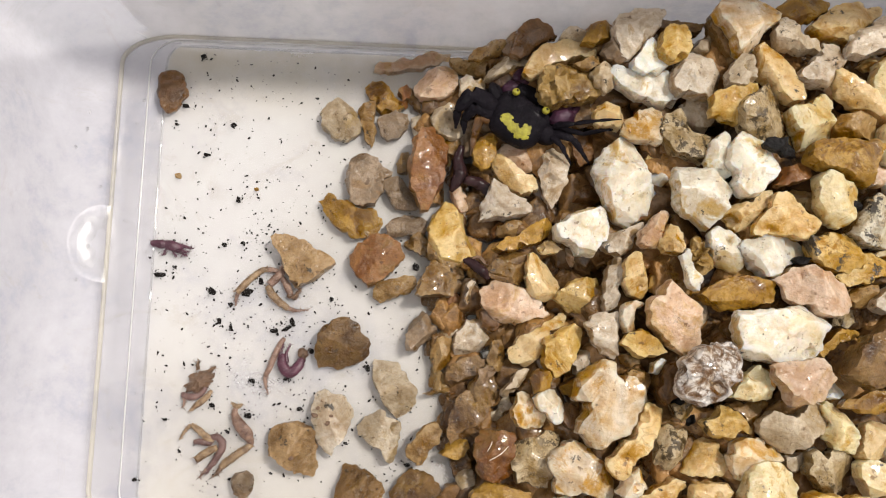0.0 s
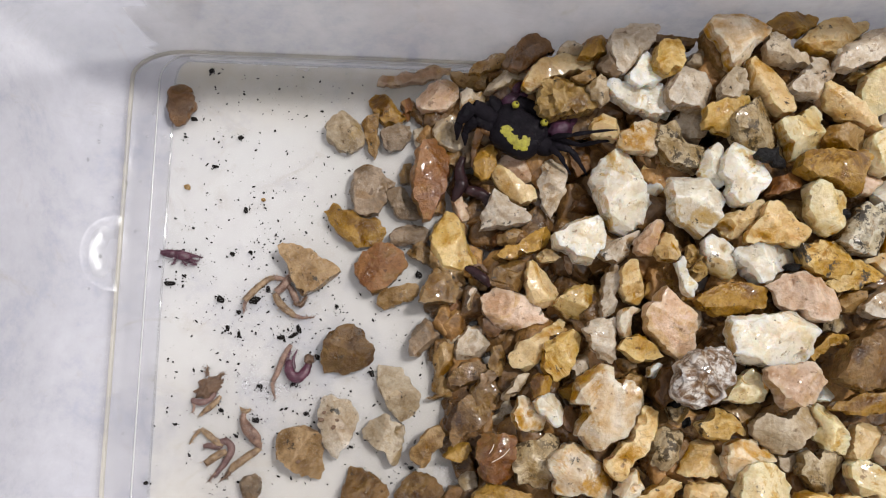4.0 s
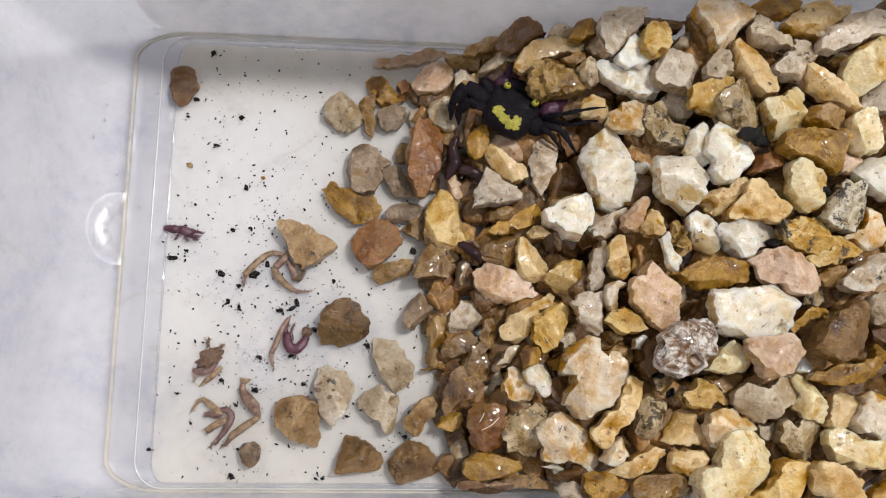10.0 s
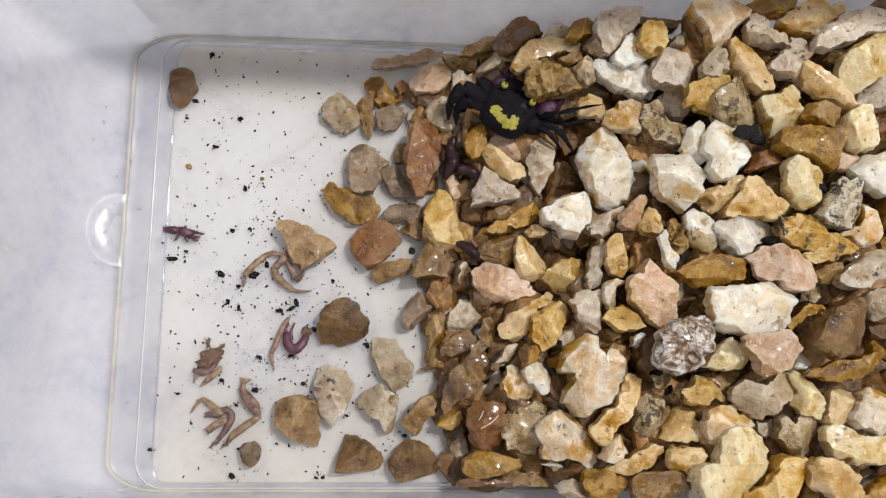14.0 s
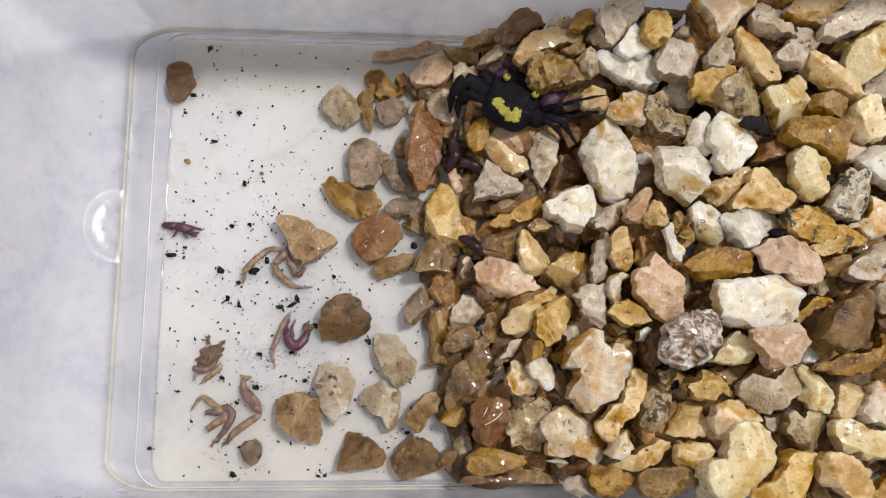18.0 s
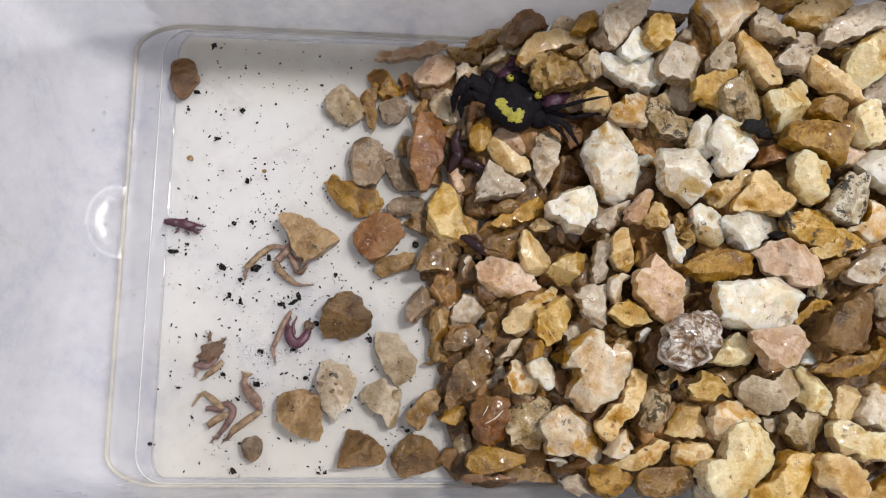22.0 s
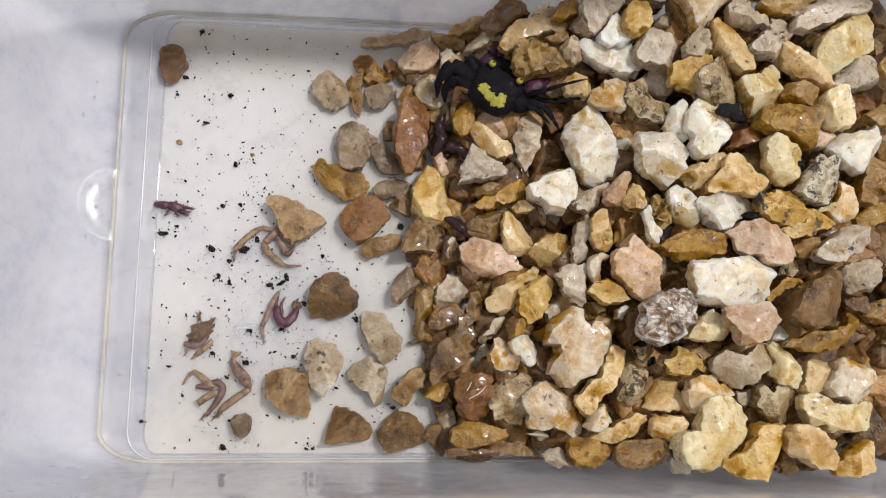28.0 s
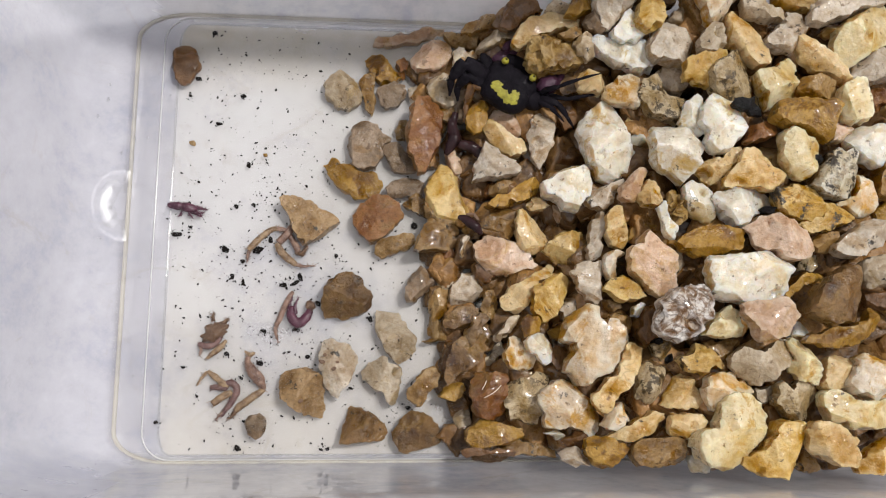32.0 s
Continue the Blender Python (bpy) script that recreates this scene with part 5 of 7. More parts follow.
stone(E, 44.0, -84.4, 3.8, 3.5, (-150, 3.9), (-110, 6.1), (-89, 7.2), (-69, 5.4), (-17, 4.4), (20, 5.3), (55, 5.3), (104, 6.1), (126, 6.2), (158, 4.9))
stone(G, 54.6, -87.2, 3.3, 3.0, (-178, 4.6), (-151, 3.4), (-96, 3.5), (-73, 6.3), (-62, 6.1), (-31, 4.4), (28, 4.6), (64, 3.8), (89, 4.7), (135, 5.2), (164, 5.4))
stone(F, 36.5, -90.5, 4.1, 3.8, (-164, 5.4), (-131, 4.4), (-87, 5.2), (-55, 7.0), (-40, 7.1), (-3, 4.5), (40, 5.4), (72, 5.7), (111, 5.5), (143, 6.4), (170, 6.0))
stone(R, 49.9, -98.2, 3.4, 3.1, (-128, 4.9), (-88, 3.0), (-32, 5.3), (-11, 6.2), (7, 5.1), (51, 4.0), (99, 4.4), (119, 5.3), (171, 4.4), (-143, 6.1))
stone(R, 62.3, -99.5, 3.9, 3.6, (-162, 5.7), (-129, 5.5), (-94, 4.5), (-34, 5.0), (-10, 6.8), (22, 5.1), (64, 4.9), (102, 5.1), (138, 4.8), (179, 5.8))
stone(D, 6.2, -12.3, 2.8, 2.5, (-154, 3.0), (-111, 4.7), (-89, 5.6), (-63, 4.2), (-13, 3.9), (18, 3.2), (57, 4.0), (96, 5.3), (124, 4.9), (154, 3.5))
stone(V, 26.1, -97.9, 2.7, 2.4, (-129, 2.7), (-86, 2.9), (-36, 2.5), (32, 2.5), (78, 2.9), (124, 2.7), (171, 2.3))
stone(W, 114.4, -54.9, 27.6, 3.5, (-172, 1.5), (-94, 2.9), (-67, 4.0), (-30, 2.6), (37, 0.7), (95, 4.6), (116, 3.8))
stone(C, 88.7, -48.5, 15.0, 3.5, (-178, 2.4), (-136, 2.1), (-69, 1.8), (-7, 2.8), (65, 1.7), (104, 2.2))
stone(E, 71.2, -36.4, 4.2, 3.5, (-106, 2.7), (-77, 5.4), (-28, 2.5), (81, 4.0), (100, 4.2), (152, 3.0))
stone(L, 80.0, -43.4, 7.2, 3.5, (-134, 2.1), (-36, 1.8), (20, 2.7), (106, 1.6), (176, 2.4))
stone(E, 90.4, -32.1, 13.7, 4.1, (-142, 3.7), (-107, 5.8), (-94, 7.2), (-78, 5.6), (-30, 3.0), (35, 4.3), (65, 5.6), (92, 6.0), (117, 4.8), (162, 3.3))
stone(W, 120.4, -105.8, 22.8, 3.5, (-127, 1.9), (-38, 2.5), (-13, 2.9), (95, 1.8), (128, 2.7), (168, 2.3))
stone(T, 73.4, -5.0, 4.1, 3.5, (-130, 2.1), (-31, 2.8), (20, 2.9), (111, 1.8), (172, 3.4))
stone(T, 96.4, -9.8, 21.1, 3.5, (-174, 3.3), (-97, 1.6), (-14, 2.2), (31, 2.8), (124, 1.3))
stone(C, 155.5, -9.5, 27.6, 3.5, (-163, 3.6), (-101, 1.6), (-3, 3.0), (43, 2.6), (144, 1.7))
stone(C, 136.7, -28.3, 26.7, 3.5, (-145, 0.9), (-84, 3.0), (-53, 2.2), (53, 1.0), (106, 4.0))
stone(W, 111.1, -34.5, 19.9, 3.5, (-127, 1.8), (-76, 1.8), (6, 2.0), (69, 1.5), (141, 2.2))
stone(P, 94.5, -49.4, 10.8, 3.5, (-112, 1.8), (-76, 2.4), (11, 1.4), (77, 2.0), (135, 2.1))
stone(S, 116.5, -51.8, 27.5, 3.5, (-164, 2.7), (-116, 3.5), (-86, 3.4), (-34, 3.3), (30, 2.2), (81, 4.1), (109, 3.7))
stone(R, 100.8, -50.3, 12.7, 3.5, (-139, 1.7), (-52, 1.4), (52, 1.5), (103, 1.5))
stone(G, 109.1, -50.9, 18.1, 3.5, (-121, 2.1), (-70, 1.6), (11, 1.9), (81, 2.0), (157, 1.7))
stone(O, 112.1, -54.9, 20.1, 3.5, (-149, 4.7), (-99, 2.4), (-9, 2.8), (26, 4.6), (67, 2.8), (166, 2.8))
stone(D, 97.7, -36.3, 11.8, 3.5, (-155, 3.6), (-93, 2.5), (-29, 2.9), (11, 3.3), (76, 2.9), (137, 2.6))
stone(R, 92.9, -40.4, 10.2, 3.5, (-152, 2.6), (-119, 2.1), (-4, 1.6), (33, 2.7), (102, 1.5))
stone(Y, 68.4, -25.1, 4.1, 3.5, (-105, 3.6), (-90, 3.4), (23, 2.3), (65, 3.4), (144, 2.5))
stone(T, 104.3, -71.7, 18.2, 3.5, (-151, 2.0), (-79, 1.6), (-15, 2.2), (37, 2.0), (150, 2.4))
stone(O, 86.6, -75.9, 15.8, 3.5, (-115, 3.1), (-54, 2.3), (-1, 2.4), (59, 2.8), (113, 2.5), (167, 2.3))
stone(G, 82.1, -76.2, 12.4, 3.5, (-139, 3.8), (-126, 3.9), (-103, 2.0), (15, 2.1), (44, 3.7), (72, 2.7), (153, 1.1))
stone(T, 105.8, -75.9, 19.7, 3.6, (-160, 2.4), (-100, 3.2), (-46, 2.8), (30, 3.1), (84, 2.7), (151, 3.2))
stone(D, 111.2, -76.2, 23.0, 3.5, (-142, 3.1), (-108, 4.4), (-70, 3.2), (33, 3.0), (71, 4.2), (107, 3.5))
stone(W, 109.0, -73.5, 22.3, 3.5, (-145, 1.8), (-93, 1.6), (18, 1.3), (62, 2.2), (129, 0.9))
stone(G, 117.8, -62.6, 23.5, 3.5, (-91, 3.2), (-24, 2.1), (68, 2.3), (136, 3.0))
stone(T, 115.1, -57.2, 22.1, 3.5, (-84, 2.3), (-27, 2.4), (53, 1.7), (144, 3.2), (177, 1.5))
stone(M, 144.9, -63.5, 27.9, 3.5, (-171, 2.5), (-146, 2.8), (-95, 1.8), (-23, 2.3), (46, 2.8), (128, 1.8))
stone(D, 158.9, -71.2, 28.5, 3.6, (-144, 3.0), (-47, 3.1), (40, 3.3), (147, 3.2))
stone(W, 141.2, -77.9, 28.5, 3.5, (-142, 2.7), (-81, 1.5), (-14, 2.1), (59, 2.1), (112, 1.9))
stone(R, 123.1, -65.4, 24.4, 3.5, (-177, 1.8), (-113, 1.8), (-59, 2.1), (53, 2.2), (106, 1.8))
stone(D, 69.8, -83.2, 4.1, 3.5, (-161, 2.8), (-108, 4.4), (-79, 2.9), (33, 3.0), (66, 4.7), (108, 2.4))
stone(R, 75.4, -76.3, 9.7, 3.5, (-140, 3.4), (-110, 4.9), (-50, 1.3), (33, 3.9), (77, 3.8), (124, 1.8))
stone(G, 68.7, -65.2, 4.1, 3.5, (-131, 3.4), (-78, 1.9), (4, 1.7), (58, 3.3), (123, 1.7))
stone(T, 66.4, -76.3, 4.1, 3.5, (-161, 2.0), (-88, 2.6), (-13, 2.8), (88, 2.0), (111, 3.5))
stone(T, 86.6, -103.0, 10.7, 3.5, (-162, 4.5), (-62, 1.2), (-16, 6.2), (1, 6.6), (35, 2.2), (148, 3.6), (179, 6.7))
stone(G, 72.6, -96.2, 5.2, 3.5, (-180, 2.3), (-101, 2.5), (-31, 2.4), (52, 2.3), (101, 2.4))
stone(T, 66.9, -78.2, 4.1, 3.5, (-169, 3.8), (-111, 1.1), (0, 2.9), (30, 2.6), (150, 1.2))
stone(D, 71.2, -78.8, 4.1, 3.5, (-119, 2.3), (-53, 1.7), (26, 2.6), (97, 1.8), (167, 2.2))
stone(G, 79.8, -82.5, 5.4, 3.5, (-152, 3.3), (-111, 3.0), (-69, 2.3), (36, 2.6), (69, 4.3), (105, 1.6))
stone(D, 93.1, -83.1, 13.6, 3.5, (-150, 2.6), (-87, 3.1), (-19, 2.2), (56, 2.8), (108, 3.0))
stone(T, 107.4, -93.5, 16.5, 3.5, (-84, 1.9), (-33, 1.4), (86, 1.6), (139, 1.8))
stone(W, 91.8, -99.6, 14.3, 3.5, (-77, 1.5), (-3, 2.2), (71, 1.3), (170, 2.6))
stone(D, 96.1, -101.0, 16.7, 3.5, (-123, 2.5), (-53, 2.6), (12, 3.5), (91, 2.5), (177, 3.7))
stone(M, 113.8, -81.6, 21.5, 3.5, (-133, 2.5), (-90, 2.4), (11, 2.6), (57, 2.7), (155, 2.4))
stone(W, 138.1, -89.2, 25.2, 3.5, (-155, 2.1), (-63, 1.0), (8, 1.8), (88, 1.4))
stone(T, 141.2, -105.1, 28.1, 3.5, (-169, 2.7), (-119, 2.2), (-28, 2.8), (15, 2.1), (92, 2.7))
stone(G, 133.8, -91.2, 26.0, 3.5, (-158, 1.9), (-93, 1.9), (-4, 2.4), (49, 2.0), (157, 2.5))
stone(R, 165.5, -4.1, 33.1, 3.5, (-147, 1.8), (-89, 4.6), (-57, 6.0), (-39, 6.4), (-21, 4.0), (52, 2.3), (107, 5.3), (123, 6.4), (152, 6.2))
stone(T, 169.2, -10.5, 27.6, 3.5, (-115, 3.5), (-93, 3.8), (-58, 2.0), (58, 2.8), (82, 4.0), (113, 2.5))
stone(C, 170.2, -18.8, 33.2, 4.5, (-112, 4.6), (-67, 5.3), (55, 5.3), (73, 5.2), (129, 3.7), (168, 3.9))
stone(T, 167.1, -29.9, 33.0, 3.6, (-167, 4.6), (-132, 3.5), (-32, 4.0), (37, 5.0), (133, 2.8), (174, 4.6))
stone(T, 170.9, -34.0, 27.4, 4.8, (-158, 3.7), (-111, 4.9), (-18, 4.0), (34, 5.2), (107, 3.3), (158, 4.8))
stone(T, 163.7, -43.8, 32.5, 5.2, (-152, 4.7), (-124, 6.8), (-88, 4.0), (-31, 4.1), (12, 5.2), (40, 4.4), (85, 5.6), (119, 4.6))
stone(O, 166.0, -51.0, 27.0, 3.5, (-174, 4.8), (-141, 5.7), (-116, 2.6), (-25, 3.8), (17, 5.3), (44, 4.6), (134, 2.9))
stone(T, 165.1, -72.8, 28.2, 3.9, (-173, 4.1), (-136, 3.2), (-88, 2.9), (-26, 3.8), (50, 4.1), (143, 3.2))
stone(T, 166.9, -77.9, 28.1, 3.5, (-151, 3.1), (-97, 2.7), (-33, 2.7), (64, 3.6), (140, 2.3))
stone(R, 115.3, -1.9, 23.2, 3.5, (-150, 2.7), (-12, 4.9), (9, 5.5), (83, 1.2), (175, 7.0))
stone(O, 138.5, -0.8, 32.5, 3.5, (-178, 5.8), (-159, 5.4), (-132, 4.3), (-51, 2.8), (-2, 5.4), (18, 6.4), (54, 3.6), (156, 4.1))
stone(K, 112.9, -80.4, 22.2, 3.5, (-98, 1.4), (-30, 1.0), (73, 1.2), (143, 1.2))
stone(K, 115.3, -83.7, 21.0, 3.5, (-117, 1.1), (-61, 0.8), (50, 1.3), (153, 0.9))
stone(K, 109.4, -88.9, 18.2, 3.5, (-120, 0.8), (-27, 0.8), (56, 0.8), (155, 0.8))
stone(T, 73.1, -5.8, 7.0, 3.5, (-132, 2.5), (-33, 3.9), (25, 4.2), (121, 1.1), (166, 5.1))
stone(L, 58.5, -12.1, 3.5, 3.0, (-90, 3.0), (-26, 1.8), (86, 2.8), (152, 2.1))
stone(T, 69.1, -24.8, 6.0, 3.5, (-145, 2.7), (-77, 2.4), (0, 3.2), (60, 2.9), (155, 3.3))
stone(P, 70.8, -36.2, 5.5, 3.5, (-88, 3.2), (-44, 3.1), (93, 3.5), (140, 2.9))
stone(V, 76.6, -19.9, 8.0, 3.5, (-114, 1.7), (-15, 2.4), (65, 2.2), (178, 2.6))
stone(D, 81.8, -9.5, 9.0, 3.5, (-145, 4.1), (-91, 2.5), (-12, 4.8), (28, 4.6), (103, 2.9), (170, 4.8))
stone(D, 97.0, -25.5, 12.0, 3.5, (-97, 4.6), (-44, 3.5), (47, 3.3), (96, 3.7), (167, 3.9))
stone(R, 97.3, -18.6, 14.0, 3.5, (-116, 3.9), (-57, 2.9), (38, 3.4), (74, 3.9), (178, 3.6))
stone(V, 64.4, -23.3, 4.0, 3.0, (-124, 2.1), (-33, 2.1), (17, 3.0), (108, 1.9), (174, 2.9))
stone(T, 75.4, -52.9, 5.0, 3.5, (-126, 2.8), (-67, 3.2), (10, 2.6), (79, 3.2), (148, 3.2))
stone(D, 78.0, -63.2, 8.0, 3.5, (-146, 2.8), (-68, 2.4), (-4, 3.5), (69, 2.5), (151, 3.4))
stone(T, 81.2, -43.7, 10.0, 3.5, (-153, 3.0), (-85, 1.9), (1, 3.5), (55, 2.6), (157, 2.6))
stone(T, 68.1, -48.4, 6.5, 3.6, (-156, 4.4), (-107, 4.9), (-41, 4.6), (21, 4.8), (75, 4.5), (138, 5.0))
stone(V, 68.5, -54.6, 5.0, 3.4, (-153, 3.9), (-86, 3.6), (-8, 4.2), (57, 4.0), (140, 4.1))
stone(D, 87.1, -23.0, 9.0, 4.0, (-149, 4.4), (-81, 4.6), (-8, 4.8), (63, 4.7), (140, 5.1))
stone(D, 99.7, -22.5, 9.0, 4.0, (-156, 4.2), (-96, 4.7), (-20, 4.6), (57, 5.7), (134, 4.4))
stone(V, 71.5, -22.6, 6.0, 3.6, (-147, 3.9), (-85, 4.4), (-19, 4.0), (64, 4.8), (131, 4.6))
stone(T, 65.9, -54.6, 7.5, 4.0, (-46, 5.0), (5, 4.2), (62, 3.4), (103, 4.7), (-164, 3.7), (-144, 5.8))
stone(V, 73.2, -56.7, 6.5, 3.5, (-119, 2.7), (-82, 2.7), (1, 1.4), (71, 2.8), (120, 2.7))
stone(R, 81.2, -52.5, 11.5, 4.0, (-128, 4.2), (-70, 3.7), (-14, 4.6), (39, 5.3), (70, 3.9), (149, 3.7), (-170, 5.5))


# ---- shed shells, flakes and specks on the floor ----
SHED = simple("shed_brown_shell", (0.24, 0.14, 0.085), (0.10, 0.055, 0.032), 300, 0.5, 0.0008)
MAROONISH = simple("shed_purple_brown_shell", (0.26, 0.15, 0.13), (0.10, 0.05, 0.05), 600, 0.4, 0.0003)
THREAD = simple("pale_thread", (0.78, 0.70, 0.62), (0.66, 0.55, 0.45), 300, 0.6)
small = random.Random(11)


def smooth_line(points, steps=5):
    """A Catmull-Rom line through points, each a position and a radius."""
    p = [np.array(q, float) for q in points]
    p = [2 * p[0] - p[1]] + p + [2 * p[-1] - p[-2]]
    out = []
    for i in range(1, len(p) - 2):
        a, b, c, d = p[i - 1 : i + 3]
        for k in range(steps):
            t = k / steps
            out.append(0.5 * (2 * b + (c - a) * t + (2 * a - 5 * b + 4 * c - d) * t * t + (3 * b - a - 3 * c + d) * t ** 3))
    return out + [p[-2]]


def tube_mesh(name, mat, points, sides=10, flat=1.0, uneven=0.10, bristles=0.0):
    """A tapering limb through points (x, y, z, radius), in metres, with closed round ends."""
    line = smooth_line(points)
    verts, faces = [], []
    shift = Vector((small.uniform(-9, 9), small.uniform(-9, 9), 0))
    ends = [line[0].copy()] + line + [line[-1].copy()]
    for i, q in enumerate(ends):
        a, b = line[max(i - 2, 0)], line[min(i, len(line) - 1)]
        along = Vector(b[:3] - a[:3])
        along = along.normalized() if along.length > 1e-9 else Vector((1, 0, 0))
        side = along.cross(Vector((0, 0, 1)))
        side = side.normalized() if side.length > 1e-6 else Vector((0, 1, 0))
        up = side.cross(along)
        r = max(q[3], 0.00004)
        centre = Vector(q[:3])
        if i in (0, len(ends) - 1):
            centre += along * (r * 0.45 if i else -r * 0.45)
            r *= 0.35
        for k in range(sides):
            w = 2 * math.pi * k / sides
            spread = r * (1 + uneven * noise.noise((centre * 900) + Vector((math.cos(w), math.sin(w), 0)) + shift))
            verts.append(centre + side * (math.cos(w) * spread) + up * (math.sin(w) * spread * flat))
    n = len(ends)
    for i in range(n - 1):
        for k in range(sides):
            faces.append((i * sides + k, i * sides + (k + 1) % sides, (i + 1) * sides + (k + 1) % sides, (i + 1) * sides + k))
    for k in range(int(bristles * len(line))):
        # fine hairs standing off the limb
        q = line[small.randrange(1, len(line))]
        w, tip = small.uniform(0, 6.28), small.uniform(0.0003, 0.0010)
        out_to = Vector((math.cos(w), math.sin(w), small.uniform(-0.1, 0.5)))
        foot, across = Vector(q[:3]) + out_to * (q[3] * 0.8), Vector((-out_to.y, out_to.x, 0)) * 0.00006
        base = len(verts)
        verts += [foot - across, foot + across, foot + Vector((0, 0, 0.00006)), foot + out_to * tip]
        faces += [(base, base + 1, base + 3), (base + 1, base + 2, base + 3), (base + 2, base, base + 3)]
    faces.append(tuple(reversed(range(sides))))
    faces.append(tuple(range((n - 1) * sides, n * sides)))
    return mesh_of(name, verts, faces, mat)


def tube(name, mat, parent, *points):
    limb = mat in (MOULT, AMBER, MAROON, MAROONISH)
    slim = 1.0 if mat == MAROON else 0.82 if limb else 1.0
    line = [(x / 1000, y / 1000, z / 1000, r * slim / 1000) for x, y, z, r in points]
    uneven = 0.9 if mat == SHED else 0.22 if limb else 0.3
    return part(name, tube_mesh(name, mat, line, 12, 0.6 if limb else 1.0, uneven, 4.0 if mat == SHED else 2.6 if limb else 0.0), parent)


def ragged_plate(name, mat, parent, x, y, long, wide, turn):
    """A thin crumpled piece of shell with a torn, fringed edge, arched over the floor (millimetres, degrees)."""
    shift, n, rows = Vector((small.uniform(-9, 9), small.uniform(-9, 9), 0)), 72, 9
    verts, faces = [], []
    for lower in (0, 1):
        for i in range(rows):
            for k in range(n):
                w = 2 * math.pi * k / n
                way = Vector((math.cos(w), math.sin(w), 0))
                edge = 1 + 0.22 * noise.noise(way * 2.2 + shift) + 0.26 * noise.noise(way * 7 + shift) + 0.22 * noise.noise(way * 17 + shift)
                f = (i + 0.02) / (rows - 1)
                p = Vector((way.x * long, way.y * wide, 0)) * (f * (1 + (edge - 1) * f ** 3))
                z = 1.5 * (1 - f ** 2) + 0.55 * noise.noise(p * 0.8 + shift) + 0.3 * noise.noise(p * 2.3 + shift) * (1.2 - f)
                verts.append(Vector((p.x, p.y, max(z + 0.35, 0.22) - 0.16 * lower)))
    for i in range(rows - 1):
        for k in range(n):
            q = (k + 1) % n
            a, b, c, d = i * n + k, i * n + q, (i + 1) * n + q, (i + 1) * n + k
            faces += [(a, d, c, b), (a + rows * n, b + rows * n, c + rows * n, d + rows * n)]
    for k in range(n):
        q, last = (k + 1) % n, (rows - 1) * n
        faces.append((last + k, last + rows * n + k, last + rows * n + q, last + q))
    faces += [tuple(range(n)), tuple(range(rows * n + n - 1, rows * n - 1, -1))]
    spin = Matrix.Rotation(radians(turn), 3, "Z")
    return part(name, mesh_of(name, [(spin @ v + Vector((x, y, 0))) / 1000 for v in verts], faces, mat), parent)


CRUMBS = []


def flake(x, y, half_length, half_width, turn, mat=SPECK, up=0.1):
    """A dark crumb on the floor (millimetres)."""
    if mat == SPECK:
        CRUMBS.append((x / 1000, y / 1000))
    cuts = [(a + small.uniform(-18, 18), (half_length if a % 180 == 0 else half_width) / 1000 * small.uniform(0.85, 1.15)) for a in (0, 90, 180, 270)]
    cuts += [(45 + small.uniform(-25, 25), (half_length + half_width) / 2000), (225 + small.uniform(-25, 25), (half_length + half_width) / 2000)]
    verts = broken_shape([((math.cos(radians(a)), math.sin(radians(a)), 0), max(d, 0.00008)) for a, d in cuts] + [((0, 0, 1), 0.00022), ((0, 0, -1), 0.00022)], TINY_DIRS, 200.0, 0.16, 2, 1)
    ob = new("dirt_flake", mesh_of("dirt_flake", verts, TINY_FACES, mat))
    ob.matrix_world = pose(x / 1000, y / 1000, up / 1000 - verts[:, 2].min(), 0, 0, turn)
    word = "black crumb of dirt" if mat == SPECK else "small brown crumb" if mat == SHED else "small ochre crumb"
    tagged(ob, f"{word} lying on {'a pale stone' if up > 1 else 'the wet tub floor'}", "dirt flake", "crumbs on the tub floor")


ico = bmesh.new()
bmesh.ops.create_icosphere(ico, subdivisions=3, radius=1.0)
TINY_DIRS, TINY_FACES = np.array([v.co[:] for v in ico.verts]), [tuple(v.index for v in f.verts) for f in ico.faces]


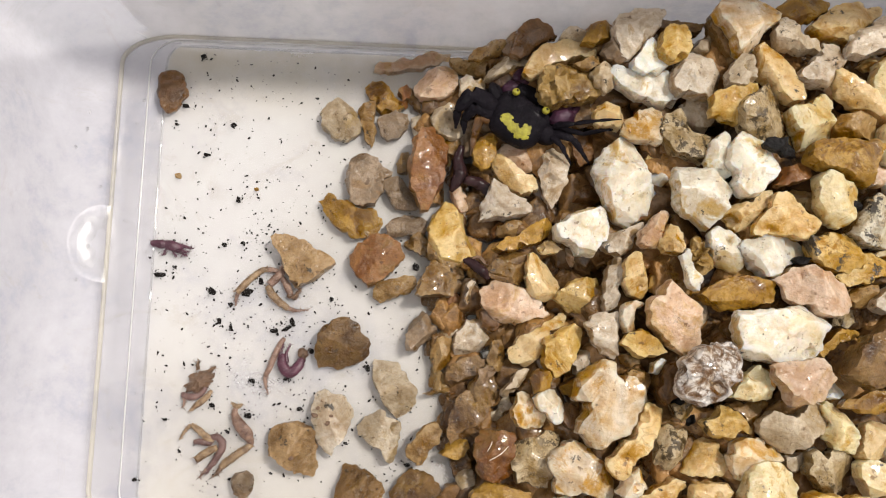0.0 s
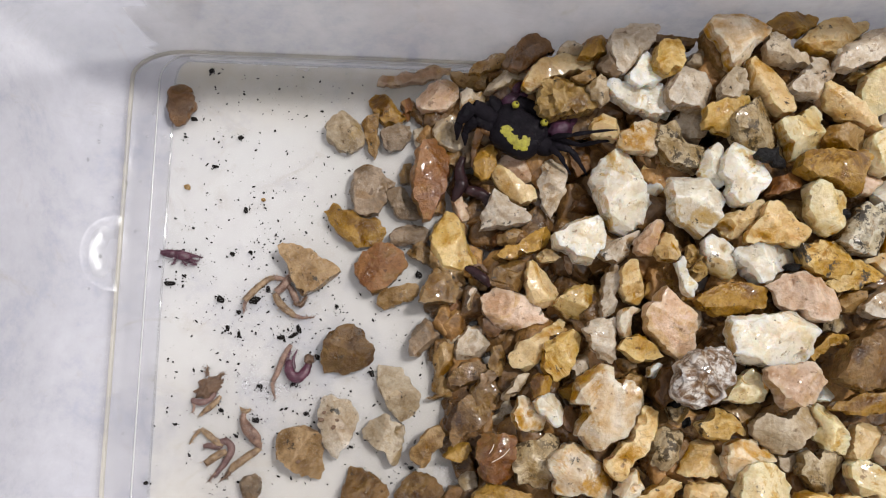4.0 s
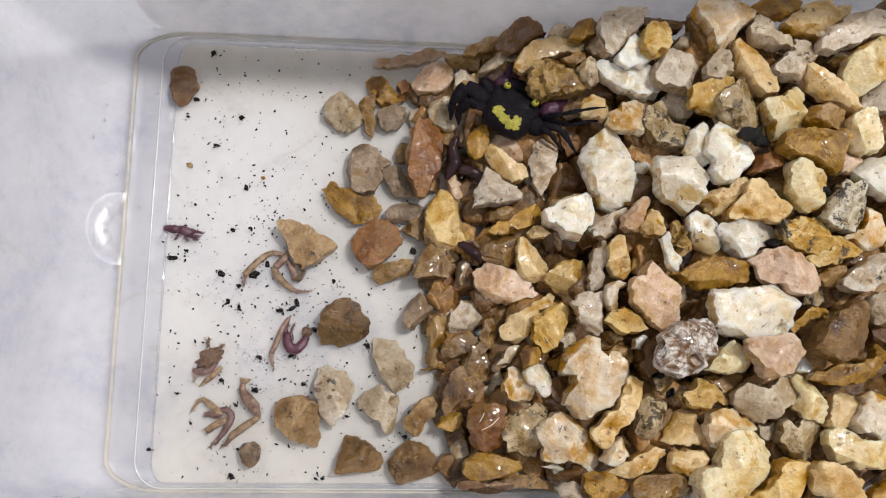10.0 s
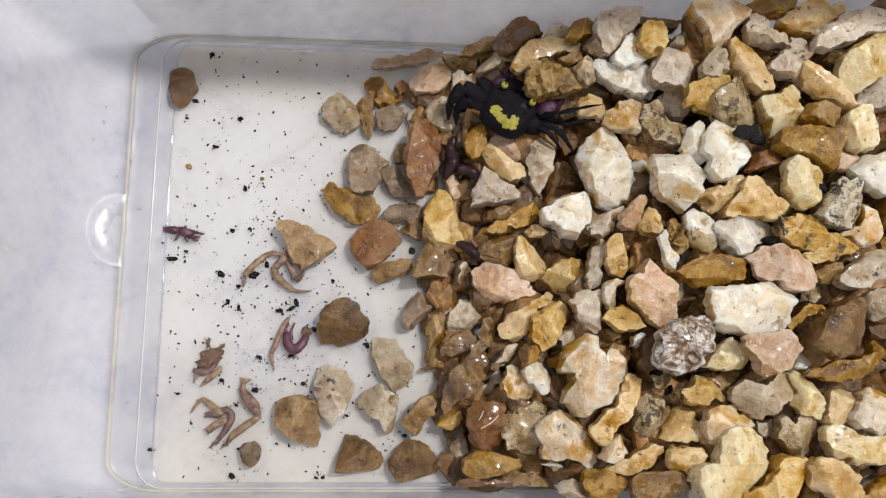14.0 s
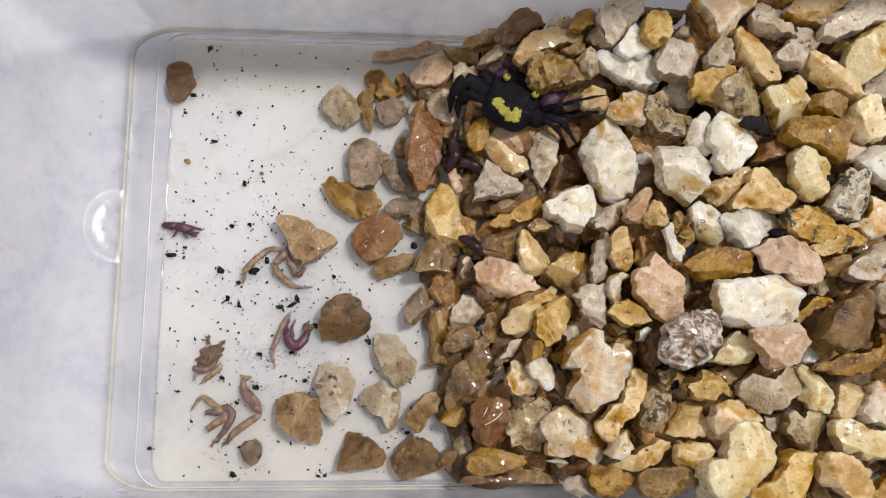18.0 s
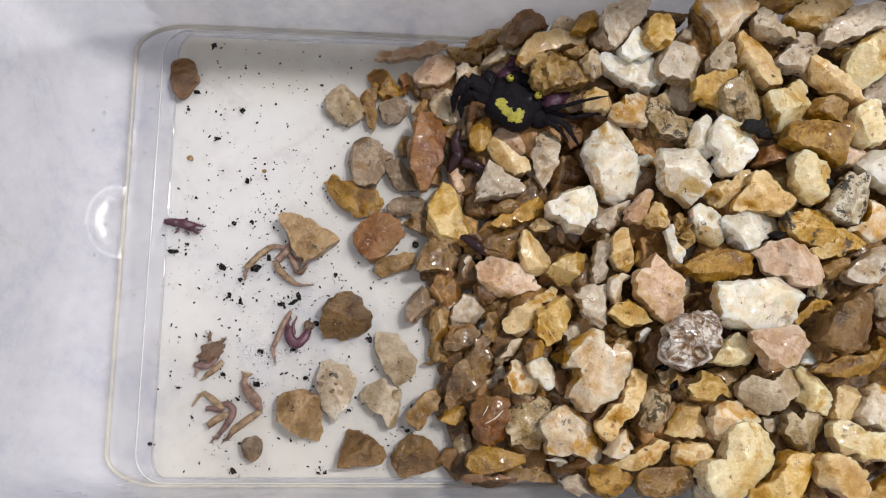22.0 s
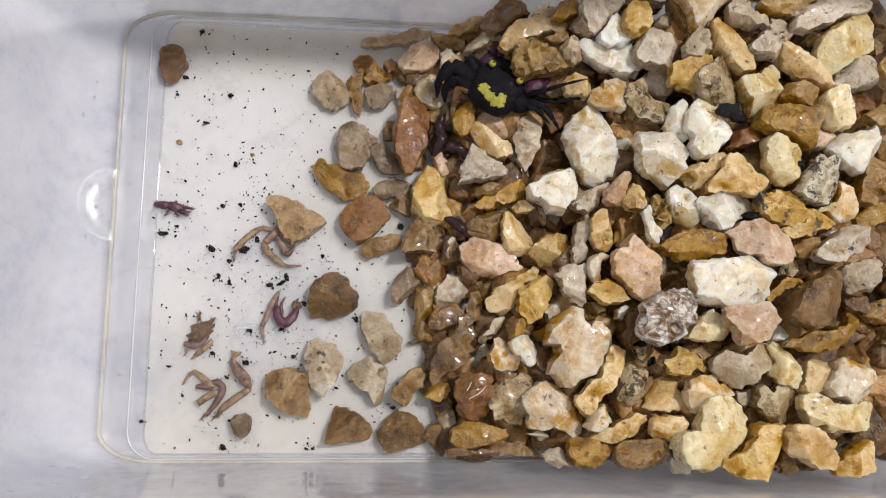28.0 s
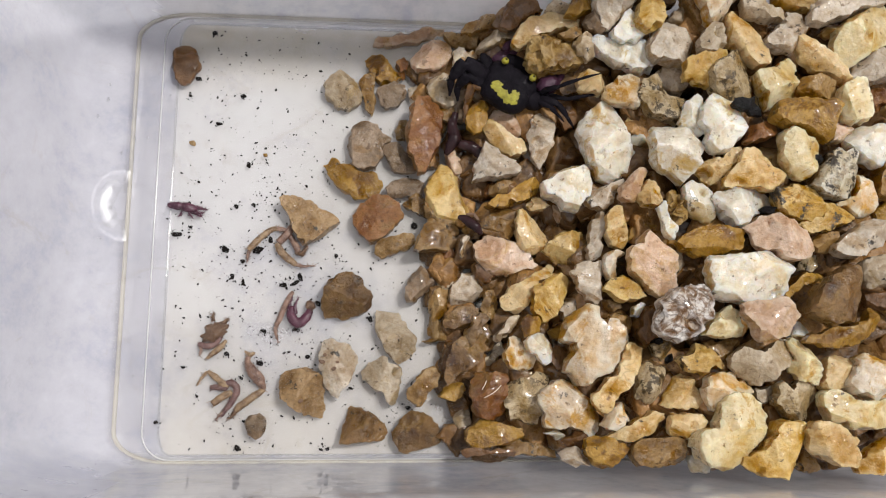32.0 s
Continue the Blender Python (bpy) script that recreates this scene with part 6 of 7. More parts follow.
def specks():
    """Fine dirt strewn over the bare floor, thickest where the shed shells lie."""
    rng, verts, faces = random.Random(5), [], []
    made = 0
    while made < 1750:
        x, y = rng.uniform(0.0032, 0.066), rng.uniform(-0.103, -0.0028)
        if rng.random() < 0.22:
            x, y = rng.choice(CRUMBS)
            x, y = x + rng.gauss(0, 0.0011), y + rng.gauss(0, 0.0008)
            if not 0.0028 < x < 0.066 or not -0.104 < y < -0.0025:
                continue
        thick = 0.30 + 0.35 * math.exp(-((x - 0.058) / 0.012) ** 2 - ((y + 0.085) / 0.03) ** 2) + 0.7 * math.exp(-(((x - 0.027) / 0.016) ** 2 + ((y + 0.062) / 0.032) ** 2))
        if rng.random() > thick * (0.45 + 0.9 * abs(noise.noise(Vector((x * 90, y * 90, 0))))):
            continue
        made += 1
        r = rng.choice((0.00005, 0.00006, 0.00008, 0.00008, 0.0001, 0.00012, 0.00016, 0.00022)) * rng.uniform(0.7, 1.3)
        turn, long = rng.uniform(0, 6.28), rng.uniform(1.0, 2.2)
        base, n = len(verts), 5
        for z, k in ((0.0001, 1.0), (0.0001 + r * 0.8, 0.7)):
            for i in range(n):
                w = 6.283 * i / n
                s = r * k * rng.uniform(0.7, 1.3)
                a, b = s * long * math.cos(w), s * math.sin(w)
                verts.append((x + a * math.cos(turn) - b * math.sin(turn), y + a * math.sin(turn) + b * math.cos(turn), z))
        faces.append(tuple(range(base + n, base + 2 * n)))
        faces.extend((base + i, base + (i + 1) % n, base + n + (i + 1) % n, base + n + i) for i in range(n))
    tagged(new("dirt_specks", mesh_of("dirt_specks", verts, faces, SPECK, False)), "fine black dirt strewn over the wet floor", "dirt", kind="stuff")


ico = bmesh.new()
bmesh.ops.create_icosphere(ico, subdivisions=3, radius=1.0)
SMALLER_DIRS, SMALLER_FACES = np.array([v.co[:] for v in ico.verts]), [tuple(v.index for v in f.verts) for f in ico.faces]


def droplet(x, y, radius):
    """A bead of water on the sloping ledge beside the floor (millimetres)."""
    x, y, r = x / 1000, y / 1000, radius / 1000
    ends, heights = [a for a, _, _ in PROFILE], [z for _, _, z in PROFILE]
    z = float(np.interp(INSET_X - x, ends, heights))
    verts = [(d[0] * r * (1 + 0.2 * noise.noise(Vector(d) * 2 + Vector((x, y, 0)) * 700)), d[1] * r, max(d[2], -0.3) * r * 0.55) for d in SMALLER_DIRS]
    ob = new("water_droplet", mesh_of("water_droplet", verts, SMALLER_FACES, DROP))
    ob.location = (x, y, z + 0.1 * r)
    tagged(ob, "clear droplet of water on the tub's plastic ledge", "water droplet", "droplets on the ledge")


claw = thing("shed_claw", "shed maroon crab claw lying on the tub floor", "crab claw", (0.0077, -0.0481, 0.0003), "")
tube("wrist", MAROON, claw, (-3.7, 0.9, 0.6, 0.48), (-2.5, 0.7, 0.8, 0.89), (-1.3, 0.6, 0.9, 0.95), (-0.3, 0.8, 0.6, 0.72))
tube("palm", MAROON, claw, (-0.7, 0.8, 0.7, 0.78), (0.5, 0.3, 1.0, 1.14), (1.8, 0.0, 0.9, 1.02), (2.8, -0.2, 0.6, 0.66))
tube("finger", MAROON, claw, (1.6, 0.4, 0.6, 0.60), (3.4, 0.2, 0.6, 0.43), (5.4, -0.2, 0.6, 0.12))
tube("thumb", MAROON, claw, (1.5, -0.5, 0.6, 0.60), (2.9, -0.9, 0.6, 0.48), (4.5, -0.9, 0.6, 0.14))
tube("spine", MAROON, claw, (-0.5, -0.4, 0.6, 0.24), (-0.7, -1.2, 0.6, 0.19), (-1.2, -1.9, 0.6, 0.10))
tube("spine", MAROON, claw, (1.0, -0.8, 0.6, 0.24), (1.5, -1.6, 0.6, 0.18), (2.0, -2.0, 0.6, 0.10))
tube("spine", MAROON, claw, (2.9, -1.0, 0.6, 0.24), (3.4, -1.6, 0.6, 0.17), (4.1, -1.7, 0.6, 0.10))
legs = thing("crab_remains", "shed pinkish crab legs beside a tan stone", "crab remains", (0.0309, -0.0573, 0.0003), "")
tube("merus", MOULT, legs, (2.7, 6.8, 0.7, 0.73), (1.3, 4.2, 1.0, 1.09), (0.1, 2.7, 1.0, 1.15), (-1.2, 1.4, 0.9, 0.96))
tube("joint", MOULT, legs, (0.8, 4.3, 0.6, 0.60), (-0.5, 4.7, 0.7, 0.73), (-1.8, 4.8, 0.6, 0.60))
tube("shin", AMBER, legs, (-1.6, 4.8, 0.6, 0.60), (-3.1, 4.4, 0.7, 0.78), (-5.4, 2.5, 0.8, 0.90), (-7.1, 0.6, 0.8, 0.90), (-8.0, -0.4, 0.6, 0.72))
tube("toe", MOULT, legs, (-7.8, -0.4, 0.6, 0.54), (-8.1, -1.7, 0.6, 0.42), (-8.2, -3.3, 0.6, 0.14))
tube("shin", AMBER, legs, (-1.4, 1.2, 0.8, 0.84), (-0.6, -0.6, 0.9, 1.02), (1.3, -2.4, 0.9, 1.02), (3.0, -3.7, 0.7, 0.78))
tube("toe", MOULT, legs, (3.0, -3.7, 0.6, 0.60), (4.7, -4.1, 0.6, 0.41), (7.3, -3.9, 0.6, 0.12))
tube("stub", MOULT, legs, (1.3, 3.3, 0.7, 0.73), (2.7, 1.2, 0.8, 0.91), (3.6, -0.8, 0.7, 0.72))
tube("stub", SHED, legs, (2.9, -0.8, 0.6, 0.60), (4.2, -1.1, 0.7, 0.72), (5.0, -0.3, 0.6, 0.48), (5.5, 0.7, 0.6, 0.24))
pincer = thing("shed_claw", "shed maroon claw with an open pincer and a brown leg", "crab claw", (0.0334, -0.0721, 0.0003), "")
tube("shin", MOULT, pincer, (-0.0, 4.7, 0.6, 0.48), (-0.9, 3.2, 0.6, 0.72), (-2.1, 0.4, 0.7, 0.81), (-3.1, -2.3, 0.7, 0.73), (-3.7, -3.5, 0.6, 0.59))
tube("toe", MOULT, pincer, (-3.7, -3.5, 0.6, 0.53), (-3.5, -5.4, 0.6, 0.41), (-2.9, -7.1, 0.6, 0.12))
tube("palm", MAROON, pincer, (-0.2, 1.3, 0.6, 0.60), (-0.2, -0.8, 1.0, 1.07), (0.9, -2.4, 1.1, 1.25), (2.3, -2.3, 1.1, 1.19), (3.5, -0.9, 0.9, 1.01), (4.1, 0.5, 0.6, 0.72))
tube("finger", MAROON, pincer, (-0.6, -0.5, 0.6, 0.59), (-0.7, 1.7, 0.6, 0.43), (0.0, 3.6, 0.6, 0.12))
tube("thumb", MAROON, pincer, (0.8, -0.5, 0.6, 0.54), (0.6, 1.4, 0.6, 0.36), (1.3, 3.4, 0.6, 0.12))
tube("knuckle", SHED, pincer, (3.8, 0.7, 0.6, 0.72), (4.3, 1.5, 0.8, 0.90), (4.9, 1.8, 0.6, 0.60))
clump = thing("shed_shell", "ragged brown piece of shed crab shell with leg stubs", "crab shell", (0.0150, -0.0784, 0.0003), "")
ragged_plate("shell", SHED, clump, 1.0, 1.6, 3.3, 2.1, 38)
tube("fringe", SHED, clump, (0.7, 4.1, 0.6, 0.47), (0.3, 5.3, 0.6, 0.31), (0.7, 6.0, 0.6, 0.12))
tube("fringe", SHED, clump, (2.8, 3.6, 0.6, 0.47), (3.5, 4.4, 0.6, 0.28), (4.1, 4.4, 0.6, 0.12))
tube("stub", MAROONISH, clump, (-2.4, -1.2, 0.6, 0.70), (-0.6, -1.7, 0.8, 0.87), (1.1, -1.3, 0.7, 0.76), (2.4, 0.2, 0.6, 0.59))
tube("toe", MOULT, clump, (-2.1, -1.5, 0.6, 0.47), (-1.9, -2.7, 0.6, 0.35), (-2.1, -3.9, 0.6, 0.12))
tube("stub", AMBER, clump, (3.7, -0.3, 0.6, 0.47), (2.3, -2.0, 0.7, 0.82), (0.6, -3.5, 0.6, 0.70), (-0.7, -4.6, 0.6, 0.19))
legs2 = thing("crab_remains", "shed crab legs with a purple-brown joint on the tub floor", "crab remains", (0.0173, -0.0901, 0.0003), "")
tube("toe", AMBER, legs2, (-4.7, 1.1, 0.6, 0.14), (-3.8, 2.8, 0.6, 0.40), (-2.6, 4.2, 0.6, 0.53))
tube("shin", AMBER, legs2, (-2.4, 4.2, 0.6, 0.58), (-0.7, 3.1, 0.8, 0.84), (1.1, 1.6, 0.8, 0.88), (2.3, 1.1, 0.6, 0.70))
tube("body", MAROONISH, legs2, (1.5, 1.6, 0.6, 0.70), (3.1, 1.7, 0.8, 0.93), (4.3, 0.6, 0.9, 0.99), (4.0, -1.0, 0.9, 0.95), (3.0, -2.8, 0.8, 0.87), (1.8, -4.4, 0.6, 0.69), (1.0, -5.6, 0.6, 0.46))
tube("toe", MOULT, legs2, (1.3, -4.9, 0.6, 0.46), (0.4, -5.8, 0.6, 0.30), (-0.3, -6.6, 0.6, 0.11))
tube("stub", MAROONISH, legs2, (-1.6, 0.7, 0.6, 0.58), (-0.1, 0.8, 0.7, 0.81), (1.9, 0.5, 0.6, 0.70))
tube("stub", AMBER, legs2, (3.2, -0.3, 0.7, 0.81), (1.0, -1.4, 0.9, 1.02), (-1.1, -2.9, 0.9, 0.95))
leg3 = thing("crab_remains", "shed pink crab leg bent at the knee", "crab remains", (0.0239, -0.0887, 0.0003), "")
tube("tuft", AMBER, leg3, (-0.9, 7.5, 0.6, 0.23), (0.1, 6.7, 0.6, 0.70), (1.4, 7.2, 0.6, 0.23))
tube("merus", MOULT, leg3, (-0.1, 6.3, 0.6, 0.70), (-0.1, 4.8, 0.9, 0.99), (1.0, 2.9, 1.4, 1.52), (2.5, 1.2, 1.4, 1.52), (3.3, -0.2, 0.8, 0.93), (3.8, -1.1, 0.6, 0.58))
tube("shin", AMBER, leg3, (3.8, -1.1, 0.6, 0.64), (2.5, -1.9, 0.8, 0.88), (0.7, -3.2, 0.9, 1.02), (-1.1, -4.5, 0.9, 1.00), (-2.4, -5.8, 0.7, 0.81))
tube("toe", SHED, leg3, (-2.3, -5.6, 0.6, 0.46), (-3.1, -7.0, 0.6, 0.35), (-4.2, -7.7, 0.6, 0.14))
sunk = thing("sunken_claw", "dark purple crab claw under the water between stones", "crab claw", (0.0729, -0.0303, 0.0035), "")
tube("palm", DARK_CLAW, sunk, (-2.0, 5.3, 3.5, 0.66), (-2.8, 2.2, 3.5, 1.19), (-2.3, -0.6, 3.5, 1.58), (-3.1, -2.8, 3.5, 1.32), (-4.2, -4.7, 2.5, 0.53))
tube("arm", DARK_CLAW, sunk, (-1.1, -2.0, 2.5, 1.06), (0.5, -2.4, 2.5, 1.32), (2.6, -3.1, 2.6, 1.5), (4.2, -5.2, 2.8, 1.3), (4.6, -7.6, 2.8, 1.2), (4.2, -9.8, 2.5, 0.7))
scrap = thing("shell_scrap", "dark wet scrap of crab shell wedged between stones", "crab shell", (0.0754, -0.0496, 0.0065), "")
tube("scrap", DARK_CLAW, scrap, (-4.1, -1.3, 3.5, 0.53), (-2.3, -2.0, 3.5, 1.06), (-0.5, -3.4, 4.0, 1.19), (1.1, -5.1, 3.5, 0.66))
tube("tip", SHED, scrap, (-2.3, -0.8, 4.0, 0.40), (-0.7, -0.8, 4.0, 0.40), (0.3, -2.1, 4.0, 0.26))
hair = thing("thread", "pale curled thread on a pink stone", "thread", (0.0793, -0.0897, 0.0135), "")
tube("strand", THREAD, hair, (-3.2, -2.1, 1.9, 0.08), (-1.9, -1.4, 2.3, 0.09), (-0.7, -0.6, 2.3, 0.09), (0.5, 0.6, 1.9, 0.07))
tube("strand", THREAD, hair, (-3.7, -0.4, 1.9, 0.07), (-3.1, 0.6, 2.1, 0.08), (-2.7, 1.5, 1.9, 0.07))
flake(12.6, -3.9, 0.66, 0.53, 20)
flake(9.3, -15.8, 0.79, 0.40, 10)
flake(7.6, -20.1, 0.40, 0.26, 0)
flake(20.1, -19.9, 0.66, 0.53, 30)
flake(14.8, -27.0, 0.79, 0.33, 0)
flake(22.0, -37.0, 0.40, 0.79, 10)
flake(10.6, -41.4, 0.26, 0.26, 0)
flake(6.1, -54.1, 1.32, 0.46, 8)
flake(17.5, -57.6, 0.92, 0.66, -30)
flake(21.6, -60.3, 0.53, 0.40, 20)
flake(19.3, -63.9, 0.40, 0.66, 0)
flake(21.8, -65.1, 0.40, 0.26, 0)
flake(31.2, -65.8, 0.92, 0.46, 0)
flake(33.9, -65.2, 0.92, 0.40, 35)
flake(34.9, -63.8, 0.66, 0.53, -50)
flake(25.0, -57.6, 1.19, 0.66, 35)
flake(27.8, -55.1, 0.46, 0.79, 5)
flake(27.0, -76.5, 0.66, 0.40, -20)
flake(26.4, -83.9, 0.79, 0.53, 0)
flake(22.3, -87.3, 0.40, 0.26, -20)
flake(18.8, -81.8, 0.53, 0.40, 0)
flake(22.0, -102.8, 0.66, 0.53, -40)
flake(40.7, -103.2, 0.40, 0.26, 0)
flake(42.2, -103.2, 0.40, 0.33, 0)
flake(3.8, -97.1, 0.40, 0.40, 30)
flake(43.2, -58.7, 0.40, 0.40, 0)
flake(61.6, -51.2, 0.66, 0.79, 20)
flake(60.4, -93.9, 0.53, 0.40, 20)
flake(47.1, -89.5, 0.53, 0.26, 0)
flake(51.4, -73.6, 0.53, 0.79, 10)
flake(39.3, -70.1, 0.53, 0.53, 0)
flake(34.1, -76.0, 0.66, 0.40, 30)
flake(37.2, -82.4, 0.53, 0.40, 20)
flake(19.5, -47.2, 0.40, 0.53, 40)
flake(23.7, -46.9, 0.26, 0.53, 0)
flake(9.3, -52.3, 0.40, 0.26, 30)
flake(9.3, -84.8, 0.40, 0.26, 0)
flake(12.6, -91.4, 0.26, 0.26, 0)
flake(23.3, -96.9, 0.40, 0.26, 0)
flake(25.6, -97.6, 0.26, 0.26, 0)
flake(40.7, -83.6, 0.66, 0.40, 10, SHED, 3.7)
flake(43.4, -85.2, 0.53, 0.40, 60, SHED, 3.7)
flake(44.1, -83.7, 0.40, 0.26, 0, SHED, 3.7)
flake(41.3, -82.1, 0.40, 0.33, 30, SHED, 3.7)
flake(36.1, -92.4, 0.53, 0.40, 20, SHED, 3.7)
flake(8.7, -32.0, 0.79, 0.53, 0, T)
flake(25.9, -34.5, 0.46, 0.46, 20, O)
droplet(0.3, -15.1, 0.40)
droplet(2.5, -15.0, 0.33)
droplet(-0.8, -20.6, 0.40)
droplet(2.9, -20.2, 0.33)
droplet(-10.0, -23.5, 0.53)
droplet(-11.7, -28.0, 0.53)
droplet(-9.8, -19.7, 0.40)
droplet(-4.5, -32.0, 0.40)
droplet(-4.4, -31.7, 0.46)
droplet(-1.5, -31.2, 0.40)
droplet(3.1, -49.2, 0.40)
droplet(-8.1, -49.0, 0.53)
droplet(-6.7, -35.8, 0.40)
droplet(-5.2, -39.7, 0.33)
droplet(-1.8, -42.6, 0.40)
droplet(-9.7, -56.2, 0.40)
droplet(-1.5, -64.4, 0.33)
droplet(3.0, -79.5, 0.33)
droplet(-1.4, -86.8, 0.40)

specks()

# ---- the crab ----
CRAB_AT = Vector((0.0824, -0.0209, 0.0095))
SIDE, FRONT = Vector((math.cos(radians(-31.5)), math.sin(radians(-31.5)), 0)), Vector((math.cos(radians(58.5)), math.sin(radians(58.5)), 0))


def shell_point(s, f, lift=0.0):
    """A place on the top of the carapace, by its share of the half width and half length."""
    across = 0.0063 * (1 + 0.10 * f)
    up = 0.0034 * max(1 - abs(s) ** 3.2 - abs(f) ** 3.2, 0.0) ** 0.45
    return SIDE * (s * across) + FRONT * (f * 0.0054) + Vector((0, 0, 0.0038 + up + lift))


def carapace_mesh():
    verts, faces, n, m = [], [], 40, 14
    for j in range(m + 1):
        e = math.pi * (j / m - 0.5)
        for k in range(n):
            a = 2 * math.pi * k / n
            c, s = math.cos(a), math.sin(a)
            r = (abs(c) ** 3.4 + abs(s) ** 3.4) ** (-1 / 3.4)
            ring_r = math.cos(e) ** 0.6
            f = s * r * ring_r
            p = SIDE * (c * r * ring_r * 0.0063 * (1 + 0.10 * f)) + FRONT * (f * 0.0054)
            groove = 0.0003 * math.exp(-((f - 0.15) / 0.12) ** 2) + 0.00018 * noise.noise(Vector((c * 4, s * 4, e * 3)))
            p.z = 0.0038 + (0.0034 if e > 0 else 0.0030) * math.sin(e) - (groove if e > 0 else 0)
            verts.append(p)
    for j in range(m):
        for k in range(n):
            faces.append((j * n + k, j * n + (k + 1) % n, (j + 1) * n + (k + 1) % n, (j + 1) * n + k))
    return mesh_of("carapace", verts, faces, SHELL)


def lump(name, mat, centre, radii, parent, turn=0.0, label="", rough=0.06):
    """A rounded lump of shell: radii along its own axes, turned about z."""
    verts = []
    spin = Matrix.Rotation(radians(turn), 3, "Z")
    for d in SMALLER_DIRS:
        k = 1 + rough * noise.noise(Vector(d) * 3 + Vector(centre) * 900)
        verts.append(Vector(centre) + spin @ Vector((d[0] * radii[0] * k, d[1] * radii[1] * k, d[2] * radii[2] * k)))
    return part(name, mesh_of(name, verts, SMALLER_FACES, mat), parent, label)


def leg(parent, root, joints, sizes, mat=SHELL, flat=0.7):
    """A jointed leg, its origin at the root; joints and root in millimetres from the crab, sizes one radius a joint. Each
    segment swells past its joint and narrows again towards the next."""
    places = [tuple((q[i] - root[i]) / 1000 for i in range(3)) for q in joints]

    def segment(k):
        a, b, ra, rb = Vector(places[k]), Vector(places[k + 1]), sizes[k] / 1000, sizes[k + 1] / 1000
        last = k == len(places) - 2
        lift = Vector((0, 0, 0.06 * (b - a).length))
        steps = ((0.0, 0.78), (0.22, 1.06), (0.5, 1.12), (0.8, 1.0), (1.0, 0.8 if not last else 1.0))
        return tube_mesh("leg_segment", mat, [(*(a + (b - a) * f + lift * (4 * f * (1 - f))), (ra + (rb - ra) * f) * w) for f, w in steps], 14, flat, 0.14)

    base = new("leg", segment(0))
    base.parent = parent
    base.location = [v / 1000 for v in root]
    for k in range(1, len(joints) - 1):
        part("shin" if k < len(joints) - 2 else "toe", segment(k), base)
    return base


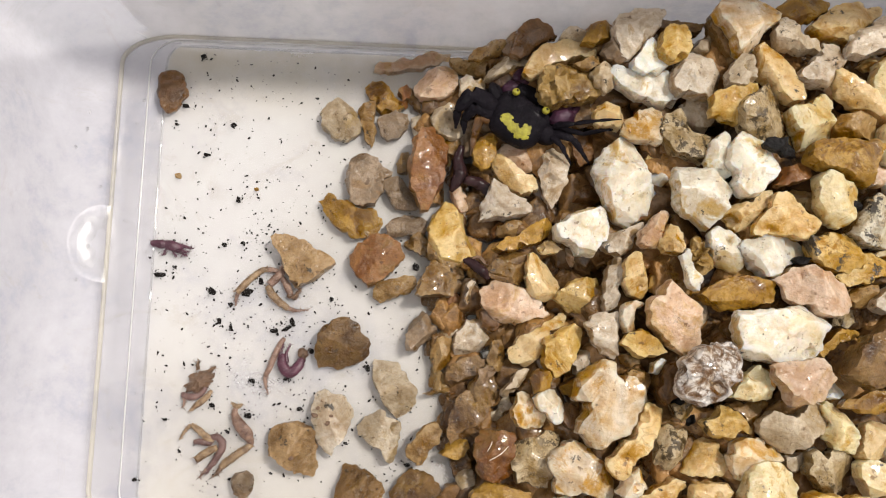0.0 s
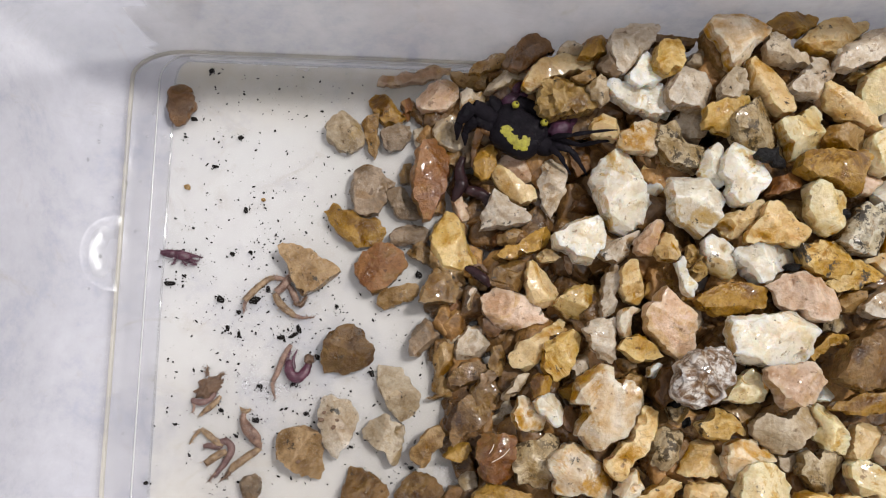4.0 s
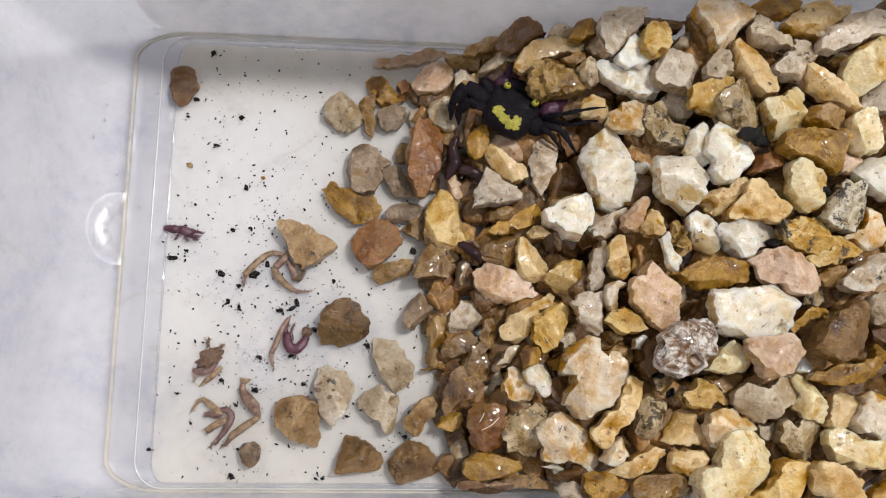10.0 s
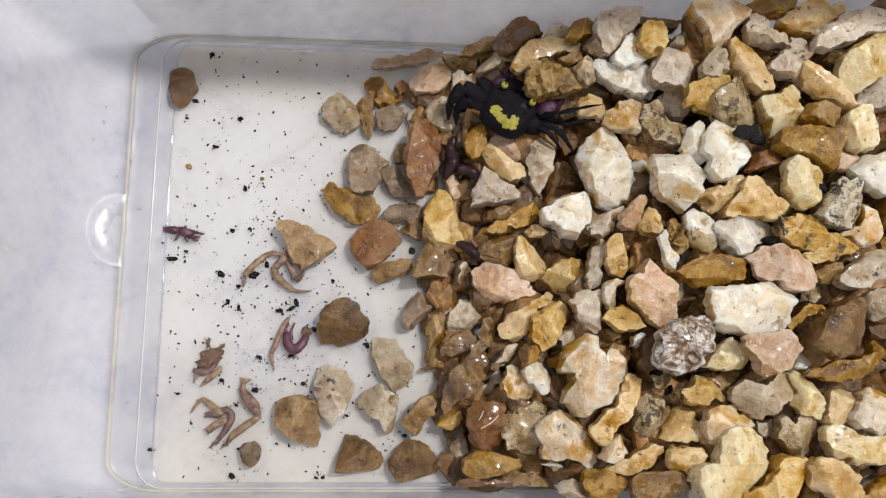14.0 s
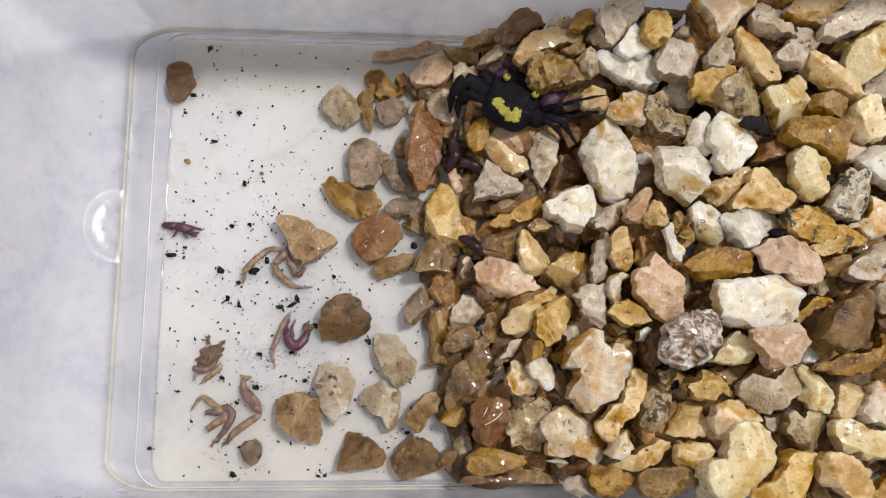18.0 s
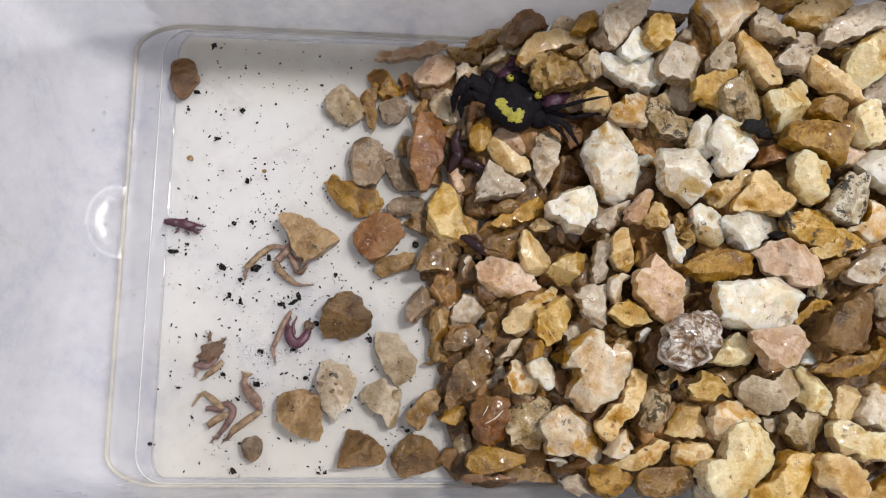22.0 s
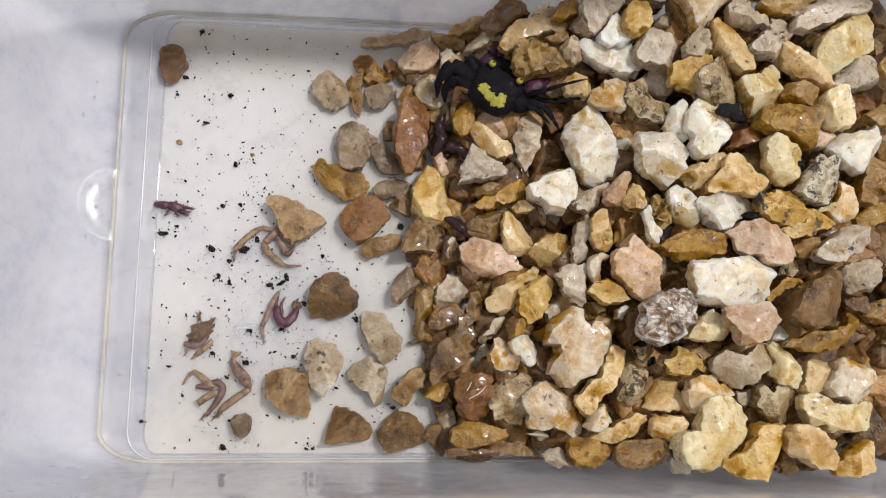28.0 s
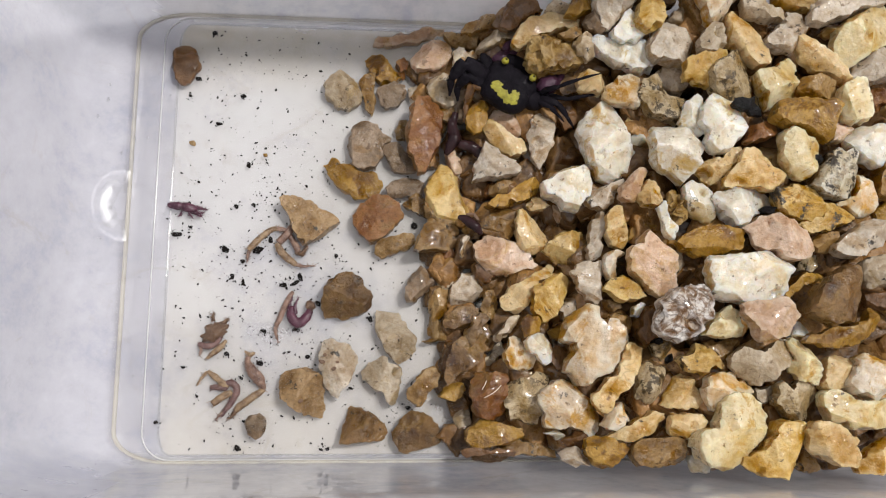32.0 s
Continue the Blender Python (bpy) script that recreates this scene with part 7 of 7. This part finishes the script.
def build_crab():
    crab = thing("crab", "black crab with yellow back patch and purple claws on gravel", "crab", CRAB_AT)
    part("carapace", carapace_mesh(), crab, "shiny black shell")
    # the patch: a rough yellow skin on the back of the shell, along a bent line
    way = [Vector((s, f)) for s, f in ((-0.38, -0.40), (-0.12, -0.53), (0.18, -0.58), (0.42, -0.56), (0.40, -0.34))]
    verts, faces, at = [], [], {}
    cell = 0.022

    def on_patch(s, f):
        near = min((Vector((s, f)) - (a + (b - a) * min(max((Vector((s, f)) - a).dot(b - a) / (b - a).length_squared, 0), 1))).length for a, b in zip(way, way[1:]))
        return near < 0.185 + 0.15 * noise.noise(Vector((s * 7, f * 7, 2.0)))

    for i in range(-40, 30):
        for j in range(-40, 6):
            if on_patch((i + 0.5) * cell, (j + 0.5) * cell):
                for c in ((i, j), (i + 1, j), (i + 1, j + 1), (i, j + 1)):
                    if c not in at:
                        at[c] = len(verts)
                        verts.append(shell_point(c[0] * cell, c[1] * cell, 0.00022 + 0.0001 * noise.noise(Vector((c[0] * 0.9, c[1] * 0.9, 0)))))
                faces.append(tuple(at[c] for c in ((i, j), (i + 1, j), (i + 1, j + 1), (i, j + 1))))
    part("patch", mesh_of("patch", verts, faces, YELLOW), crab, "bright yellow patch")
    for place in ((-1.0, 5.1), (5.3, 1.2)):
        x, y = place[0] / 1000, place[1] / 1000
        stalk = part("eye_stalk", tube_mesh("eye_stalk", SHELL, [(x - 0.0006, y - 0.001, 0.005, 0.0007), (x, y, 0.0075, 0.0006)]), crab)
        lump("eye", YELLOW, (x, y, 0.0078), (0.00085, 0.0008, 0.00075), stalk, 0, "yellow eye with a dark pupil")
        lump("pupil", SHELL, (x + 0.00015, y + 0.0001, 0.0084), (0.0003, 0.0003, 0.00022), stalk)
    for name, c, radii, turn in (("claw", (9.4, 0.9, 4.8), (3.0, 2.3, 2.0), 25), ("claw", (-0.8, 7.9, 2.0), (2.6, 1.9, 1.7), 20)):
        c = tuple(v / 1000 for v in c)
        claw = lump(name, PURPLE, c, tuple(v / 1000 for v in radii), crab, turn, "dark purple claw", 0.22)
        ahead = Vector((math.cos(radians(turn + 30)), math.sin(radians(turn + 30)), -0.15))
        for k in (-1, 1):
            across = Vector((-ahead.y, ahead.x, 0)) * 0.0009 * k
            tip = Vector(c) + ahead * 0.0062 + across * 0.3
            part("finger", tube_mesh("finger", PURPLE, [(*(Vector(c) + ahead * 0.0022 + across), 0.0011), (*(Vector(c) + ahead * 0.0044 + across * 1.5), 0.0008), (*tip, 0.0002)]), claw)
    # the flank, with the roots of the legs
    for c, radii, turn in (((6.0, -2.6, 3.4), (2.8, 2.4, 2.2), -20), ((-5.2, 3.0, 3.2), (2.6, 2.2, 2.2), 150), ((8.0, -1.6, 3.2), (2.2, 1.8, 1.6), 10), ((2.8, 6.2, 2.4), (4.2, 2.2, 2.0), -30), ((-5.4, 6.0, 2.6), (2.6, 2.0, 1.6), 40), ((-7.6, 3.4, 4.2), (3.6, 2.0, 1.7), 155)):
        lump("flank", SHELL, tuple(v / 1000 for v in c), tuple(v / 1000 for v in radii), crab, turn)
    leg(crab, (-4.6, 2.2, 4.0), [(-4.6, 2.2, 4.0), (-10.2, 4.9, 7.0), (-13.2, 1.6, 4.6), (-13.2, -1.2, 1.0)], (1.9, 1.75, 1.05, 0.25))
    leg(crab, (-4.6, 1.0, 3.6), [(-4.6, 1.0, 3.6), (-9.4, 2.6, 5.6), (-11.6, 0.2, 3.0), (-11.3, -2.2, 0.6)], (1.8, 1.6, 0.9, 0.25))
    leg(crab, (-4.4, 0.2, 3.2), [(-4.4, 0.2, 3.2), (-8.2, 0.6, 4.4), (-9.2, -3.0, 0.6), (-9.4, -6.5, -1.5)], (1.5, 1.1, 0.8, 0.4), D)
    leg(crab, (-4.0, 4.2, 3.6), [(-4.0, 4.2, 3.6), (-6.0, 7.2, 5.0), (-4.2, 8.2, 2.4), (-3.4, 7.2, 0.5)], (1.3, 0.9, 0.6, 0.2))
    moving = [leg(crab, (7.5, -1.1, 4.6), [(7.5, -1.1, 4.6), (11.1, -1.3, 9.4), (15.1, -0.6, 12.4), (20.0, 0.9, 12.4)], (0.85, 0.5, 0.38, 0.12))]
    leg(crab, (7.5, -2.3, 4.4), [(7.5, -2.3, 4.4), (11.4, -4.4, 6.2), (13.6, -7.0, 5.2), (15.6, -9.4, 3.6)], (1.1, 0.8, 0.52, 0.16))
    moving.append(leg(crab, (6.8, -2.8, 4.2), [(6.8, -2.8, 4.2), (9.6, -5.0, 6.0), (11.2, -6.3, 5.2), (13.2, -7.8, 3.8)], (0.85, 0.62, 0.42, 0.13)))
    leg(crab, (8.4, -1.4, 3.4), [(8.4, -1.4, 3.4), (13.6, -3.2, 6.4), (18.0, -2.6, 7.6), (22.3, -1.9, 7.4)], (0.8, 0.5, 0.38, 0.12))
    return moving


CRAB_LEGS = build_crab()


# ---- what moves: two of the crab's legs creep as it shifts its weight ----
def motions():
    for limb, turns in zip(CRAB_LEGS, (((0, -12), (6, -10), (12, -7), (22, -4), (32, 0)), ((0, -17), (6, -13), (12, -8.5), (22, -2.5), (32, 0)))):
        at = limb.location.copy()
        walk(limb, [(t, pose(at.x, at.y, at.z, 0, 0, a)) for t, a in turns])


motions()
